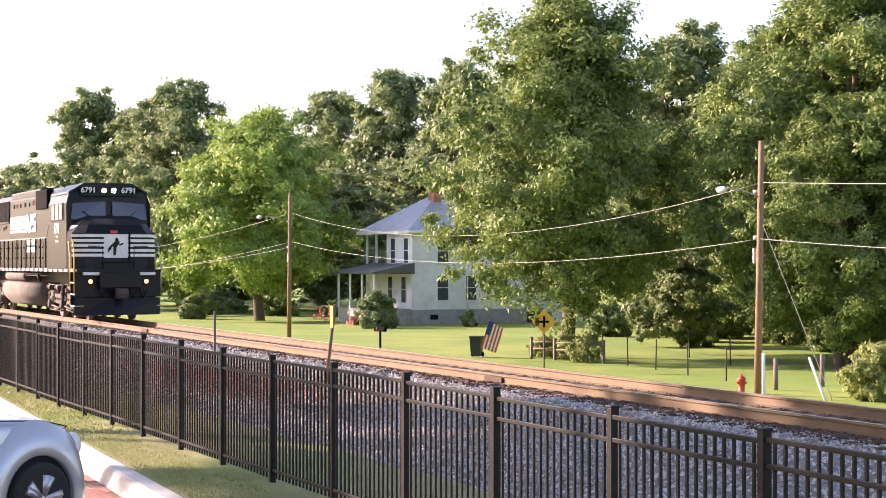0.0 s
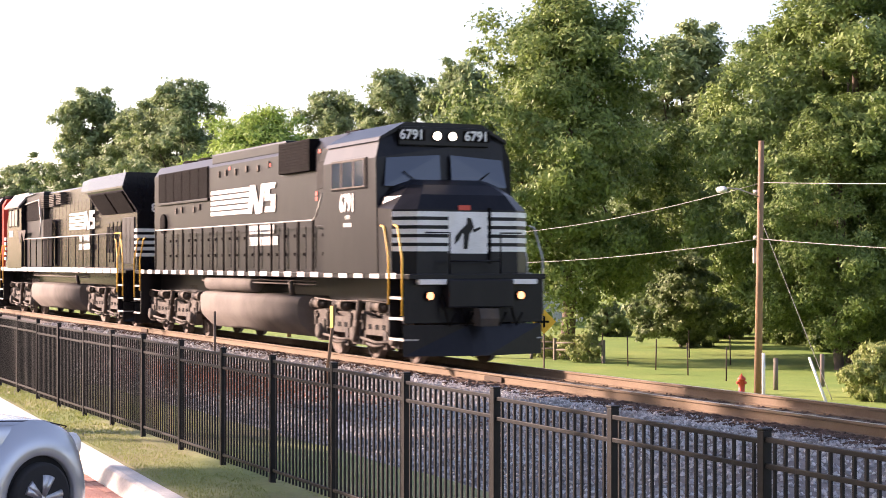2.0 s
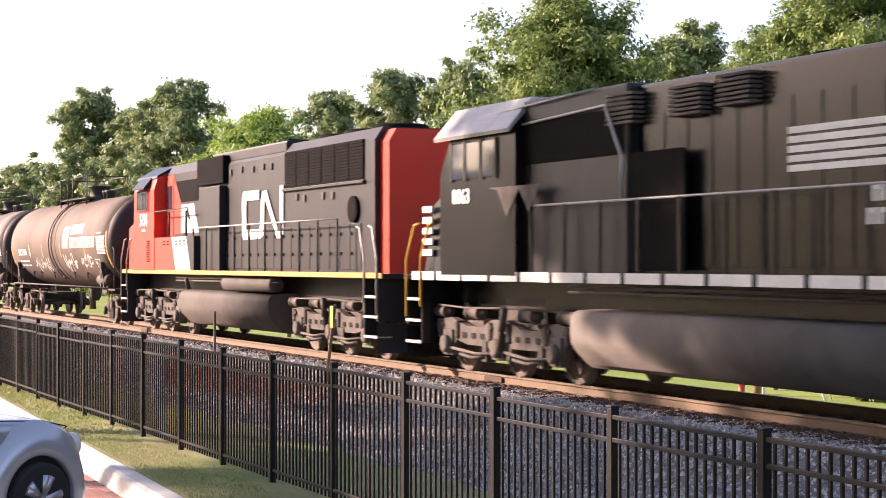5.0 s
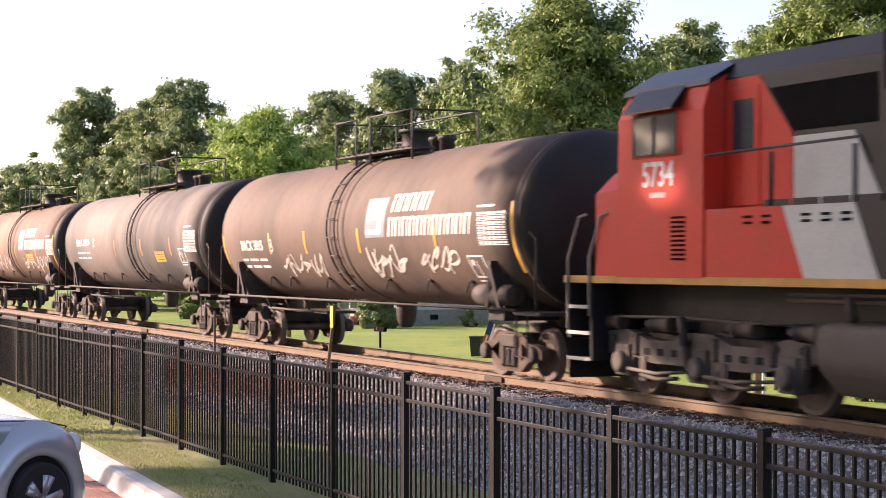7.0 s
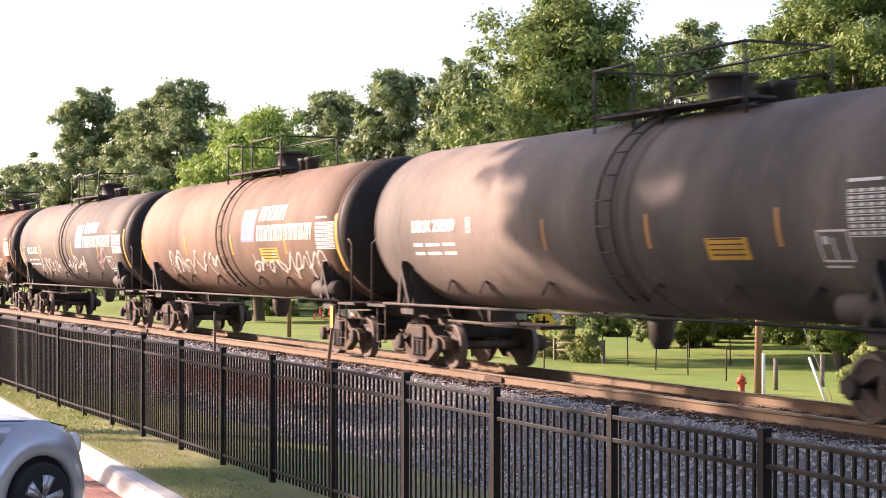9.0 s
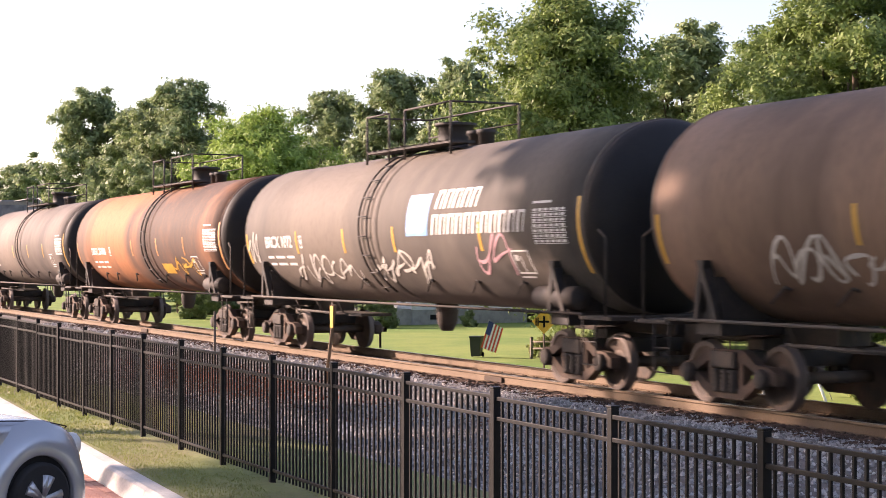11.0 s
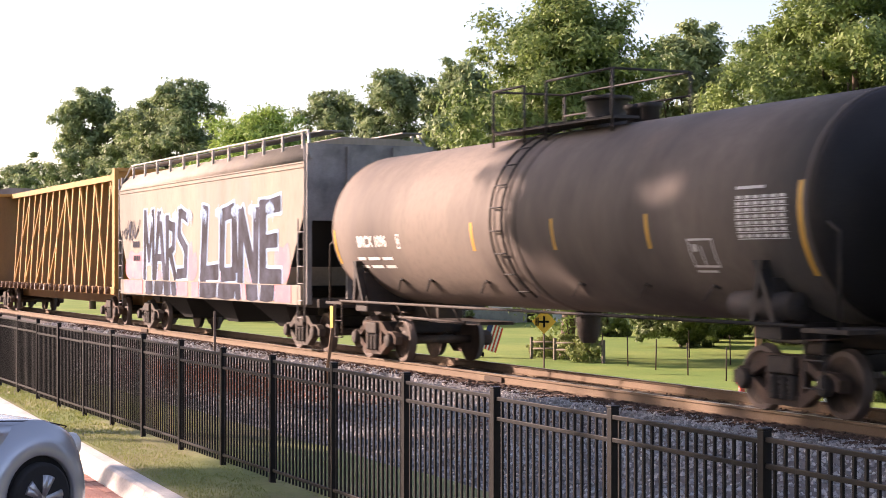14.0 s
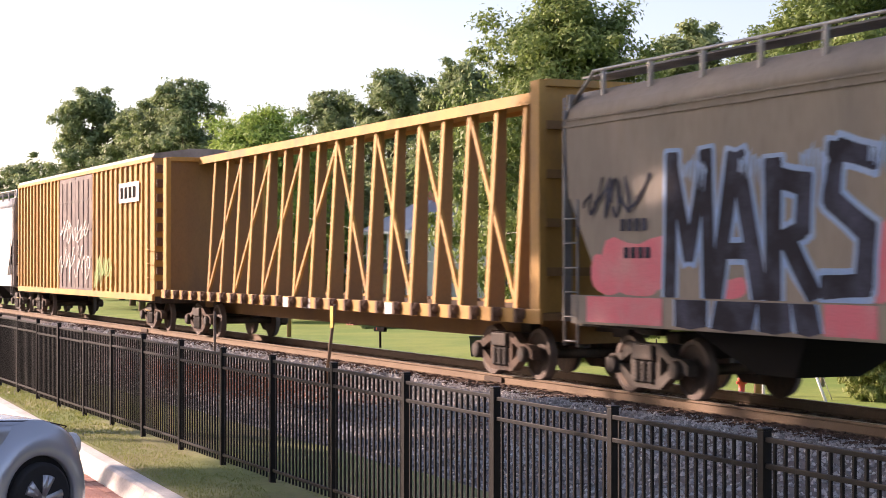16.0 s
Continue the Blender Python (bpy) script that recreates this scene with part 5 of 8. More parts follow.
def second_loco():
    """Boxy diesel running hood first: broad radiator wings at the leading end, cab at the rear."""
    s_mid = -90.8
    car = thing("second_locomotive", "black diesel locomotive with wide radiator wings and white stripes", "locomotive")
    P = M_BLACKCLEAN
    loco_base(car, 11.1, P, M_LETTER, M_STEEL_L, M_FUEL, None, (-4.1, 4.2))
    for x in np.arange(-10.2, 9.4, 1.12):
        for s in (-1, 1):
            bm = B()
            box(bm, x, x + 0.98, *sorted((s * 1.478, s * 1.497)), 1.60, 1.76)
            part("sill_stripe", bm, M_LETTER, car)
    bm = B()
    box(bm, -2.6, 4.5, -1.12, 1.12, 1.70, 4.58, 0.06)
    box(bm, 4.4, 10.35, -1.05, 1.05, 1.70, 4.6, 0.03)
    part("hood", bm, P, car)
    # wings
    bm = B()
    prof(bm, [(-1.0, 3.45), (-1.5, 4.18), (-1.52, 4.30), (-1.40, 4.72), (1.40, 4.72), (1.52, 4.30), (1.5, 4.18), (1.0, 3.45)], "x", 5.6, 10.38)
    loft(bm, [[(4.3, -1.0, 4.3), (4.3, -1.45, 4.3), (4.3, -1.35, 4.68), (4.3, 1.35, 4.68), (4.3, 1.45, 4.3), (4.3, 1.0, 4.3)], [(5.65, -1.0, 3.9), (5.65, -1.50, 4.2), (5.65, -1.40, 4.72), (5.65, 1.40, 4.72), (5.65, 1.50, 4.2), (5.65, 1.0, 3.9)]])
    part("radiator_wing", bm, P, car)
    for s in (-1, 1):
        for k in range(2):
            bm = B()
            a = 5.9 + k * 2.2
            q = [(a, s * 1.06, 3.52), (a + 2.0, s * 1.06, 3.52), (a + 2.0, s * 1.47, 4.14), (a, s * 1.47, 4.14)]
            loft(bm, [q, [(x, y + s * 0.03, z - 0.02) for x, y, z in q]])
            part("radiator_screen", bm, M_GRILLE, car)
    bm = B()
    strip(bm, [(4.35, -1.525), (10.38, -1.525)], 4.24, 4.30, 0.01)
    part("wing_edge", bm, P, car)
    # end face marks
    for k in range(5):
        bm = B()
        strip(bm, [(9.95, -1.05), (10.35, -1.05), (10.35, -0.35 if k else 1.05)], 2.12 + k * 0.19, 2.12 + k * 0.19 + 0.105, 0.014)
        if k:
            part("end_stripe", bm, M_LETTER, car)
            bm = B()
            strip(bm, [(10.35, 0.35), (10.35, 1.05)], 2.12 + k * 0.19, 2.12 + k * 0.19 + 0.105, 0.014)
        part("end_stripe", bm, M_LETTER, car)
    bm = B()
    strip(bm, [(10.35, -0.3), (10.35, 0.3)], 2.15, 2.95, 0.018)
    part("end_panel", bm, M_LETTER, car)
    bm = B()
    prof(bm, [(-0.1, 2.2), (-0.02, 2.2), (0.05, 2.5), (0.14, 2.7), (0.02, 2.84), (-0.06, 2.65), (-0.22, 2.45), (-0.16, 2.4)], "x", 10.36, 10.385)
    part("end_figure", bm, P, car, "dark leaping animal silhouette")
    text("8063", 0.36, M_LETTER, car, Matrix.Translation((10.39, -0.25, 3.62)) @ FRONT, bold=0.012)
    bm = B()
    box(bm, 10.36, 10.44, -0.1, 0.4, 3.95, 4.2, 0.02)
    hl = part("headlight_housing", bm, P, car)
    for y in (0.02, 0.28):
        lamp(car, 10.44, y, 4.07, M_SILVER, 0.09)
    # hood side doors
    for x in (6.5, 6.95, 7.55, 8.0):
        bm = B()
        box(bm, x, x + 0.36, -1.075, -1.05, 1.95, 3.25, 0.008)
        d = part("hood_door", bm, P, car)
        bm = B()
        box(bm, x + 0.07, x + 0.29, -1.082, -1.07, 2.25, 3.1)
        part("vent", bm, M_GRILLE, d)
    for x in (8.6, 9.1, 9.6):
        bm = B()
        box(bm, x, x + 0.46, -1.08, -1.05, 1.9, 3.35, 0.008)
        part("hood_door", bm, M_GREYBLACK, car)
    for k in range(11):
        bm = B()
        x = -2.4 + k * 0.62
        box(bm, x, x + 0.58, -1.14, -1.12, 1.85, 4.1, 0.006)
        part("hood_door", bm, P, car)
    stripes_emblem(car, 1.2, 5.1, 3.08, 3.7, -1.15, M_LETTER)
    name_blocks(car, 2.9, 4.4, 2.66, 2.86, -1.16, 7)
    name_blocks(car, 2.8, 4.6, 2.38, 2.58, -1.16, 8)
    # equipment blocks behind the cab
    bm = B()
    box(bm, -6.0, -2.6, -1.3, 1.3, 1.70, 4.62, 0.05)
    part("equipment_cab", bm, M_GREYBLACK, car)
    for a, z0, z1 in ((-3.2, 4.0, 4.5), (-1.4, 4.0, 4.45), (-0.2, 4.05, 4.5)):
        bm = B()
        for j in range(7):
            box(bm, a, a + 0.8, -1.34, -1.13, z0 + j * (z1 - z0) / 7, z0 + (j + 0.6) * (z1 - z0) / 7)
        part("louvre", bm, M_STEEL_L, car)
    for a, b, z0, z1 in ((-6.0, -2.7, 3.55, 4.25), (-2.5, -1.0, 1.8, 3.55)):
        bm = B()
        box(bm, a, b, -1.325, -1.29, z0, z1, 0.01)
        part("dark_cabinet", bm, M_GRILLE, car)
    bm = B()
    pipe(bm, [(-8.0, -1.35, 4.15), (-3.2, -1.35, 4.32), (-2.6, -1.4, 3.5), (-2.5, -1.46, 2.85)], 0.025)
    pipe(bm, [(-8.0, -1.35, 4.45), (-3.5, -1.35, 4.6)], 0.02)
    part("grab_rail", bm, M_SILVER, car)
    # cab and nose
    bm = B()
    loft(bm, [[(-5.9, y, z) for y, z in ((-1.5, 1.7), (-1.5, 4.1), (-1.2, 4.62), (1.2, 4.62), (1.5, 4.1), (1.5, 1.7))], [(-8.5, y, z) for y, z in ((-1.5, 1.7), (-1.5, 4.1), (-1.2, 4.62), (1.2, 4.62), (1.5, 4.1), (1.5, 1.7))],
              [(-8.9, y, z) for y, z in ((-1.5, 1.7), (-1.5, 3.5), (-1.2, 3.6), (1.2, 3.6), (1.5, 3.5), (1.5, 1.7))]])
    cab = part("cab", bm, P, car)
    bm = B()
    prof(bm, [(-1.15, 4.6), (-1.62, 4.1), (-1.64, 4.16), (-1.18, 4.70), (1.18, 4.70), (1.64, 4.16), (1.62, 4.1), (1.15, 4.6)], "x", -8.9, -5.9)
    part("roof", bm, M_SILVER, cab)
    for a, b in ((-8.35, -7.85), (-7.75, -7.2), (-7.1, -6.6)):
        bm = B()
        box(bm, a, b, -1.53, -1.49, 3.4, 4.02)
        part("side_window", bm, M_GLASS_CAB, cab)
        bm = B()
        for q in (a - 0.04, b):
            box(bm, q, q + 0.04, -1.54, -1.49, 3.36, 4.06)
        part("window_frame", bm, M_STEEL_L, cab)
    bm = B()
    loft(bm, [[(-8.8, -1.46, 1.7), (-9.8, -1.42, 1.7), (-10.2, -0.9, 1.7), (-10.2, 0.9, 1.7), (-9.8, 1.42, 1.7), (-8.8, 1.46, 1.7)],
              [(-8.8, -1.46, 3.2), (-9.6, -1.3, 3.0), (-9.95, -0.85, 3.0), (-9.95, 0.85, 3.0), (-9.6, 1.3, 3.0), (-8.8, 1.46, 3.2)],
              [(-8.8, -1.2, 3.5), (-9.1, -1.0, 3.4), (-9.3, -0.7, 3.4), (-9.3, 0.7, 3.4), (-9.1, 1.0, 3.4), (-8.8, 1.2, 3.5)]])
    part("nose", bm, P, car)
    for k in range(5):
        bm = B()
        strip(bm, [(-10.1, -1.08), (-9.8, -1.425), (-9.35, -1.45)], 2.05 + k * 0.2, 2.05 + k * 0.2 + 0.12, 0.03)
        part("nose_stripe", bm, M_LETTER, car)
    text("8063", 0.36, M_LETTER, car, on_side(-8.0, -1.51, 3.08), bold=0.008)
    bm = B()
    poly(bm, [(-6.9, 3.2), (-5.0, 3.2), (-5.4, 2.75), (-5.75, 3.15), (-6.2, 2.7), (-6.55, 3.15)], -1.505)
    part("worn_paint_patch", bm, M_STEEL_L, car)
    handrail(car, -5.4, 9.2, 2.85, 1.46, 1.12, P)
    bm = B()
    pipe(bm, [(9.2, -1.46, 2.85), (10.0, -1.47, 2.85), (9.9, -1.5, 2.3), (9.65, -1.5, 2.0), (9.65, -1.5, 1.0)], 0.025)
    part("grab_rail", bm, M_YELLOW, car)
    bm = B()
    lathe(bm, [(4.55, 0.5), (4.72, 0.5), (4.74, 0.02)], axis="z", n=20)
    part("exhaust_stack", bm, M_GRILLE, car, at=Matrix.Translation((1.0, 0, 0)))
    keep(car, s_mid)


lead_loco()
second_loco()
red_loco()
# ---- freight cars ----
TANK_R, TANK_Z = 1.55, 2.64


def tank_y(z, lift=0.008):
    r = TANK_R + lift
    return -math.sqrt(max(0.01, r * r - (z - TANK_Z) ** 2))


def tank_patch(bm, x0, x1, z0, z1, lean=0.0, lift=0.008):
    """A painted rectangle that follows the shell."""
    n = max(1, int(abs(z1 - z0) / 0.12))
    rows = []
    for k in range(n + 1):
        z = z0 + (z1 - z0) * k / n
        dx = lean * (z - z0)
        rows.append((bm.verts.new((x0 + dx, tank_y(z, lift), z)), bm.verts.new((x1 + dx, tank_y(z, lift), z))))
    for a, b in zip(rows, rows[1:]):
        bm.faces.new((a[0], a[1], b[1], b[0]))
    return bm


def tank_text(body, size, x, z, material, car, wide=1.0, bold=0.008):
    ob = text(body, size, material, car, Matrix.Identity(4), wide=wide, bold=bold, depth=0.0)
    for v in ob.data.vertices:
        zz = z + v.co.y
        v.co = (x + v.co.x, tank_y(zz, 0.012), zz)
    return ob


def scrawl(car, seed, x0, x1, z0, z1, surface, material, w=0.035, strokes=7, name="spray_stroke", lift=0.012):
    """Loose looping spray strokes without meaning."""
    rng = random.Random(seed)
    for s in range(strokes):
        cx = x0 + (x1 - x0) * (s + 0.5) / strokes
        ww, hh = (x1 - x0) / strokes * 0.75, (z1 - z0) / 2
        zc = (z0 + z1) / 2
        f1, f2, p1, p2 = rng.uniform(0.6, 1.6), rng.uniform(0.8, 2.2), rng.uniform(0, 6), rng.uniform(0, 6)
        pts = []
        for k in range(22):
            u = k / 21 * 5.5
            pts.append((cx + ww * math.sin(f1 * u + p1) * 0.7 + 0.12 * (math.cos(f2 * u + p2)), zc + hh * math.cos(f2 * u + p2) * (0.6 + 0.4 * math.sin(u * 0.7 + p1))))
        bm = B()
        rows = []
        for k, (px, pz) in enumerate(pts):
            (ax, az), (bx, bz) = pts[max(k - 1, 0)], pts[min(k + 1, len(pts) - 1)]
            n = Vector((az - bz, bx - ax))
            n = n.normalized() * w * (0.5 + 0.15 * math.sin(k * 0.9)) if n.length > 1e-5 else Vector((w / 2, 0))
            rows.append([bm.verts.new((px + d * n.x, surface(pz + d * n.y, lift), pz + d * n.y)) for d in (-1, 1)])
        for a, b in zip(rows, rows[1:]):
            bm.faces.new((a[0], b[0], b[1], a[1]))
        part(name, bm, material, car, "loose spray-paint stroke")


def tank_car(label, s_mid, length, paint, lad=-0.4, number="", num_x=-5.9, num_z=2.32, num_size=0.3, stripes=(), stripe_mat=None, emblem=None, table=True, square=(5.6, 1.95), scrawls=(), end_band=True, extra=None, dome=1.0):
    car = thing("tank_car", label, "tank car", "tank cars of the train")
    L = length / 2
    straight, hd = L - 1.05, 0.62
    bm = B()
    pts = [(-straight - hd * math.cos(math.pi / 2 * k / 8), max(0.02, TANK_R * math.sin(math.pi / 2 * k / 8))) for k in range(9)]
    for q in np.linspace(-straight, straight, 12)[1:-1]:
        pts.append((q, TANK_R))
    pts += [(-a, r) for a, r in reversed(pts[:9])]
    lathe(bm, pts[8:-8], zc=TANK_Z, n=64)
    part("tank", bm, paint, car)
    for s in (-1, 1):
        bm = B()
        # both ends get the near-black colour that holds their shade
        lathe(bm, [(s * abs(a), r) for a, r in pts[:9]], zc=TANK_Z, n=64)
        part("tank_head", bm, M_TANKHEAD, car, "domed tank end with its shade put into the dark colour")
        bm = B()
        lathe(bm, [(s * (straight - 0.03), TANK_R - 0.02), (s * (straight - 0.03), TANK_R + 0.006), (s * (straight + 0.03), TANK_R + 0.006), (s * (straight + 0.03), TANK_R - 0.02)], zc=TANK_Z, n=64)
        part("head_seam", bm, paint, car)
    # underframe: stub sills, bolsters, saddles
    for s in (-1, 1):
        bm = B()
        box(bm, *sorted((s * (L - 0.35), s * (L - 3.6))), -0.28, 0.28, 0.80, 1.12, 0.02)
        part("stub_sill", bm, M_STEEL_D, car)
    for s in (-1, 1):
        xb = s * (L - 2.15)
        bm = B()
        box(bm, xb - 0.3, xb + 0.3, -1.35, 1.35, 0.92, 1.14, 0.02)
        loft(bm, [[(xb - 0.28, -1.3, 1.1), (xb + 0.28, -1.3, 1.1), (xb + 0.28, 1.3, 1.1), (xb - 0.28, 1.3, 1.1)], [(xb - 0.2, -1.36, 1.72), (xb + 0.2, -1.36, 1.72), (xb + 0.2, 1.36, 1.72), (xb - 0.2, 1.36, 1.72)]])
        part("saddle", bm, M_TANKBLACK, car)
        for t in (-1, 1):
            bm = B()
            loft(bm, [[(xb + t * 0.2, -1.42, 1.1), (xb + t * 0.3, -1.42, 1.1), (xb + t * 0.3, -1.36, 1.1), (xb + t * 0.2, -1.36, 1.1)], [(xb - t * 0.1, -1.50, 1.95), (xb + t * 0.02, -1.50, 1.95), (xb + t * 0.02, -1.3, 1.95), (xb - t * 0.1, -1.3, 1.95)]])
            part("saddle_strut", bm, M_TANKBLACK, car)
        # end platform, grab irons, hand brake on one end
        bm = B()
        x0, x1 = sorted((s * (L - 0.35), s * (L - 1.3)))
        box(bm, x0, x1, -1.45, 1.45, 1.04, 1.10, 0.01)
        part("end_platform", bm, M_STEEL_D, car)
        for side in (-1, 1):
            bm = B()
            xg = s * (L - 0.55)
            pipe(bm, [(xg, side * 1.42, 1.08), (xg, side * 1.42, 2.3), (xg - s * 0.25, side * 1.40, 2.42), (xg - s * 0.45, side * 1.38, 2.3)], 0.022)
            part("grab_iron", bm, M_STEEL_D, car)
            bm = B()
            for z in (0.35, 0.7):
                pipe(bm, [(s * (L - 1.25), side * 1.42, 1.05), (s * (L - 1.25), side * 1.42, z), (s * (L - 0.85), side * 1.42, z), (s * (L - 0.85), side * 1.42, 1.05)], 0.018)
            part("sill_step", bm, M_STEEL_D, car)
        freight_truck(car, xb)
        coupler(car, s * L, s)
    bm = B()
    lathe(bm, [(L - 3.0, 0.03), (L - 2.95, 0.18), (L - 2.2, 0.2), (L - 1.6, 0.18), (L - 1.55, 0.03)], zc=1.36, yc=-1.25, n=16)
    part("air_reservoir", bm, M_STEEL_D, car)
    # long side rail with posts, and the bent braces below the shell
    for side in (-1, 1):
        bm = B()
        y = side * 1.44
        pipe(bm, [(-L + 1.2, y, 1.12), (L - 1.2, y, 1.12)], 0.028)
        part("side_rail", bm, M_STEEL_D, car)
        for x in (-5.6, -4.2, -1.8, 1.6, 3.6, 5.4):
            bm = B()
            pipe(bm, [(x - 0.3, side * 1.02, 1.38), (x + 0.22, side * 1.19, 1.60), (x + 0.3, side * 1.14, 1.56)], 0.022)
            part("shell_brace", bm, M_TANKBLACK, car)
    bm = B()
    box(bm, -4.6, -2.4, -0.9, -0.2, 0.78, 0.84)
    pipe(bm, [(-5.2, -1.3, 0.86), (-2.2, -1.3, 0.84)], 0.03)
    for x in (-5.0, -3.7, -2.4):
        pipe(bm, [(x, -1.3, 0.85), (x, -1.44, 1.12)], 0.02)
    part("brake_gear", bm, M_STEEL_D, car)
    bm = B()
    lathe(bm, [(0.55, 0.12), (0.7, 0.2), (0.9, 0.22), (1.15, 0.24)], axis="z", n=16)
    part("outlet_valve", bm, M_STEEL_D, car)
    # ladder over the side with a band each side
    for dx in (-0.22, 0.22):
        bm = B()
        arc = [(lad + dx, -(TANK_R + 0.06) * math.cos(a), TANK_Z + (TANK_R + 0.06) * math.sin(a)) for a in np.linspace(-0.95, 1.5, 22)]
        pipe(bm, arc, 0.022)
        part("ladder_stile", bm, M_TANKBLACK, car)
    bm = B()
    for a in np.linspace(-0.85, 1.35, 10):
        r = TANK_R + 0.07
        pipe(bm, [(lad - 0.22, -r * math.cos(a), TANK_Z + r * math.sin(a)), (lad + 0.22, -r * math.cos(a), TANK_Z + r * math.sin(a))], 0.014)
    part("ladder_rung", bm, M_TANKBLACK, car)
    bm = B()
    lathe(bm, [(lad + 0.35, TANK_R), (lad + 0.36, TANK_R + 0.012), (lad + 0.62, TANK_R + 0.012), (lad + 0.63, TANK_R)], zc=TANK_Z, n=64)
    part("shell_band", bm, paint, car)
    # walkway, rails and fittings on top
    bm = B()
    box(bm, lad - 1.6, lad + 2.6, -0.85, -0.35, 4.20, 4.24)
    for q in np.arange(lad - 1.5, lad + 2.6, 0.3):
        box(bm, q, q + 0.05, -0.9, -0.3, 4.24, 4.26)
    part("walkway", bm, M_TANKBLACK, car)
    z1 = 4.98
    for q, n in (((lad - 1.6, -0.85), "a"), ((lad + 2.6, -0.85), "b"), ((lad - 1.6, 0.6), "c"), ((lad + 2.6, 0.6), "d"), ((lad - 0.4, -0.85), "e"), ((lad + 0.4, -0.85), "f")):
        bm = B()
        pipe(bm, [(q[0], q[1], 3.98), (q[0], q[1], z1)], 0.024)
        part("rail_post", bm, M_TANKBLACK, car)
    bm = B()
    pipe(bm, [(lad - 0.4, -0.85, z1), (lad - 1.6, -0.85, z1), (lad - 1.6, 0.6, z1), (lad + 2.6, 0.6, z1), (lad + 2.6, -0.85, z1), (lad + 0.4, -0.85, z1)], 0.022)
    pipe(bm, [(lad - 1.6, 0.6, 4.6), (lad + 2.6, 0.6, 4.6)], 0.018)
    part("platform_rail", bm, M_TANKBLACK, car)
    bm = B()
    lathe(bm, [(4.1, 0.38), (4.2, 0.42), (4.22, 0.36), (4.62, 0.36), (4.64, 0.42), (4.70, 0.42), (4.72, 0.1), (4.76, 0.02)], axis="z", n=24)
    part("dome", bm, M_TANKBLACK, car, at=Matrix.Translation((lad + dome, 0, 0)))
    for dx in (dome + 0.75, dome + 1.2):
        bm = B()
        lathe(bm, [(4.15, 0.16), (4.4, 0.16), (4.42, 0.2), (4.5, 0.2), (4.52, 0.02)], axis="z", n=14)
        part("valve", bm, M_TANKBLACK, car, at=Matrix.Translation((lad + dx, 0.1, 0)))
    # paint marks
    for x in stripes:
        bm = B()
        tank_patch(bm, x - 0.045, x + 0.045, 2.12, 2.62)
        part("reflective_stripe", bm, stripe_mat or M_AMBER, car)
    if end_band:
        bm = B()
        tank_patch(bm, straight - 0.16, straight - 0.06, 1.75, 2.95)
        part("reflective_stripe", bm, stripe_mat or M_AMBER, car)
        bm = B()
        tank_patch(bm, -straight + 0.04, -straight + 0.14, 1.9, 2.6)
        part("reflective_stripe", bm, stripe_mat or M_AMBER, car)
    if number:
        tank_text(number, num_size, num_x, num_z, M_LETTER, car, wide=1.05, bold=0.012)
        for a, b in ((-0.95, -0.55), (-0.4, 0.2), (0.35, 0.85)):
            for j in (0, 1):
                bm = B()
                tank_patch(bm, num_x + a, num_x + b, num_z - 0.36 - j * 0.16, num_z - 0.30 - j * 0.16)
                part("small_mark", bm, M_LETTER, car)
        bm = B()
        xb = num_x + 0.28 * len(number) * num_size + 0.5
        for a, b, c, e in ((0, 0.16, -0.14, -0.11), (0, 0.16, 0.11, 0.14), (0, 0.03, -0.14, 0.14), (0.13, 0.16, -0.14, 0.14), (0.05, 0.11, -0.05, 0.05)):
            tank_patch(bm, xb + a, xb + b, num_z + c, num_z + e)
        part("class_mark", bm, M_LETTER, car)
    if table:
        bm = B()
        x0, z0 = 6.65, 2.22
        for j in range(7):
            tank_patch(bm, x0, x0 + 1.15, z0 + j * 0.085, z0 + j * 0.085 + 0.012)
            for i in range(6):
                tank_patch(bm, x0 + i * 0.19 + 0.02, x0 + i * 0.19 + 0.15, z0 + j * 0.085 + 0.025, z0 + j * 0.085 + 0.065)
        tank_patch(bm, x0, x0 + 0.65, z0 + 0.66, z0 + 0.70)
        part("data_table", bm, M_LETTER, car)
    if square:
        bm = B()
        x, z = square
        for a, b, c, e in ((0, 0.62, -0.2, -0.17), (0, 0.62, 0.17, 0.2), (0, 0.03, -0.2, 0.2), (0.59, 0.62, -0.2, 0.2), (0.28, 0.31, -0.2, 0.1), (0.1, 0.2, 0.02, 0.12), (0, 0.5, -0.27, -0.24)):
            tank_patch(bm, x + a, x + b, z + c, z + e)
        part("inspection_mark", bm, M_LETTER, car)
    if emblem:
        face, ink = emblem
        bm = B()
        tank_patch(bm, 1.45, 2.45, 2.42, 3.2, 0.12, 0.008)
        part("emblem_ground", bm, face, car)
        bm = B()
        for a, b, c, e in ((1.58, 2.25, 3.04, 3.14), (1.56, 1.72, 2.75, 3.1), (1.6, 2.3, 2.76, 2.86), (2.12, 2.28, 2.5, 2.82), (1.52, 2.25, 2.48, 2.58)):
            tank_patch(bm, a, b, c, e, 0.12, 0.014)
        part("emblem_band", bm, ink, car)
        for x0, step, count, z0, z1 in ((2.75, 0.37, 5, 2.90, 3.25), (2.62, 0.345, 11, 2.43, 2.80)):
            for k in range(count):
                bm = B()
                x, w = x0 + k * step, step * 0.74
                tank_patch(bm, x, x + 0.085, z0, z1, 0.22)
                tank_patch(bm, x + w - 0.05, x + w, z0, z1, 0.22)
                tank_patch(bm, x + 0.22 * (z1 - z0 - 0.05), x + w + 0.22 * (z1 - z0 - 0.05), z1 - 0.05, z1)
                part("painted_block", bm, ink, car, "slanted painted block")
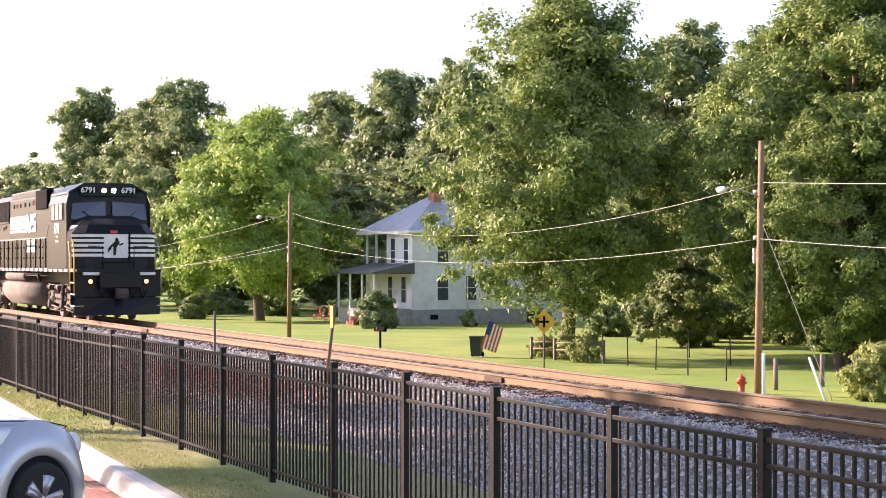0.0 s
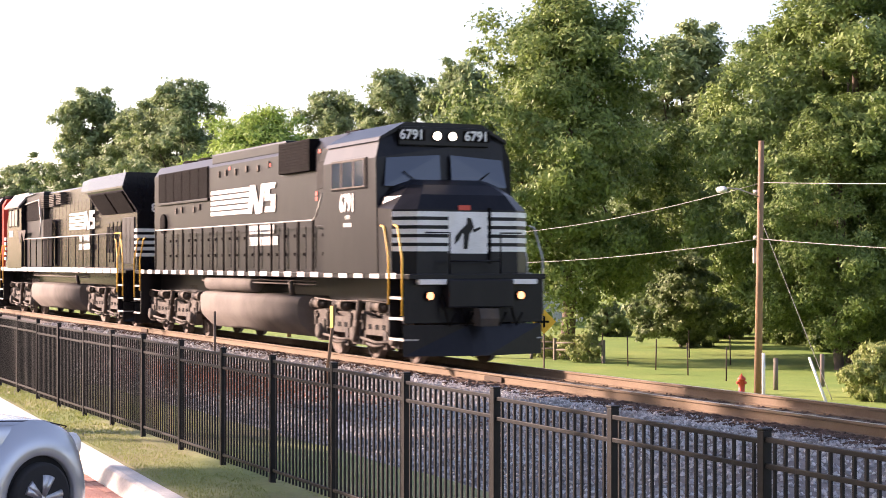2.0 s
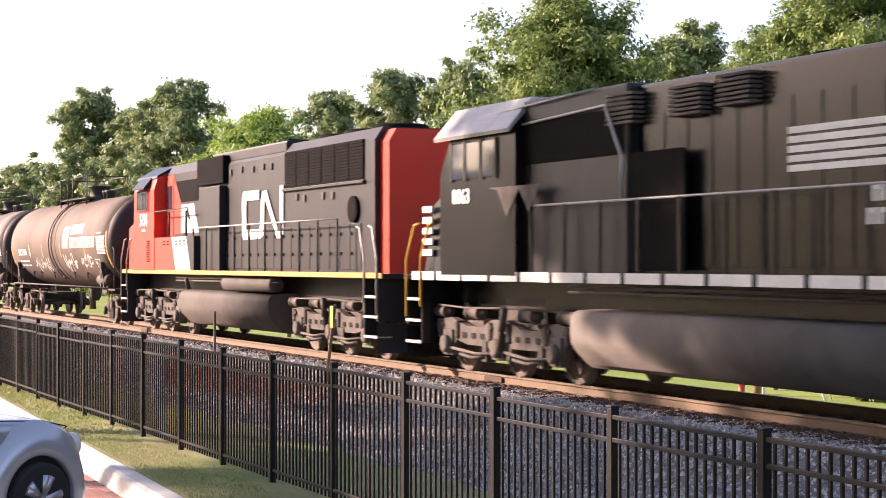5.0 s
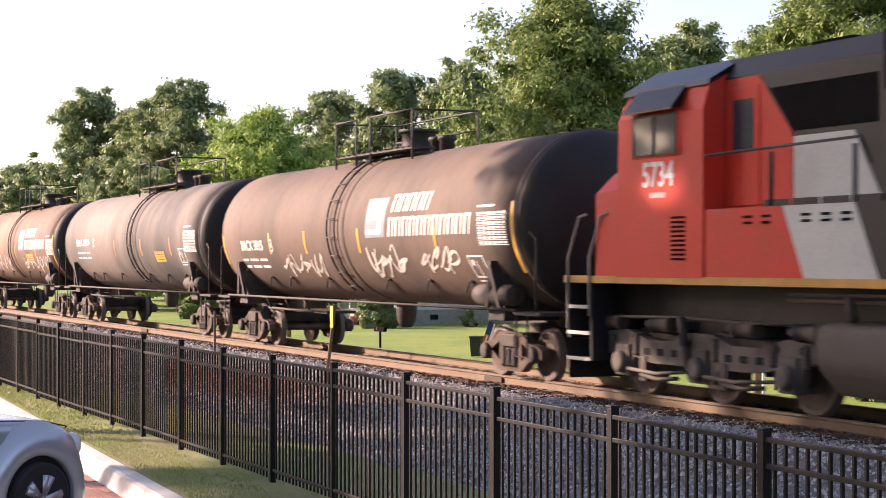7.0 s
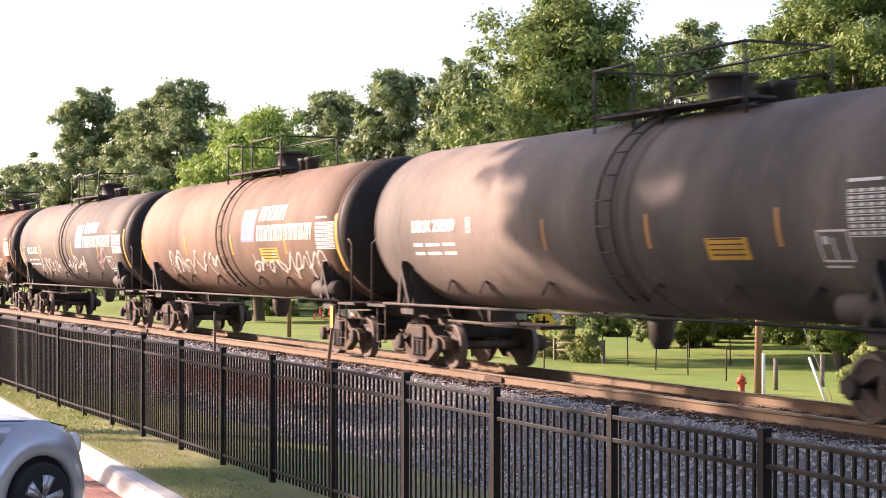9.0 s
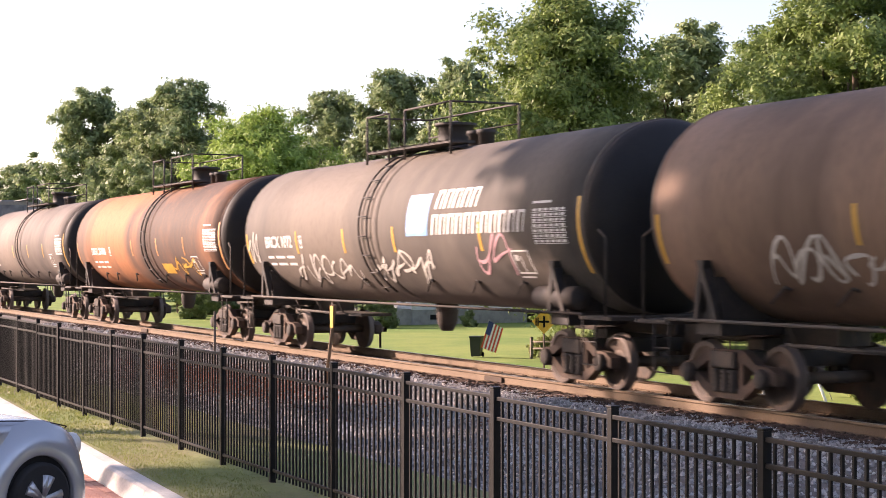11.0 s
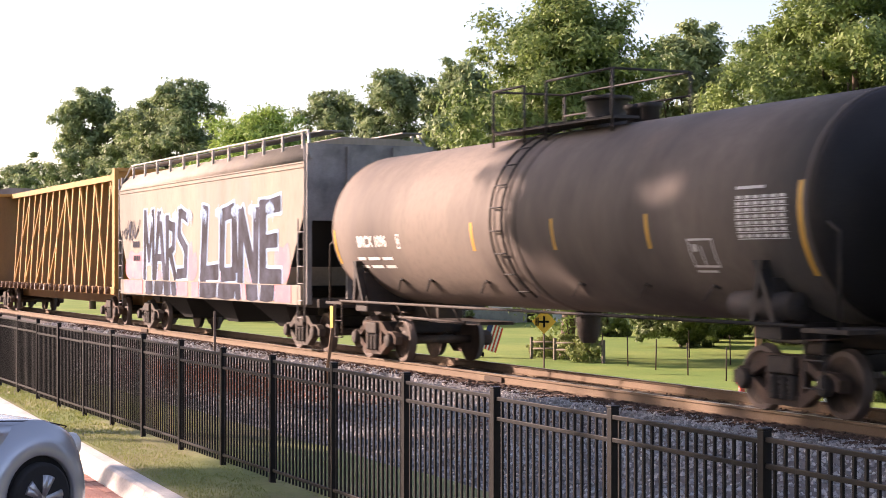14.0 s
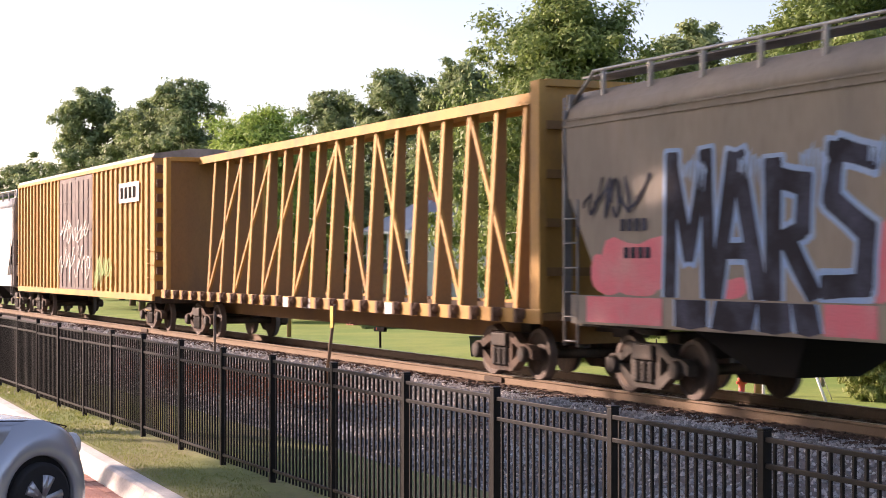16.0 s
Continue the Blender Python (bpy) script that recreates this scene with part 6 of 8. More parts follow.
    for seed, a, b, c, e, m, n in scrawls:
        scrawl(car, seed, a, b, c, e + 0.16, tank_y, m, w=0.05, strokes=max(2, int(n * 0.6)))
    if extra:
        extra(car)
    keep(car, s_mid)
    return car


def mid(a, b):
    return (a + b) / 2, a - b


def yellow_plate(x0, x1, z0, z1):
    def put(car):
        bm = B()
        tank_patch(bm, x0, x1, z0, z1)
        p = part("warning_plate", bm, M_AMBER, car)
        bm = B()
        for j in range(4):
            tank_patch(bm, x0 + 0.1, x1 - 0.1, z0 + 0.06 + j * 0.07, z0 + 0.08 + j * 0.07, 0, 0.012)
        part("plate_lines", bm, M_STEEL_D, car)
    return put


def rust_marks(car):
    bm = B()
    tank_patch(bm, 2.0, 3.0, 1.62, 1.90)
    part("warning_plate", bm, M_AMBER, car)


tank_car("dusty brown tank car with pale emblem and white scrawls", *mid(-124.1, -142.4), M_TANK_BROWN, -0.35, "BRCX 3015", -5.85, 2.32, 0.32, (-4.55, -2.14, 1.04, 4.82), emblem=(M_EMBLEM_GREY, M_LETTER), square=(6.0, 1.85),
         scrawls=((1, -3.9, -1.4, 1.6, 1.95, M_CHALK, 10), (2, 1.3, 3.2, 1.6, 2.1, M_CHALK, 9), (3, 4.0, 5.6, 1.68, 2.05, M_CHALK, 8)))
tank_car("grey tank car with dark stains and a yellow plate", *mid(-142.4, -160.8), M_TANK_GREY, 0.95, "DBUX 250509", -5.4, 2.58, 0.3, (-1.13, 2.06, 5.23), M_RUSTMARK, square=(6.0, 2.12), end_band=False, extra=yellow_plate(3.5, 4.5, 1.95, 2.25))
tank_car("rusty brown tank car with white emblem and scrawls", *mid(-160.8, -178.9), M_TANK_RUST, -0.2, "", stripes=(-3.5, 0.6, 4.6), emblem=(M_EMBLEM_VIOLET, M_LETTER), square=None,
         scrawls=((5, -5.4, -0.8, 1.6, 2.1, M_CHALK, 15), (6, 2.0, 7.0, 1.55, 2.05, M_CHALK, 16)), extra=yellow_plate(2.75, 4.0, 1.95, 2.27))
tank_car("dark grey tank car with blue emblem and chalk scrawls", *mid(-178.9, -197.6), M_TANK_DARK, -0.6, "BRCX 1072", -5.95, 2.38, 0.36, (-4.74, -1.87, 0.80, 4.64), emblem=(M_EMBLEM_BLUE, M_LETTER), square=(5.7, 1.93),
         scrawls=((8, -8.1, -7.5, 1.9, 2.5, M_CHALK, 2), (9, -5.2, -1.5, 1.42, 1.95, M_CHALK, 13), (10, -0.5, 2.3, 1.5, 2.0, M_CHALK, 11), (11, 4.4, 5.7, 1.7, 2.3, M_PINKCHALK, 4)))
tank_car("orange rusted tank car with dark streaks", *mid(-197.6, -216.05), M_TANK_ORANGE, 0.75, "DBUX 250588", -5.15, 2.28, 0.3, (-0.87, 1.98, 4.73), M_RUSTMARK, square=(5.2, 1.9), extra=rust_marks,
         scrawls=((13, 3.0, 5.4, 1.6, 1.95, M_AMBER, 8),))
tank_car("grey tank car with broad darker patches", *mid(-216.05, -234.5), M_TANK_PATCHY, -0.35, "BRCX 1096", -6.1, 2.33, 0.3, (-1.44, 1.53, 4.4), square=(5.4, 2.05), end_band=True)


def side_y(z, lift=0.0):
    return -1.585 - lift


def hopper_car(label, s_mid, length, paint, sprayed):
    car = thing("hopper_car", label, "hopper car")
    L = length / 2
    out = [(-L + 0.75, 2.95), (-L + 1.85, 1.40), (L - 1.85, 1.40), (L - 0.75, 2.90), (L - 0.6, 4.12), (-L + 0.6, 4.12)]
    bm = B()
    prof(bm, out, "y", -1.575, 1.575)
    part("body", bm, paint, car)
    bm = B()
    prof(bm, [(-1.575, 4.10), (-1.50, 4.34), (-1.22, 4.60), (-0.7, 4.70), (0.7, 4.70), (1.22, 4.60), (1.50, 4.34), (1.575, 4.10)], "x", -L + 0.6, L - 0.6, True)
    part("roof", bm, paint, car)
    bm = B()
    for z in (4.12, 4.02):
        for s in (-1, 1):
            box(bm, -L + 0.6, L - 0.6, *sorted((s * 1.575, s * 1.60)), z, z + 0.03)
    part("side_bead", bm, paint, car)
    for s in (-1, 1):
        bm = B()
        box(bm, -L + 0.85, L - 0.85, *sorted((s * 1.42, s * 1.59)), 0.98, 1.42, 0.015)
        part("side_sill", bm, paint, car)
        xe = s * (L - 0.62)
        bm = B()
        for y in (-1.5, -0.55, 0.55, 1.5):
            box(bm, *sorted((xe, xe + s * 0.1)), y - 0.06, y + 0.06, 1.0, 4.3 if abs(y) > 1 else 4.5, 0.01)
        box(bm, *sorted((xe - s * 0.02, xe + s * 0.08)), -1.5, 1.5, 2.85, 2.95)
        part("end_post", bm, M_HOPPERGREY, car)
        bm = B()
        box(bm, *sorted((xe - s * 0.05, xe + s * 0.03)), -1.52, 1.52, 2.9, 4.55)
        part("end_sheet", bm, M_HOPPERGREY, car)
        # sloping sheet, blackened to stand for the shade below the overhang
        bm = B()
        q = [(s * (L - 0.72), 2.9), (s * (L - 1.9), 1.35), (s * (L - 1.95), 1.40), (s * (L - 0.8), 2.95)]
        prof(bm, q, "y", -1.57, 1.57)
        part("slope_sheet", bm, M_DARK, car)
        bm = B()
        box(bm, *sorted((s * (L - 0.45), s * (L - 2.6))), -1.3, 1.3, 0.92, 1.12, 0.02)
        part("end_sill", bm, M_STEEL_D, car)
        for side in (-1, 1):
            for dx in (0.0, 0.42):
                bm = B()
                pipe(bm, [(xe - s * dx, side * 1.58, 0.62), (xe - s * dx, side * 1.58, 2.9 if dx else 4.5)], 0.02)
                part("ladder_stile", bm, M_HOPPERGREY, car)
            bm = B()
            for z in np.arange(0.7, 2.9, 0.38):
                pipe(bm, [(xe, side * 1.58, z), (xe - s * 0.42, side * 1.58, z)], 0.014)
            part("ladder_rung", bm, M_HOPPERGREY, car)
        freight_truck(car, s * (L - 2.2), M_STEEL_L)
        coupler(car, s * L, s)
    # discharge bays, with the shade under the car put into their black
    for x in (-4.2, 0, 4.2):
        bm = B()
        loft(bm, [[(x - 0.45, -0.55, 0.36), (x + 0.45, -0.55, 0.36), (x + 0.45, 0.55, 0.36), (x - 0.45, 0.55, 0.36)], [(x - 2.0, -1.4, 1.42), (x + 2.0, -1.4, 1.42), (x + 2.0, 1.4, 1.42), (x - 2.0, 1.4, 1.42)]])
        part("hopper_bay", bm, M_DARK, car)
    # running boards and rails on the roof
    for s in (-1, 1):
        bm = B()
        y = s * 0.95
        box(bm, -L + 0.5, L - 0.5, y - 0.25, y + 0.25, 4.82, 4.85)
        part("running_board", bm, M_HOPPERGREY, car)
        bm = B()
        pipe(bm, [(-L + 0.45, s * 1.5, 4.2), (-L + 1.1, s * 1.32, 4.88), (L - 1.1, s * 1.32, 4.88), (L - 0.45, s * 1.5, 4.2)], 0.03)
        part("roof_rail", bm, M_SILVER, car)
        for x in np.linspace(-L + 1.4, L - 1.4, 12):
            bm = B()
            box(bm, x - 0.03, x + 0.03, *sorted((s * 1.30, s * 1.36)), 4.48, 4.88)
            part("rail_post", bm, M_SILVER, car)
    for k in range(7):
        bm = B()
        x = -6.3 + k * 2.1
        box(bm, x - 0.9, x + 0.9, -0.3, 0.3, 4.70, 4.80, 0.02)
        part("hatch_cover", bm, M_HOPPERGREY, car)
    if sprayed:
        spray(car)
    keep(car, s_mid)


def blob(bm, pts, lift):
    bm.faces.new([bm.verts.new((x, -1.575 - lift, z)) for x, z in pts])


def spray(car):
    """Broad spray-painted shapes: dark slanted bodies with pale blue edges, pink fill at the foot."""
    for x0, x1, zt in ((-7.2, -5.2, 2.5), (-6.3, -5.6, 1.75), (-0.9, 0.1, 2.4), (1.4, 2.2, 2.0), (4.1, 4.8, 1.9), (6.3, 7.4, 2.6), (-2.0, -1.2, 1.7), (-7.5, -6.4, 2.2), (-1.2, -0.3, 2.75), (5.6, 6.6, 1.9), (-4.2, -3.4, 1.8)):
        pts = [(x0 + (x1 - x0) * (0.5 + 0.5 * math.cos(a)), 1.43 + (zt - 1.43) * (0.5 + 0.5 * math.sin(a)) * (0.85 + 0.15 * math.sin(3 * a))) for a in np.linspace(0, 2 * math.pi, 18)[:-1]]
        bm = B()
        blob(bm, pts, 0.005 + 0.0003 * x0 % 0.002)
        part("pink_fill", bm, M_SPRAY_PINK, car, "pink spray paint")
    # bulging letters: each is a set of thick tapering strokes in a box one wide and one high
    glyphs = {
        "M": [((0.10, 0), (0.16, 1), 0.27), ((0.16, 0.95), (0.5, 0.28), 0.24), ((0.5, 0.28), (0.84, 0.95), 0.24), ((0.84, 1), (0.92, 0), 0.27)],
        "A": [((0.08, 0), (0.44, 1), 0.30), ((0.5, 1), (0.92, 0), 0.32), ((0.25, 0.33), (0.75, 0.33), 0.2)],
        "R": [((0.2, 0), (0.2, 1), 0.32), ((0.2, 0.9), (0.74, 0.82), 0.26), ((0.74, 0.88), (0.70, 0.5), 0.28), ((0.7, 0.5), (0.3, 0.42), 0.22), ((0.42, 0.46), (0.9, 0), 0.3)],
        "S": [((0.88, 0.86), (0.36, 0.94), 0.24), ((0.3, 0.96), (0.22, 0.62), 0.30), ((0.2, 0.64), (0.78, 0.42), 0.28), ((0.78, 0.46), (0.72, 0.1), 0.30), ((0.78, 0.1), (0.1, 0.08), 0.26)],
        "L": [((0.3, 1), (0.16, 0), 0.36), ((0.1, 0.1), (0.95, 0.12), 0.26)],
        "O": [((0.2, 0.16), (0.24, 0.88), 0.30), ((0.2, 0.86), (0.78, 0.92), 0.24), ((0.8, 0.92), (0.84, 0.14), 0.30), ((0.86, 0.1), (0.18, 0.08), 0.24)],
        "N": [((0.14, 0), (0.2, 1), 0.30), ((0.18, 0.98), (0.82, 0.04), 0.32), ((0.84, 0), (0.88, 1), 0.28)],
        "E": [((0.22, 0), (0.22, 1), 0.34), ((0.2, 0.92), (0.95, 0.96), 0.24), ((0.2, 0.5), (0.82, 0.52), 0.22), ((0.2, 0.08), (0.98, 0.06), 0.26)]}
    for word, x0, x1 in (("MARS", -5.35, -0.7), ("LONE", 0.4, 6.75)):
        w = (x1 - x0) / len(word)
        for k, ch in enumerate(word):
            dark, blue = B(), B()
            zt, lo = 3.30 + 0.12 * math.sin(k * 2.1 + x0), 1.46
            for n_, ((ax, az), (bx, bz), th) in enumerate(glyphs[ch]):
                p = Vector((x0 + (k + ax * 1.06 - 0.03) * w, lo + az * (zt - lo)))
                q = Vector((x0 + (k + bx * 1.06 - 0.03) * w, lo + bz * (zt - lo)))
                d = (q - p).normalized()
                for bm, g, lift in ((blue, 0.085, 0.008 + 0.0004 * n_), (dark, 0.0, 0.013 + 0.0004 * n_)):
                    n = Vector((-d.y, d.x)) * (th * w * 0.5 + g)
                    a, b = p - d * (0.06 + g * 0.7), q + d * (0.06 + g * 0.7)
                    m, e = (a + b) / 2, d * 0.05
                    ring = [a + n * 0.8, a + n * 0.95 + e, m + n * 0.9, b + n - e, b + n * 0.85, b - n * 0.85, b - n - e, m - n * 0.9, a - n * 0.95 + e, a - n * 0.8]
                    blob(bm, [(v.x, min(max(v.y, 1.43), 3.55)) for v in reversed(ring)], lift)
            part("dark_letter", dark, M_SPRAY_DARK, car)
            part("blue_outline", blue, M_SPRAY_BLUE, car, "pale blue spray-paint outline")
    # lower edge of the letters runs on over the sill
    for q, (x, w) in enumerate(((-5.1, 0.8), (-4.2, 0.95), (-3.1, 0.7), (-2.3, 0.5), (0.35, 1.5), (1.95, 1.4), (3.45, 0.45), (4.3, 0.9), (5.3, 1.0))):
        ln = 0.12 * math.sin(q * 1.7)
        for nm, m, g, lift in (("blue_outline", M_SPRAY_BLUE, 0.05, 0.026), ("sill_spray", M_SPRAY_DARK, 0.0, 0.030)):
            bm = B()
            blob(bm, [(x - g, 1.03), (x + w * 0.5, 1.0 + g), (x + w + g, 1.05), (x + w + g + ln, 1.405), (x - g + ln, 1.405)], lift)
            part(nm, bm, m, car)
    for x0, x1 in ((-7.6, -5.45), (-1.75, -0.75), (-0.4, 0.25), (3.92, 4.28), (6.4, 7.5)):
        bm = B()
        box(bm, x0, x1, -1.602, -1.592, 1.02, 1.41)
        part("pink_fill", bm, M_SPRAY_PINK, car)
    for k in range(9):
        bm = B()
        x = -4.9 + k * 1.33
        for j in range(6):
            blob(bm, [(x + 0.10 * j, 3.1 - 0.05 * j), (x + 0.10 * j + 0.05, 3.1), (x + 0.1 * j + 0.09, 3.42 - 0.09 * abs(j - 2)), (x + 0.1 * j, 3.3)], 0.018)
        part("blue_highlight", bm, M_SPRAY_BLUE, car)
    scrawl(car, 21, -7.6, -5.9, 2.55, 3.2, side_y, M_SPRAY_DARK, 0.06, 5)
    bm = B()
    for k in range(4):
        bm = B()
        blob(bm, [(-6.6 + k * 0.2, 2.38), (-6.47 + k * 0.2, 2.38), (-6.47 + k * 0.2, 2.56), (-6.6 + k * 0.2, 2.56)], 0.02)
        part("small_mark", bm, M_SPRAY_DARK, car)
        bm = B()
        blob(bm, [(-6.5 + k * 0.2, 1.98), (-6.37 + k * 0.2, 1.98), (-6.37 + k * 0.2, 2.14), (-6.5 + k * 0.2, 2.14)], 0.02)
        part("small_mark", bm, M_SPRAY_DARK, car)


hopper_car("pale grey hopper car covered in dark and blue graffiti", *mid(-234.5, -252.4), M_HOPPER, True)


def centre_beam():
    s_mid, length = mid(-252.4, -276.1)
    car = thing("centre_beam_flat_car", "yellow lumber flat car with an open centre truss", "flat car")
    L = length / 2
    Y = M_CARYELLOW
    bm = B()
    box(bm, -L + 0.35, L - 0.35, -1.45, 1.45, 0.98, 1.10, 0.01)
    box(bm, -L + 1.0, L - 1.0, -0.4, 0.4, 0.55, 1.0, 0.03)
    part("floor", bm, M_YELLOWBROWN, car)
    for s in (-1, 1):
        bm = B()
        box(bm, -L + 0.35, L - 0.35, *sorted((s * 1.45, s * 1.5)), 0.92, 1.16, 0.01)
        part("side_sill", bm, Y, car)
        for x in np.arange(-L + 1.2, L - 0.6, 0.86):
            bm = B()
            lathe(bm, [(-0.13, 0.04), (-0.1, 0.09), (0.1, 0.09), (0.13, 0.04)], n=10, axis="x")
            box(bm, -0.05, 0.05, -0.11, 0.08, -0.15, 0.08)
            part("winch", bm, M_BOXEND, car, at=Matrix.Translation((x, s * 1.52, 1.08)))
        # bulkhead
        bm = B()
        xb = s * (L - 0.6)
        box(bm, xb - 0.06, xb + 0.06, -1.42, 1.42, 1.1, 4.88, 0.01)
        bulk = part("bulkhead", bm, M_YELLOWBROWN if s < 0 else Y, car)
        bm = B()
        box(bm, xb - 0.16, xb + 0.16, -1.33, 1.33, 4.80, 4.92, 0.01)
        part("bulkhead_cap", bm, Y, car)
        for y in (-1.40, 1.40):
            bm = B()
            box(bm, xb - 0.16, xb + 0.16, y - 0.07, y + 0.07, 1.0, 4.90, 0.01)
            part("bulkhead_post", bm, Y, car)
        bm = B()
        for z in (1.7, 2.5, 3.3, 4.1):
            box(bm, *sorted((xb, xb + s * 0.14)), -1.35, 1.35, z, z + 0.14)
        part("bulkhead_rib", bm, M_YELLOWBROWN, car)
        freight_truck(car, s * (L - 2.6))
        coupler(car, s * L, s)
    bm = B()
    prof(bm, [(-0.5, 4.72), (-0.5, 4.92), (0.5, 4.92), (0.5, 4.72), (0.42, 4.72), (0.42, 4.80), (-0.42, 4.80), (-0.42, 4.72)], "x", -L + 0.7, L - 0.7)
    part("top_chord", bm, Y, car)
    xs = np.arange(-9.8, 10.3, 1.17)
    for k, x in enumerate(xs):
        bm = B()
        loft(bm, [[(x - 0.02, -0.62, 1.1), (x + 0.02, -0.62, 1.1), (x + 0.02, -0.26, 1.1), (x - 0.02, -0.26, 1.1)], [(x - 0.02, -0.40, 4.8), (x + 0.02, -0.40, 4.8), (x + 0.02, -0.22, 4.8), (x - 0.02, -0.22, 4.8)]])
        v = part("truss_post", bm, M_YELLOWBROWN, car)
        bm = B()
        loft(bm, [[(x - 0.07, -0.645, 1.1), (x + 0.07, -0.645, 1.1), (x + 0.07, -0.61, 1.1), (x - 0.07, -0.61, 1.1)], [(x - 0.07, -0.425, 4.8), (x + 0.07, -0.425, 4.8), (x + 0.07, -0.39, 4.8), (x - 0.07, -0.39, 4.8)]])
        part("post_flange", bm, Y, v)
    n = len(xs)
    for k in range(n - 2):
        if k % 2 == 0 or k == n // 2 - 1:
            right = k >= n // 2 - 1
            (p, pz), (q, qz) = ((xs[k], 4.7), (xs[k + 2], 1.15)) if right else ((xs[k], 1.15), (xs[k + 2], 4.7))
            bm = B()
            y0, y1 = -0.60 + 0.06 * (pz - 1.1), -0.60 + 0.06 * (qz - 1.1)
            loft(bm, [[(p - 0.055, y0 - 0.03, pz), (p + 0.055, y0 - 0.03, pz), (p + 0.055, y0 + 0.03, pz), (p - 0.055, y0 + 0.03, pz)], [(q - 0.055, y1 - 0.03, qz), (q + 0.055, y1 - 0.03, qz), (q + 0.055, y1 + 0.03, qz), (q - 0.055, y1 + 0.03, qz)]])
            part("truss_diagonal", bm, Y, car)
    for x in (-1.0, 0.4, 5.0):
        bm = B()
        box(bm, x, x + 0.35, -1.515, -1.5, 0.92, 1.14)
        part("data_plate", bm, M_LETTER, car)
    keep(car, s_mid)


centre_beam()


def box_car():
    s_mid, length = mid(-276.1, -297.2)
    car = thing("box_car", "yellow steel box car with dark sprayed double doors", "box car")
    L = length / 2
    bm = B()
    box(bm, -L + 0.4, L - 0.4, -1.5, 1.5, 0.95, 5.0, 0.02)
    part("body", bm, M_BOXYELLOW, car)
    bm = B()
    prof(bm, [(-1.56, 4.95), (-1.5, 5.08), (-0.4, 5.24), (0.4, 5.24), (1.5, 5.08), (1.56, 4.95)], "x", -L + 0.36, L - 0.36)
    part("roof", bm, M_HOPPERGREY, car)
    for s in (-1, 1):
        bm = B()
        box(bm, -L + 0.4, L - 0.4, *sorted((s * 1.5, s * 1.58)), 4.86, 4.98, 0.01)
        box(bm, -L + 0.4, L - 0.4, *sorted((s * 1.48, s * 1.56)), 0.82, 1.02, 0.01)
        part("side_sill", bm, M_BOXYELLOW, car)
        for x in np.concatenate([np.arange(-L + 0.5, -2.6, 0.62), np.arange(2.75, L - 0.4, 0.62)]):
            bm = B()
            box(bm, x - 0.06, x + 0.06, *sorted((s * 1.5, s * 1.57)), 1.0, 4.88, 0.012)
            part("side_post", bm, M_BOXYELLOW, car)
        for a, b in ((-2.4, 0.1), (0.14, 2.6)):
            bm = B()
            box(bm, a, b, *sorted((s * 1.5, s * 1.56)), 1.02, 4.84, 0.01)
            d = part("door", bm, M_DOORDARK, car, "dark sprayed door")
            bm = B()
            for q in (a + 0.5, a + 1.2, a + 1.9):
                box(bm, q, q + 0.05, *sorted((s * 1.56, s * 1.59)), 1.1, 4.7)
            for z in (2.0, 3.0, 4.0):
                box(bm, a, b, *sorted((s * 1.555, s * 1.58)), z, z + 0.06)
            part("door_rib", bm, M_DOORDARK, d)
        xe = s * (L - 0.4)
        for z in np.arange(1.15, 4.9, 0.42):
            bm = B()
            box(bm, *sorted((xe, xe + s * 0.07)), -1.45, 1.45, z, z + 0.24, 0.03)
            part("end_corrugation", bm, M_BOXEND, car)
        freight_truck(car, s * (L - 2.3))
        coupler(car, s * L, s)
        bm = B()
        box(bm, *sorted((s * (L - 0.4), s * (L - 3.2))), -1.3, 1.3, 0.75, 0.95, 0.02)
        part("end_sill", bm, M_STEEL_D, car)
        bm = B()
        for z in (0.55, 1.5, 1.9, 2.3):
            pipe(bm, [(s * (L - 0.5), -1.6, z), (s * (L - 0.95), -1.6, z)], 0.016)
        part("grab_iron", bm, M_BOXYELLOW, car)
    bm = B()
    box(bm, 6.3, 8.7, -1.585, -1.575, 3.75, 4.35)
    sign = part("sign_board", bm, M_LETTER, car)
    bm = B()
    for k in range(4):
        box(bm, 6.5 + k * 0.5, 6.86 + k * 0.5, -1.592, -1.585, 3.87, 4.22)
    part("sign_blocks", bm, M_GRILLE, sign)
    for seed, a, b, c, e, m in ((31, -2.3, 2.5, 1.2, 2.6, M_CHALK), (32, -2.0, 2.2, 2.6, 3.4, M_CHALK), (33, 3.2, 5.4, 1.1, 2.2, M_SPRAY_GREEN)):
        scrawl(car, seed, a, b, c, e, lambda z, l: -1.595, m, 0.05, 8)
    keep(car, s_mid)


box_car()
hopper_car("white hopper car at the end of the view", -297.2 - 9.0, 18.0, M_LETTER, False)
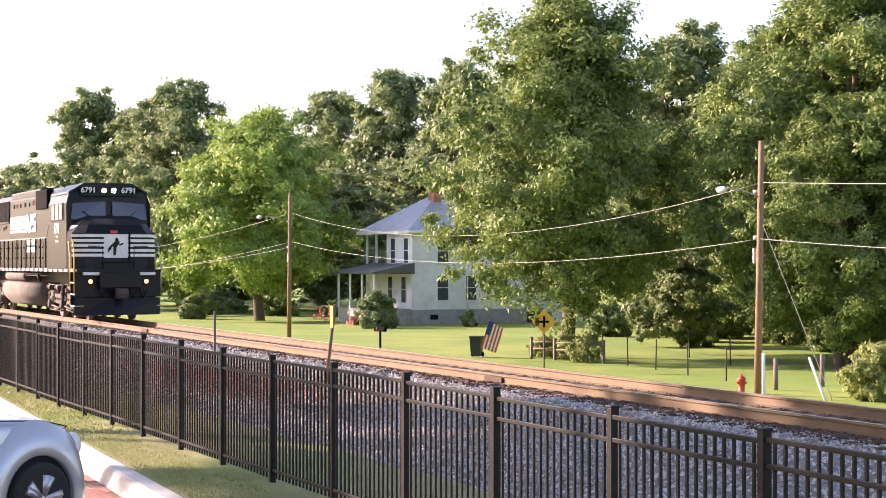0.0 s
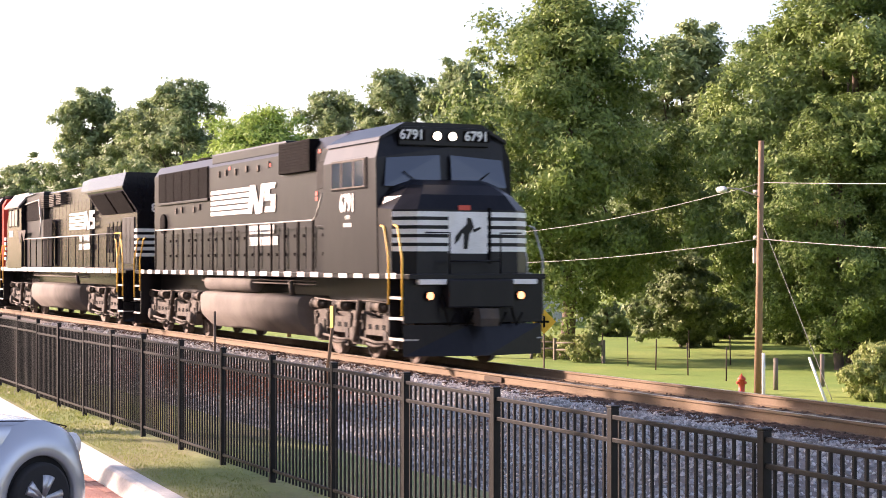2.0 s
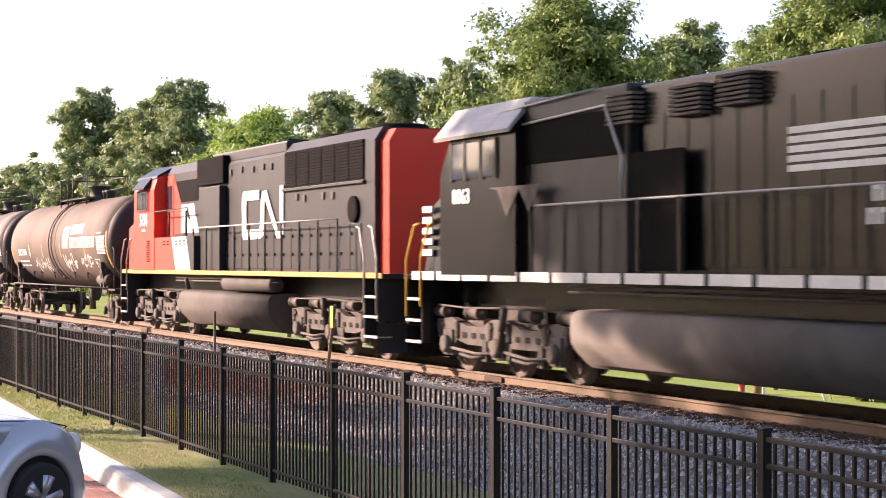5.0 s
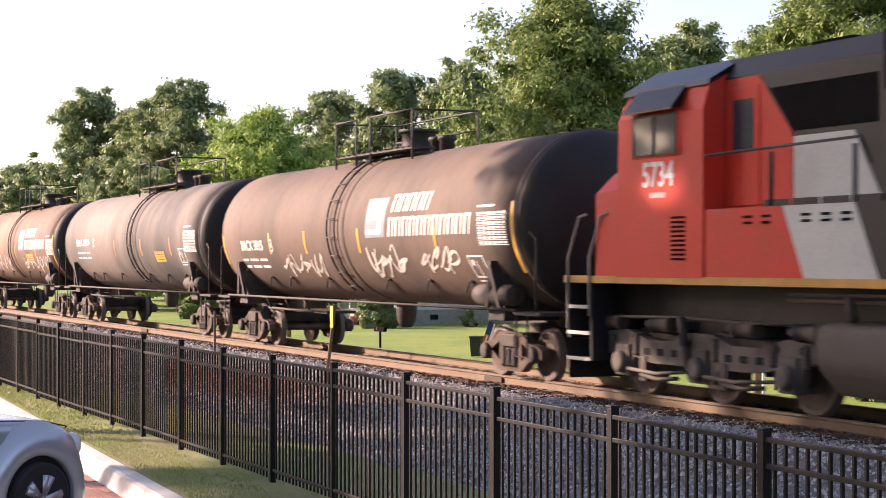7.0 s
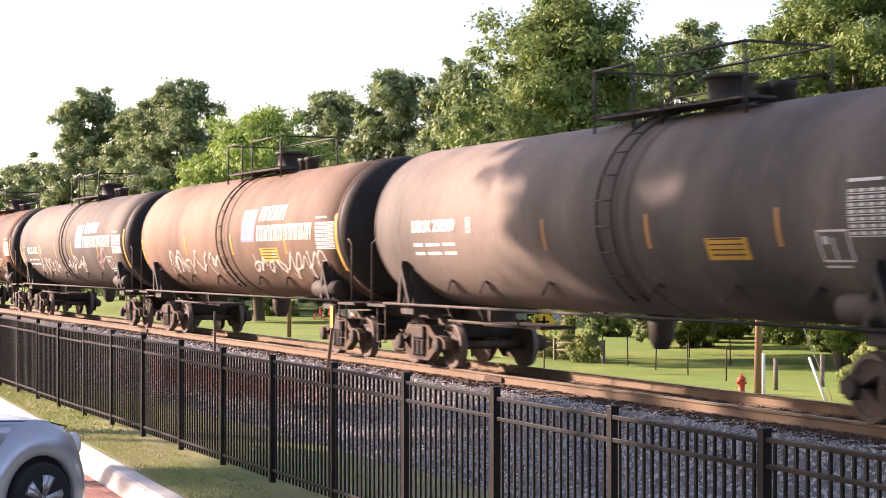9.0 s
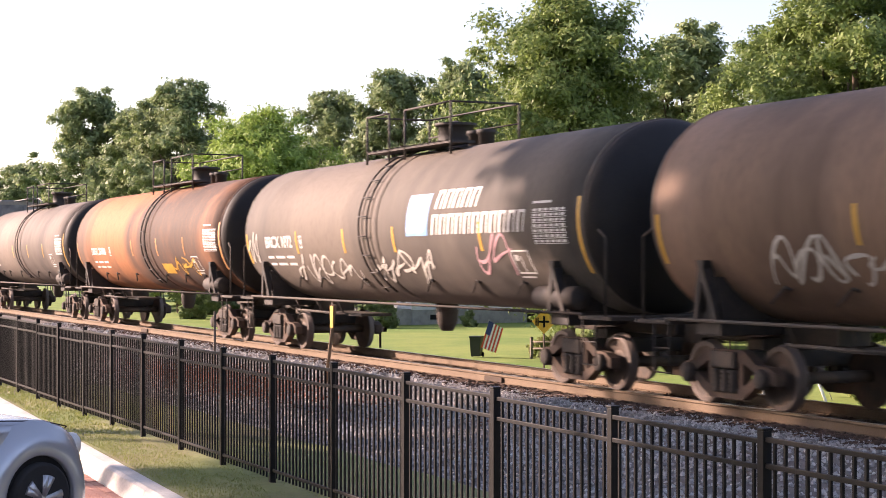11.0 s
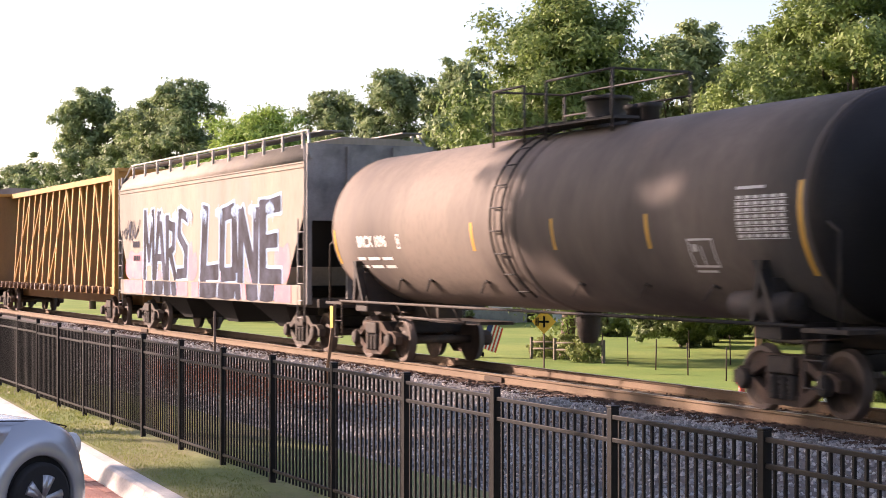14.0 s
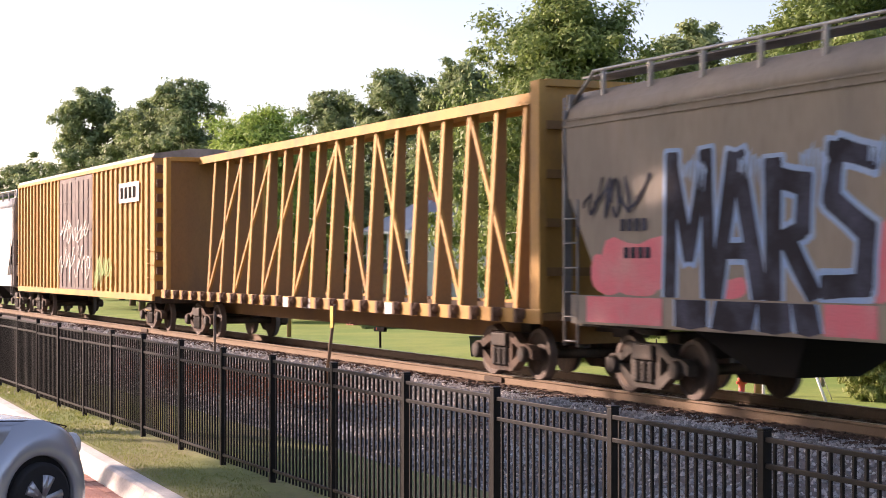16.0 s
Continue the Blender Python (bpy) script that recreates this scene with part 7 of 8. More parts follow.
# ---- house across the lawn ----
def window(house, cx, y, z0, z1, w, facing):
    """A sash window with frame, sill and two panes; facing is '-y' or '+x'."""
    win = new("window")
    win.parent = house
    win.matrix_basis = Matrix.Translation((cx, y, 0)) @ (Matrix.Identity(4) if facing == "-y" else Matrix.Rotation(math.pi / 2, 4, "Z"))
    bm = B()
    t = 0.12
    box(bm, -w / 2 - t, -w / 2, -0.06, 0.02, z0 - 0.05, z1 + t)
    box(bm, w / 2, w / 2 + t, -0.06, 0.02, z0 - 0.05, z1 + t)
    box(bm, -w / 2, w / 2, -0.06, 0.02, z1, z1 + t)
    box(bm, -w / 2, w / 2, -0.05, 0.02, (z0 + z1) / 2 - 0.03, (z0 + z1) / 2 + 0.03)
    part("frame", bm, M_WHITE, win)
    bm = B()
    box(bm, -w / 2 - t - 0.05, w / 2 + t + 0.05, -0.12, 0.02, z0 - 0.12, z0 - 0.05)
    part("sill", bm, M_WHITE, win)
    for a, b in ((z0 - 0.05, (z0 + z1) / 2 - 0.03), ((z0 + z1) / 2 + 0.03, z1)):
        bm = B()
        box(bm, -w / 2, w / 2, -0.03, -0.02, a, b)
        part("pane", bm, M_WINDOW, win)


def build_house():
    h = thing("house", "white two-storey timber house with a grey metal hip roof and porch", "house")
    x0, x1, y0, y1 = -134.6, -124.7, 54.45, 66.0
    zf, zg, ze = -1.8, -3.05, 4.55
    bm = B()
    box(bm, x0, x1, y0, y1, zg, zf)
    part("foundation", bm, M_BLOCK, h, "grey block foundation")
    # walls; the front upper left corner is an open balcony
    bm = B()
    box(bm, x0 + 4.6, x1 + 0.0, y0, y1, zf, ze)
    box(bm, x0, x0 + 4.6, y0 + 2.2, y1, zf, ze)
    box(bm, x0, x0 + 4.6, y0, y0 + 2.2, zf, 1.75)
    part("wall", bm, M_WHITE, h)
    # clapboard laps on the two faces in view
    bm = B()
    for k in range(int((ze - zf) / 0.16)):
        z = zf + k * 0.16
        prof(bm, [(x1, z), (x1 + 0.022, z), (x1 + 0.004, z + 0.155), (x1, z + 0.155)], "y", y0 - 0.01, y1)
        prof(bm, [(y0, z), (y0 - 0.022, z), (y0 - 0.004, z + 0.155), (y0, z + 0.155)], "x", x0 + 4.6, x1)
    lap = part("clapboard", bm, M_WHITE, h)
    tagged(lap, kind="stuff")
    bm = B()
    box(bm, x1 - 0.1, x1 + 0.05, y0 - 0.05, y0 + 0.1, zf, ze)
    part("corner_board", bm, M_WHITE, h)
    bm = B()
    rod(bm, (x1 + 0.08, y0 + 4.8, zg + 0.2), (x1 + 0.08, y0 + 4.8, ze), 0.06)
    part("downpipe", bm, M_WHITE, h)
    # balcony post and rear wall openings
    for x in (x0 + 0.1, x0 + 2.2):
        bm = B()
        box(bm, x - 0.08, x + 0.08, y0, y0 + 0.16, 1.75, ze)
        part("balcony_post", bm, M_WHITE, h)
    # hip roof with a lower front gable wing
    ov = 0.6
    bm = B()
    a = [(x0 - ov, y0 - ov, ze), (x1 + ov, y0 - ov, ze), (x1 + ov, y1 + ov, ze), (x0 - ov, y1 + ov, ze)]
    v = [bm.verts.new(p) for p in a] + [bm.verts.new((x, y, z - 0.16)) for x, y, z in a]
    r0, r1 = bm.verts.new((-129.6, 59.0, 7.9)), bm.verts.new((-129.6, 62.0, 7.9))
    for f in ((v[0], v[1], r0), (v[1], v[2], r1, r0), (v[2], v[3], r1), (v[3], v[0], r0, r1)):
        bm.faces.new(f)
    for k in range(4):
        bm.faces.new((v[k + 4], v[(k + 1) % 4 + 4], v[(k + 1) % 4], v[k]))
    bm.faces.new((v[7], v[6], v[5], v[4]))
    bmesh.ops.recalc_face_normals(bm, faces=bm.faces)
    roof = part("roof", bm, M_ROOF, h, "grey standing-seam metal roof")
    for k in range(19):
        bm = B()
        u = (k + 0.5) / 19
        xx = x0 - ov + (x1 - x0 + 2 * ov) * u
        tt = min(u, 1 - u) * 2
        rod(bm, (xx, y0 - ov, ze + 0.02), (xx + (-129.6 - xx) * tt * 0.0, y0 - ov + 5.15 * tt, ze + 0.02 + 3.35 * tt), 0.025, n=5)
        part("seam", bm, M_ROOF, roof)
    bm = B()
    box(bm, x0 - ov, x1 + ov, y0 - ov - 0.02, y0 - ov + 0.03, ze - 0.25, ze - 0.01)
    box(bm, x1 + ov - 0.03, x1 + ov + 0.02, y0 - ov, y1 + ov, ze - 0.25, ze - 0.01)
    part("fascia", bm, M_WHITE, h)
    for cx, cy in ((-128.6, 58.2), (-126.4, 60.0)):
        bm = B()
        box(bm, cx - 0.55, cx + 0.55, cy - 0.4, cy + 0.4, 6.0, 8.5)
        box(bm, cx - 0.65, cx + 0.65, cy - 0.5, cy + 0.5, 8.2, 8.45)
        part("chimney", bm, M_BRICK, h, "red brick chimney")
    bm = B()
    pipe(bm, [(-127.2, 59.0, 8.0), (-127.2, 59.0, 10.2)], 0.03)
    for k in range(5):
        pipe(bm, [(-127.8, 59.0 + k * 0.02, 9.3 + k * 0.2), (-126.4, 59.0, 9.5 + k * 0.2)], 0.02)
    part("aerial", bm, M_SILVER, h)
    for cx in (-125.9, -128.6):
        window(h, cx, y0, 2.0, 3.9, 0.9, "-y")
    window(h, x0 + 3.3, y0 + 2.2, 2.0, 3.9, 0.9, "-y")
    window(h, x0 + 1.4, y0 + 2.2, 2.0, 3.9, 0.9, "-y")
    for cy, z0, z1 in ((57.1, -1.0, 0.9), (62.4, -1.0, 0.9), (57.1, 2.0, 3.8), (62.4, 2.0, 3.8), (59.6, -1.0, 0.9)):
        window(h, x1, cy, z0, z1, 0.95, "+x")
    for cx, z0 in ((-126.4, -1.2), (-129.2, -1.2)):
        window(h, cx, y0, z0, z0 + 2.0, 0.9, "-y")
    bm = B()
    box(bm, x1 - 0.02, x1 + 0.03, 56.0, 56.7, -2.6, -2.2)
    part("vent", bm, M_DARK, h)
    # porch
    bm = B()
    box(bm, -133.2, -124.9, 51.4, 54.45, zg, -1.75)
    part("porch_floor", bm, M_BLOCK, h)
    bm = B()
    prof(bm, [(51.0, 1.05), (51.0, 1.2), (54.6, 1.95), (54.6, 1.05), (54.3, 1.05), (54.3, 1.2)], "x", -133.5, -124.6)
    part("porch_roof", bm, M_PORCHROOF, h, "dark grey sloping porch roof")
    for x in np.linspace(-133.0, -125.2, 4):
        bm = B()
        box(bm, x - 0.07, x + 0.07, 51.3, 51.44, -1.75, 1.1)
        part("porch_post", bm, M_WHITE, h)
    for k in range(3):
        bm = B()
        box(bm, -128.8, -127.2, 50.4 + k * 0.33, 51.4, -3.05, -2.65 + k * 0.3)
        part("step", bm, M_BRICK, h)
    bm = B()
    box(bm, -129.9, -124.7, 64.7, 70.0, -3.05, 1.0)
    part("rear_wing", bm, M_WHITE, h)
    for x, y in ((-137.2, 51.0), (-139.8, 51.1)):
        c = thing("garden_chair", "red painted garden chair on the lawn beside the porch", "chair", "red garden chairs")
        for nm, q in (("seat", (-0.3, 0.3, -0.3, 0.3, 0.4, 0.46)), ("backrest", (-0.3, 0.3, 0.26, 0.32, 0.46, 1.1))):
            bm = B()
            box(bm, *q, 0.01)
            part(nm, bm, M_REDMARK, c)
        for a in (-0.27, 0.27):
            for b in (-0.27, 0.27):
                bm = B()
                box(bm, a - 0.025, a + 0.025, b - 0.025, b + 0.025, 0, 0.42)
                part("leg", bm, M_REDMARK, c)
        c.matrix_basis = Matrix.Translation((x, y + 0.9, -3.0))


build_house()


# ---- poles, lamps and wires ----
def utility_pole(x, y, h, lean, lamp_at, arm, label):
    p = thing("utility_pole", label, "utility pole", "utility poles", at=Matrix.Translation((x, y, -3.0)))
    bm = B()
    rod(bm, (0, 0, -0.4), (lean, 0, h), 0.155, 0.10, 14)
    part("shaft", bm, M_POLE, p)
    bm = B()
    zl = lamp_at
    pipe(bm, [(lean * 0.8, 0, zl - 0.25), (lean * 0.8 - arm * 0.35, -arm * 0.5, zl + 0.05), (lean * 0.8 - arm * 0.42, -arm * 0.8, zl + 0.08)], 0.03)
    a = part("lamp_arm", bm, M_SILVER, p)
    bm = B()
    ex, ey = lean * 0.8 - arm * 0.5, -arm
    lathe(bm, [(-0.28, 0.03), (-0.2, 0.12), (0.1, 0.14), (0.24, 0.08), (0.3, 0.02)], n=14)
    part("lamp_head", bm, M_LAMPHEAD, p, at=Matrix.Translation((ex, ey + 0.1, zl + 0.02)))
    bm = B()
    for z in (h * 0.62, h * 0.8):
        lathe(bm, [(z - 0.08, 0.13), (z - 0.06, 0.17), (z + 0.06, 0.17), (z + 0.08, 0.13)], axis="z", n=12)
    part("collar", bm, M_SILVER, p)
    bm = B()
    box(bm, -0.2, -0.12, -0.08, 0.08, h * 0.52, h * 0.58)
    part("meter_box", bm, M_SILVER, p)
    return p


utility_pole(-52.9, 37.1, 9.45, 0.25, 7.62, 1.35, "weathered reddish wooden pole with a street lamp")
utility_pole(-107.5, 38.0, 9.6, 0.15, 7.95, 1.9, "weathered wooden pole with a street lamp by the lawn")


def wire(p0, p1, sag, r=0.014):
    p0, p1 = Vector(p0), Vector(p1)
    bm = B()
    pts = []
    for k in range(25):
        u = k / 24
        q = p0.lerp(p1, u)
        q.z -= sag * 4 * u * (1 - u)
        pts.append(q)
    pipe(bm, pts, r, 5)
    w = part("overhead_wire", bm, M_WIRE)
    tagged(w, "thin pale overhead wire strung between the poles", "wire", "overhead wires")


A1, A2 = Vector((-52.65, 37.04, 2.81)), Vector((-52.58, 37.1, 4.9))
Bb1, Bb2 = Vector((-107.34, 38.1, 3.34)), Vector((-107.3, 38.1, 5.25))
wire(Bb1, A1, 1.15)
wire(Bb2, A2, 1.75)
wire(A1, (-5.0, 36.2, 2.6), 0.7)
wire(A2, (-5.0, 36.2, 4.6), 0.6)
for dz, e in ((0.0, 2.0), (-0.35, 1.2)):
    wire(Bb1 + Vector((0, 0, dz)), (-200.0, 39.0, 3.2 - e), 1.2)
wire(Bb2, (-200.0, 39.0, 3.4), 1.3)
# stay wire with its white guard beside the road pole
wire((-52.6, 37.1, 3.4), (-48.85, 37.4, -2.9), 0.0, 0.012)


def post_thing(name, label, category, x, y, z0, z1, r, material, lean=(0, 0), cap=None, group=""):
    t = thing(name, label, category, group, at=Matrix.Translation((x, y, z0)))
    bm = B()
    rod(bm, (0, 0, -0.25), (lean[0], lean[1], z1 - z0), r, r * 0.9, 10)
    part("stake", bm, material, t)
    if cap:
        h = z1 - z0
        bm = B()
        box(bm, lean[0] * 0.9 - 0.075, lean[0] * 0.9 + 0.075, -0.05, -0.035, h - 0.42, h - 0.02, 0.004)
        part("reflector", bm, cap, t)
    return t


post_thing("marker_post", "white plastic utility marker post", "marker post", -51.54, 36.4, -3.0, -1.35, 0.07, M_LETTER)
post_thing("guy_guard", "white plastic guard on a leaning stay wire", "wire guard", -48.9, 37.3, -3.0, -1.45, 0.055, M_LETTER, (-1.0, -0.1))
post_thing("fence_post", "grey weathered wooden fence post", "fence post", -54.7, 39.2, -3.0, -1.75, 0.1, M_OLDWOOD, group="paddock posts")
post_thing("fence_post", "grey weathered wooden fence post", "fence post", -55.5, 42.0, -3.0, -1.7, 0.1, M_OLDWOOD, group="paddock posts")
for x, y in ((-60, 40.5), (-64, 41.2), (-68.0, 42.0), (-71.5, 42.6), (-75.2, 43.3), (-70, 47.5), (-76, 49)):
    post_thing("paddock_stake", "thin rusty steel fence stake", "fence stake", x, y, -3.0, -1.6, 0.035, M_IRON, (0.08 * math.sin(x), 0), group="paddock stakes")
post_thing("track_stake", "grey steel stake beside the track", "stake", -36.62, 11.2, -0.5, 0.84, 0.03, M_STEEL_L)
post_thing("track_marker", "leaning rusty rail post with a yellow reflector", "track marker", -29.8, 11.2, -0.5, 1.15, 0.034, M_RAIL, (0.62, 0), M_AMBER)


def road_sign():
    s = thing("road_sign", "yellow diamond crossing warning sign on a steel post", "road sign", at=Matrix.Translation((-69.05, 36.7, -3.0)))
    bm = B()
    box(bm, -0.03, 0.03, -0.03, 0.03, -0.3, 2.7)
    part("post", bm, M_IRON, s)
    turn = Matrix.Rotation(math.atan2(69.05, 36.7) + 0.15, 4, "Z")
    bm = B()
    prof(bm, [(0, 1.68), (0.56, 2.24), (0, 2.80), (-0.56, 2.24)], "y", -0.055, -0.035)
    d = part("diamond", bm, M_SIGN, s, at=turn)
    bm = B()
    for q in ((-0.05, 0.05, 1.98, 2.5), (-0.24, 0.24, 2.19, 2.29), (-0.40, -0.34, 2.05, 2.43), (-0.31, -0.25, 2.05, 2.43)):
        box(bm, q[0], q[1], -0.065, -0.055, q[2], q[3])
    part("symbol", bm, M_GRILLE, d)


road_sign()


def wheelie_bin():
    b = thing("wheeled_bin", "dark green plastic wheeled rubbish bin with a lid", "bin", at=Matrix.Translation((-80.7, 38.9, -3.0)) @ Matrix.Rotation(0.9, 4, "Z"))
    bm = B()
    loft(bm, [[(-0.24, -0.27, 0.05), (0.24, -0.27, 0.05), (0.24, 0.27, 0.05), (-0.24, 0.27, 0.05)], [(-0.3, -0.34, 1.0), (0.3, -0.34, 1.0), (0.3, 0.36, 1.0), (-0.3, 0.36, 1.0)]])
    part("body", bm, M_BIN, b)
    bm = B()
    box(bm, -0.33, 0.33, -0.38, 0.40, 1.0, 1.1, 0.03)
    part("lid", bm, M_BIN, b)
    bm = B()
    rod(bm, (-0.28, 0.44, 1.02), (0.28, 0.44, 1.02), 0.025)
    part("handle", bm, M_BIN, b)
    for s in (-1, 1):
        bm = B()
        lathe(bm, [(s * 0.26, 0.13), (s * 0.32, 0.13)], zc=0.13, n=14)
        part("wheel", bm, M_GRILLE, b, at=Matrix.Translation((0, 0.26, 0)))


wheelie_bin()


def mailbox():
    m = thing("mailbox", "black rural mailbox on a post", "mailbox", at=Matrix.Translation((-91.7, 38.0, -3.0)) @ Matrix.Rotation(0.3, 4, "Z"))
    bm = B()
    box(bm, -0.05, 0.05, -0.05, 0.05, -0.2, 0.95)
    part("post", bm, M_GRILLE, m)
    bm = B()
    prof(bm, [(-0.12, 0.95), (-0.12, 1.1)] + [(0.12 * math.cos(a) * -1, 1.1 + 0.1 * math.sin(a)) for a in np.linspace(0.2, math.pi - 0.2, 7)] + [(0.12, 1.1), (0.12, 0.95)], "x", -0.45, 0.45)
    part("box", bm, M_GRILLE, m)
    bm = B()
    box(bm, -0.2, -0.17, -0.14, -0.12, 1.05, 1.2)
    part("signal_arm", bm, M_REDMARK, m)


mailbox()


def flag():
    f = thing("flag", "small striped red and white flag with blue canton on a staff", "flag", at=Matrix.Translation((-77.9, 38.6, -3.0)))
    bm = B()
    rod(bm, (-0.45, 0.0, 0.35), (-0.1, -0.3, 2.05), 0.018)
    part("staff", bm, M_LETTER, f)
    # hanging cloth in rigid strips, leaning with the staff
    d = Vector((0.39, 0.85, -0.25)).normalized()
    top = Vector((-0.12, -0.28, 2.0))
    down = Vector((-0.3, -0.35, -1.45))
    n = d.cross(down).normalized()
    for k in range(9):
        bm = B()
        a, b = k / 9, (k + 1) / 9
        w = [math.sin(a * 9) * 0.05, math.sin(b * 9) * 0.05]
        q = []
        for u, ww in ((a, w[0]), (b, w[1])):
            q.append(top + d * (0.75 * u) + n * ww + Vector((0, 0, -0.22 * u)))
        r = [p + down * (0.95 - 0.1 * a) for p in q]
        bm.faces.new([bm.verts.new(p) for p in (q[0], q[1], r[1], r[0])])
        bm.faces.new([bm.verts.new(p + n * 0.006) for p in (q[0], r[0], r[1], q[1])])
        part("stripe", bm, M_REDMARK if k % 2 == 0 else M_LETTER, f)
    bm = B()
    q = [top + n * -0.03, top + d * 0.34 + n * 0.06 + Vector((0, 0, -0.1))]
    r = [p + down * 0.45 for p in q]
    bm.faces.new([bm.verts.new(p - n * 0.03) for p in (q[0], q[1], r[1], r[0])])
    bm.faces.new([bm.verts.new(p + n * 0.06) for p in (q[0], r[0], r[1], q[1])])
    part("canton", bm, M_FLAGBLUE, f)


flag()


def hydrant():
    h = thing("fire_hydrant", "red cast-iron fire hydrant in the grass", "fire hydrant", at=Matrix.Translation((-53.8, 37.0, -3.0)))
    bm = B()
    lathe(bm, [(-0.1, 0.17), (0.04, 0.17), (0.05, 0.12), (0.5, 0.12), (0.52, 0.16), (0.56, 0.16), (0.6, 0.13), (0.68, 0.07), (0.7, 0.03), (0.76, 0.03)], axis="z", n=18)
    part("barrel", bm, M_HYDRANT, h)
    for a in (0.3, 2.4, 4.5):
        bm = B()
        rod(bm, (0, 0, 0.42), (0.2 * math.cos(a), 0.2 * math.sin(a), 0.42), 0.06, n=12)
        part("outlet", bm, M_HYDRANT, h)


hydrant()

road = slab("road", [(-58.0, 35.6), (-43.0, 35.6), (-43.0, 36.3), (-53.2, 36.3)], -3.2, -2.985, M_ROAD)
tagged(road, "pale strip of side road beyond the bank", "road", kind="structure")


def rail_fence():
    f = thing("rail_fence", "low weathered wooden rail fence overgrown with weeds", "fence")
    for k in range(4):
        x, y = -78.5 + k * 1.6, 41.0 + k * 0.5
        bm = B()
        box(bm, x - 0.07, x + 0.07, y - 0.07, y + 0.07, -3.2, -1.9)
        part("post", bm, M_OLDWOOD, f)
        if k < 3:
            for z in (-2.5, -2.15):
                bm = B()
                rod(bm, (x, y, z), (x + 1.6, y + 0.5, z + 0.05), 0.05)
                part("rail", bm, M_OLDWOOD, f)


rail_fence()


# ---- parked car nosed up to the kerb ----
def wheel_parts(car, x, y):
    w = new("wheel")
    w.parent = car
    s = -1 if y < 0 else 1
    w.matrix_basis = Matrix.Translation((x, y, 0.325))
    bm = B()
    lathe(bm, [(-0.1, 0.2), (-0.1, 0.29), (-0.08, 0.318), (0.08, 0.318), (0.1, 0.29), (0.1, 0.2)], axis="y", n=36)
    part("tyre", bm, M_TYRE, w)
    bm = B()
    lathe(bm, [(s * 0.09, 0.215), (s * 0.095, 0.2), (s * 0.03, 0.19), (s * 0.03, 0.02)], axis="y", n=36)
    part("rim", bm, M_RIMDARK, w)
    for k in range(5):
        a = 2 * math.pi * k / 5
        for o in (-0.16, 0.16):
            bm = B()
            c, q = Vector((math.cos(a), 0, math.sin(a))), Vector((math.cos(a + o), 0, math.sin(a + o)))
            rod(bm, Vector((0, s * 0.075, 0)) + c * 0.03, Vector((0, s * 0.085, 0)) + q * 0.212, 0.034, 0.04, 8)
            part("spoke", bm, M_RIM, w)
    bm = B()
    lathe(bm, [(s * 0.07, 0.05), (s * 0.1, 0.045), (s * 0.105, 0.01)], axis="y", n=16)
    part("hub_cap", bm, M_RIM, w)


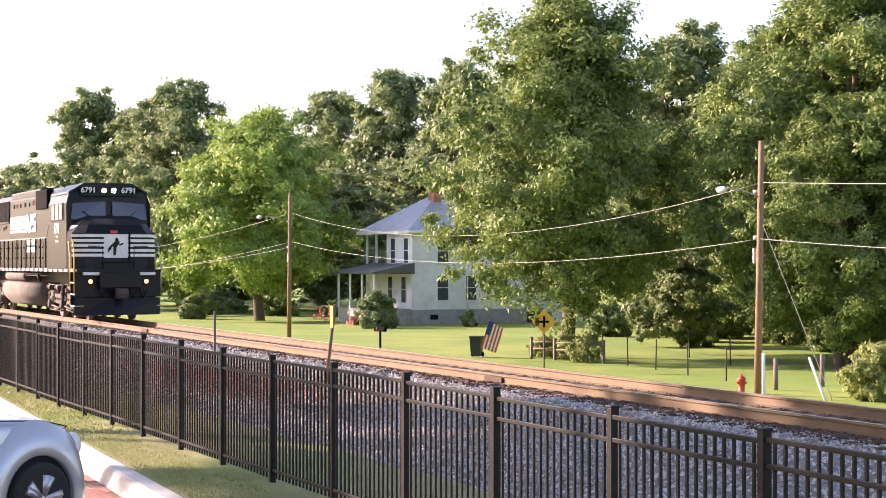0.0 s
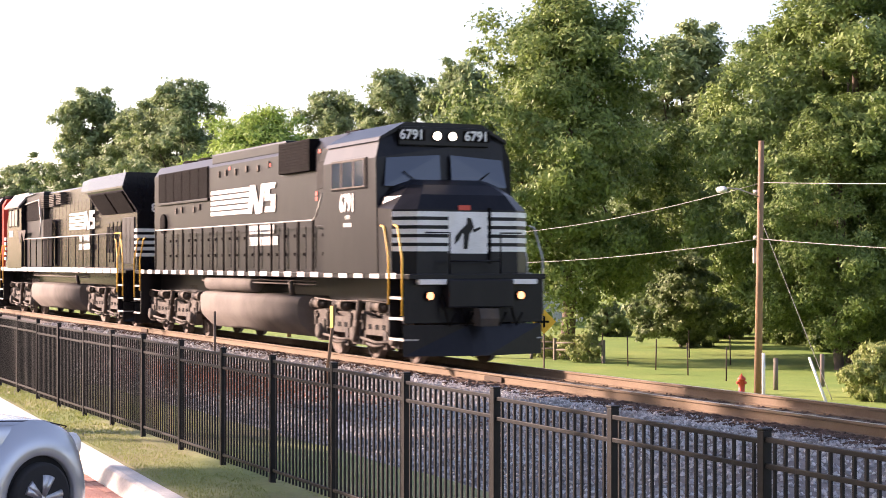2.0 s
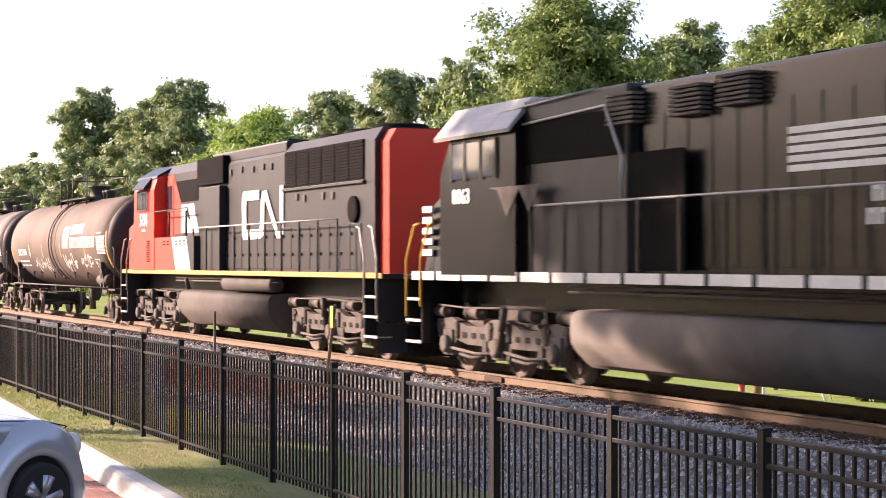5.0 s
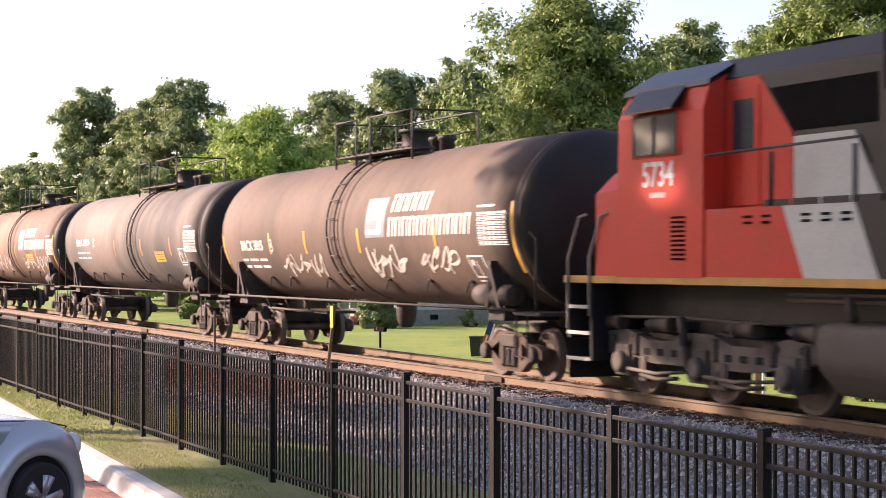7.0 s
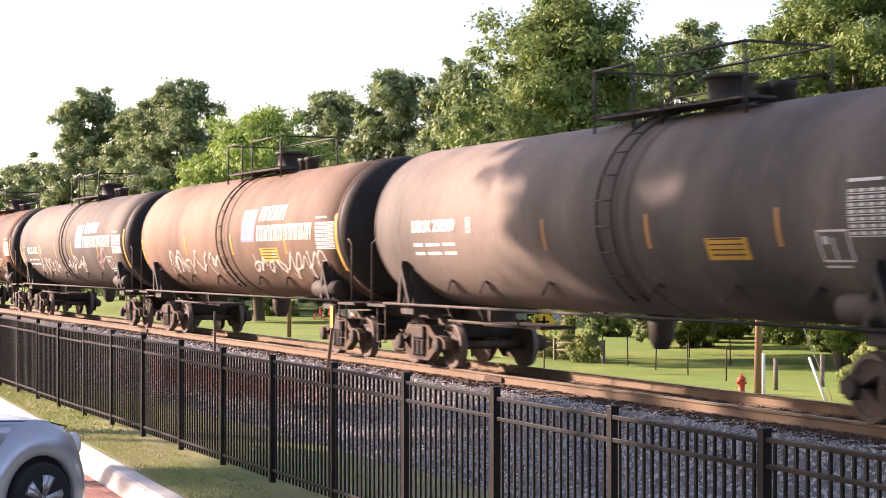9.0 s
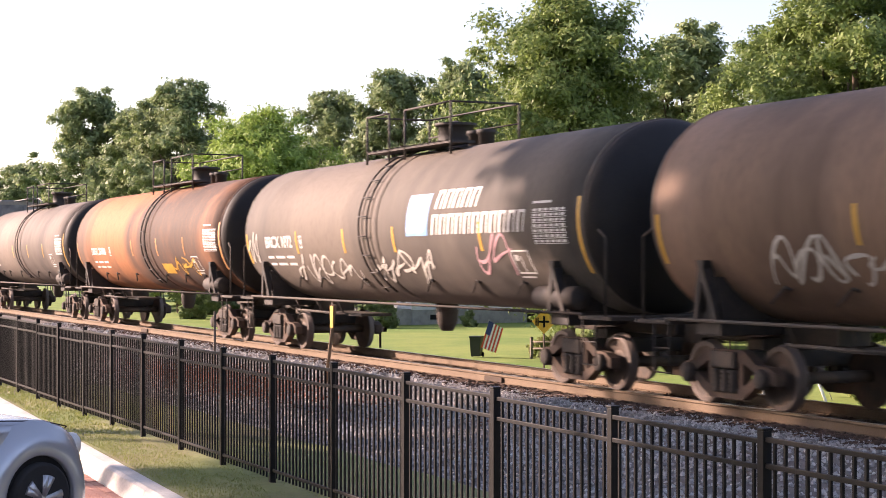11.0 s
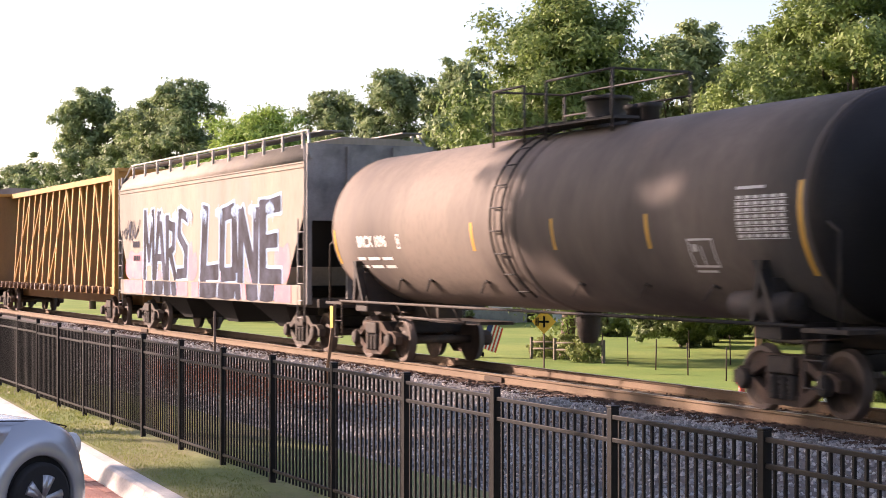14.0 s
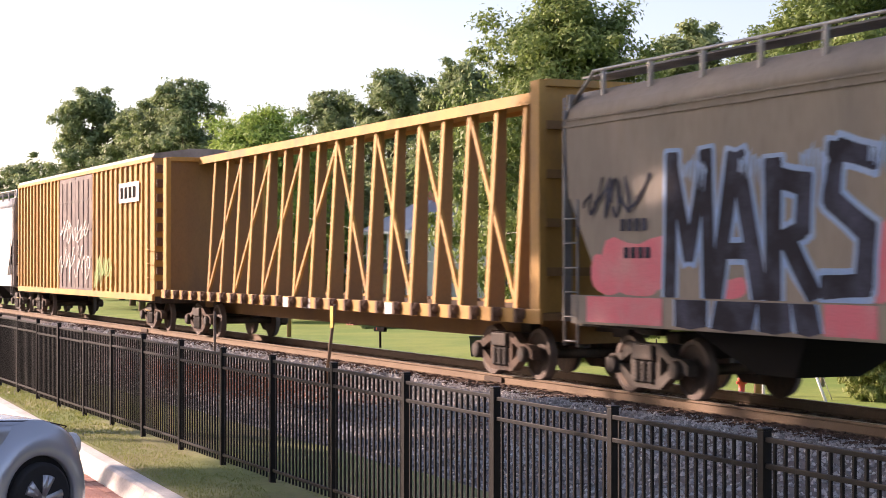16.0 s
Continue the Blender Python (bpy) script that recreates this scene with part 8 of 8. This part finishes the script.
def parked_car():
    head = math.atan2(0.88, -0.47)
    m = Matrix.Translation((-16.62, 3.20, -0.705)) @ Matrix.Rotation(head, 4, "Z") @ Matrix.Translation((-1.42, 0.80, 0))
    car = thing("parked_car", "silver rounded hatchback car with alloy wheels, nosed to the kerb", "car", at=m)
    car.scale = (1.08, 1.08, 1.1)
    # stations along the car: x, half width, sill, shoulder, top half width, top
    st = [(-2.05, 0.66, 0.42, 0.85, 0.5, 0.95), (-1.9, 0.76, 0.3, 0.92, 0.56, 1.38), (-1.3, 0.83, 0.26, 0.98, 0.62, 1.60), (-0.3, 0.84, 0.26, 0.98, 0.64, 1.62), (0.3, 0.84, 0.26, 0.99, 0.62, 1.52), (0.85, 0.83, 0.26, 0.99, 0.58, 1.10), (1.0, 0.83, 0.26, 0.98, 0.56, 1.03), (1.5, 0.80, 0.28, 0.95, 0.52, 1.02), (1.85, 0.74, 0.3, 0.88, 0.44, 0.95), (2.08, 0.60, 0.34, 0.70, 0.34, 0.76), (2.16, 0.5, 0.42, 0.6, 0.3, 0.64)]
    rings = []
    for x, hw, zs, zh, tw, zt in st:
        half = [(hw * 0.9, zs), (hw, zs + 0.12), (hw, (zs + zh) / 2), (hw * 0.985, zh - 0.05), (hw * 0.93, zh + 0.01), ((hw + tw) / 2, (zh + zt) / 2 + 0.03), (tw, zt - 0.02), (tw * 0.5, zt + 0.01)]
        rings.append([(x, -y, z) for y, z in half] + [(x, y, z) for y, z in reversed(half)])
    bm = B()
    loft(bm, rings)
    for f in bm.faces:
        f.smooth = True
    body = part("body", bm, M_SILVERPAINT, car)
    sub = body.modifiers.new("round", "SUBSURF")
    sub.levels = sub.render_levels = 2
    # bulging wheel arches
    for x in (1.35, -1.25):
        for s in (-1, 1):
            bm = B()
            n = 20
            rows = []
            for k in range(n + 1):
                a = math.pi * (k / n) * 1.08 - 0.04 * math.pi
                c, q = math.cos(a), math.sin(a)
                rows.append([bm.verts.new((x + c * r, s * y, 0.325 + q * r * zr)) for r, y, zr in ((0.375, 0.70, 1), (0.375, 0.895, 1), (0.385, 0.912, 1), (0.45, 0.91, 1.02), (0.53, 0.875, 1.06), (0.62, 0.78, 1.1))])
            for a, b in zip(rows, rows[1:]):
                for i in range(5):
                    f = bm.faces.new((a[i], a[i + 1], b[i + 1], b[i]))
                    f.smooth = True
            bmesh.ops.recalc_face_normals(bm, faces=bm.faces)
            part("wheel_arch", bm, M_SILVERPAINT, car)
            bm = B()
            lathe(bm, [(s * 0.55, 0.37), (s * 0.86, 0.372), (s * 0.862, 0.30), (s * 0.84, 0.01)], axis="y", n=28)
            part("arch_lining", bm, M_DARK, car, at=Matrix.Translation((x, 0, 0.335)))
            wheel_parts(car, x, s * 0.84)
    bm = B()
    pipe(bm, [(0.86, -0.80, 1.03), (1.5, -0.74, 0.985), (1.9, -0.6, 0.90), (2.06, -0.3, 0.82)], 0.006)
    part("bonnet_seam", bm, M_GRILLE, car)
    bm = B()
    lathe(bm, [(-0.95, 0.01), (-0.94, 0.035), (-0.91, 0.04)], axis="y", n=14)
    part("side_lamp", bm, M_GRILLE, car, at=Matrix.Translation((0.8, 0.06, 0.78)))
    bm = B()
    box(bm, 1.9, 2.12, -0.58, 0.58, 0.36, 0.54, 0.06)
    part("bumper", bm, M_SILVERPAINT, car)
    for s in (-1, 1):
        bm = B()
        lathe(bm, [(1.9, 0.12), (2.05, 0.11), (2.09, 0.02)], zc=0.72, yc=s * 0.52, n=16)
        part("headlight", bm, M_LETTER, car)
        bm = B()
        loft(bm, [[(-1.2, s * 0.805, 1.02), (0.62, s * 0.80, 1.03), (0.62, s * 0.81, 1.03), (-1.2, s * 0.815, 1.02)], [(-1.1, s * 0.68, 1.45), (0.2, s * 0.68, 1.45), (0.2, s * 0.69, 1.45), (-1.1, s * 0.69, 1.45)]])
        part("side_glass", bm, M_WINDOW, car)
        bm = B()
        box(bm, 0.5, 0.7, *sorted((s * 0.84, s * 1.0)), 1.0, 1.14, 0.03)
        part("wing_mirror", bm, M_SILVERPAINT, car)
    bm = B()
    loft(bm, [[(0.92, -0.6, 1.07), (0.92, 0.6, 1.07), (0.94, 0.6, 1.08), (0.94, -0.6, 1.08)], [(0.34, -0.56, 1.52), (0.34, 0.56, 1.52), (0.36, 0.56, 1.53), (0.36, -0.56, 1.53)]])
    part("windscreen", bm, M_WINDOW, car)


parked_car()


# ---- grass blades on the verge, then the paving bricks ----
def build_blades():
    rng = np.random.default_rng(9)
    V, F = [], []
    n = 0
    for x0, x1, dens, hgt in ((-24, -12.5, 2600, 0.022), (-42, -24, 700, 0.032)):
        k = int((x1 - x0) * dens)
        xs = rng.uniform(x0, x1, k)
        for x in xs:
            y = rng.uniform(kerb_y(x) + 0.03, 7.4)
            a = rng.uniform(0, 6.28)
            h = hgt * rng.uniform(0.5, 1.5)
            w = 0.005 if x1 > -20 else 0.012
            dx, dy = math.cos(a) * w, math.sin(a) * w
            lx, ly = rng.normal(0, 0.35, 2) * h
            z = -0.505
            V += [(x - dx, y - dy, z), (x + dx, y + dy, z), (x + lx, y + ly, z + h)]
            F.append((n, n + 1, n + 2))
            n += 3
    g = mesh_from("grass_blades", V, F, M_BLADE)
    tagged(g, "short uneven grass blades, green and straw", "grass", kind="stuff")


build_blades()


def build_pavers():
    pad = thing("brick_paving", "worn red brick paving along the kerb", "brick paving", kind="structure")
    bm = B()
    box(bm, -0.098, 0.098, -0.048, 0.048, -0.05, 0.0)
    for e in bm.verts:
        if e.co.z > -0.001:
            e.co.x *= 0.97
            e.co.y *= 0.94
    brick = part("brick", bm, M_PAVE, pad)
    rng = random.Random(3)
    k = 0
    rest = B()
    slope = math.atan(-0.047)
    for i in range(40):
        for j in range(22):
            x = -21.0 + i * 0.204 + (0.102 if j % 2 else 0)
            y = kerb_y(x) - 0.37 - j * 0.103
            near = -18.6 < x < -14.8 and j < 14
            z = -0.696 + rng.uniform(-0.004, 0.004)
            if near and k < 300:
                m = Matrix.Translation((x, y, z)) @ Matrix.Rotation(slope, 4, "Z")
                if k == 0:
                    brick.matrix_basis = m
                else:
                    again(brick, m, pad)
                k += 1
            else:
                box(rest, x - 0.097, x + 0.097, y - 0.047, y + 0.047, z - 0.05, z)
    tagged(part("outer_bricks", rest, M_PAVE, pad), kind="stuff")


build_pavers()
# ---- movement ----
def motions():
    rows = [k * 0.5 for k in range(33)]
    for car, s0 in TRAIN:
        walk(car, [(t, pose(s0 + SPEED * t, TRACK_Y, 0)) for t in rows])
    done = {}
    for ob, r in SPIN:
        if r in done:
            ad = ob.animation_data_create()
            ad.action = done[r].animation_data.action
            ad.action_slot = done[r].animation_data.action_slot
            ob.rotation_mode = "QUATERNION"
        else:
            step = 1 / 30
            walk(ob, [(k * step, pose(0, 0, 0, 0, math.degrees(SPEED * k * step / r) % 360, 0)) for k in range(481)])
            done[r] = ob


motions()
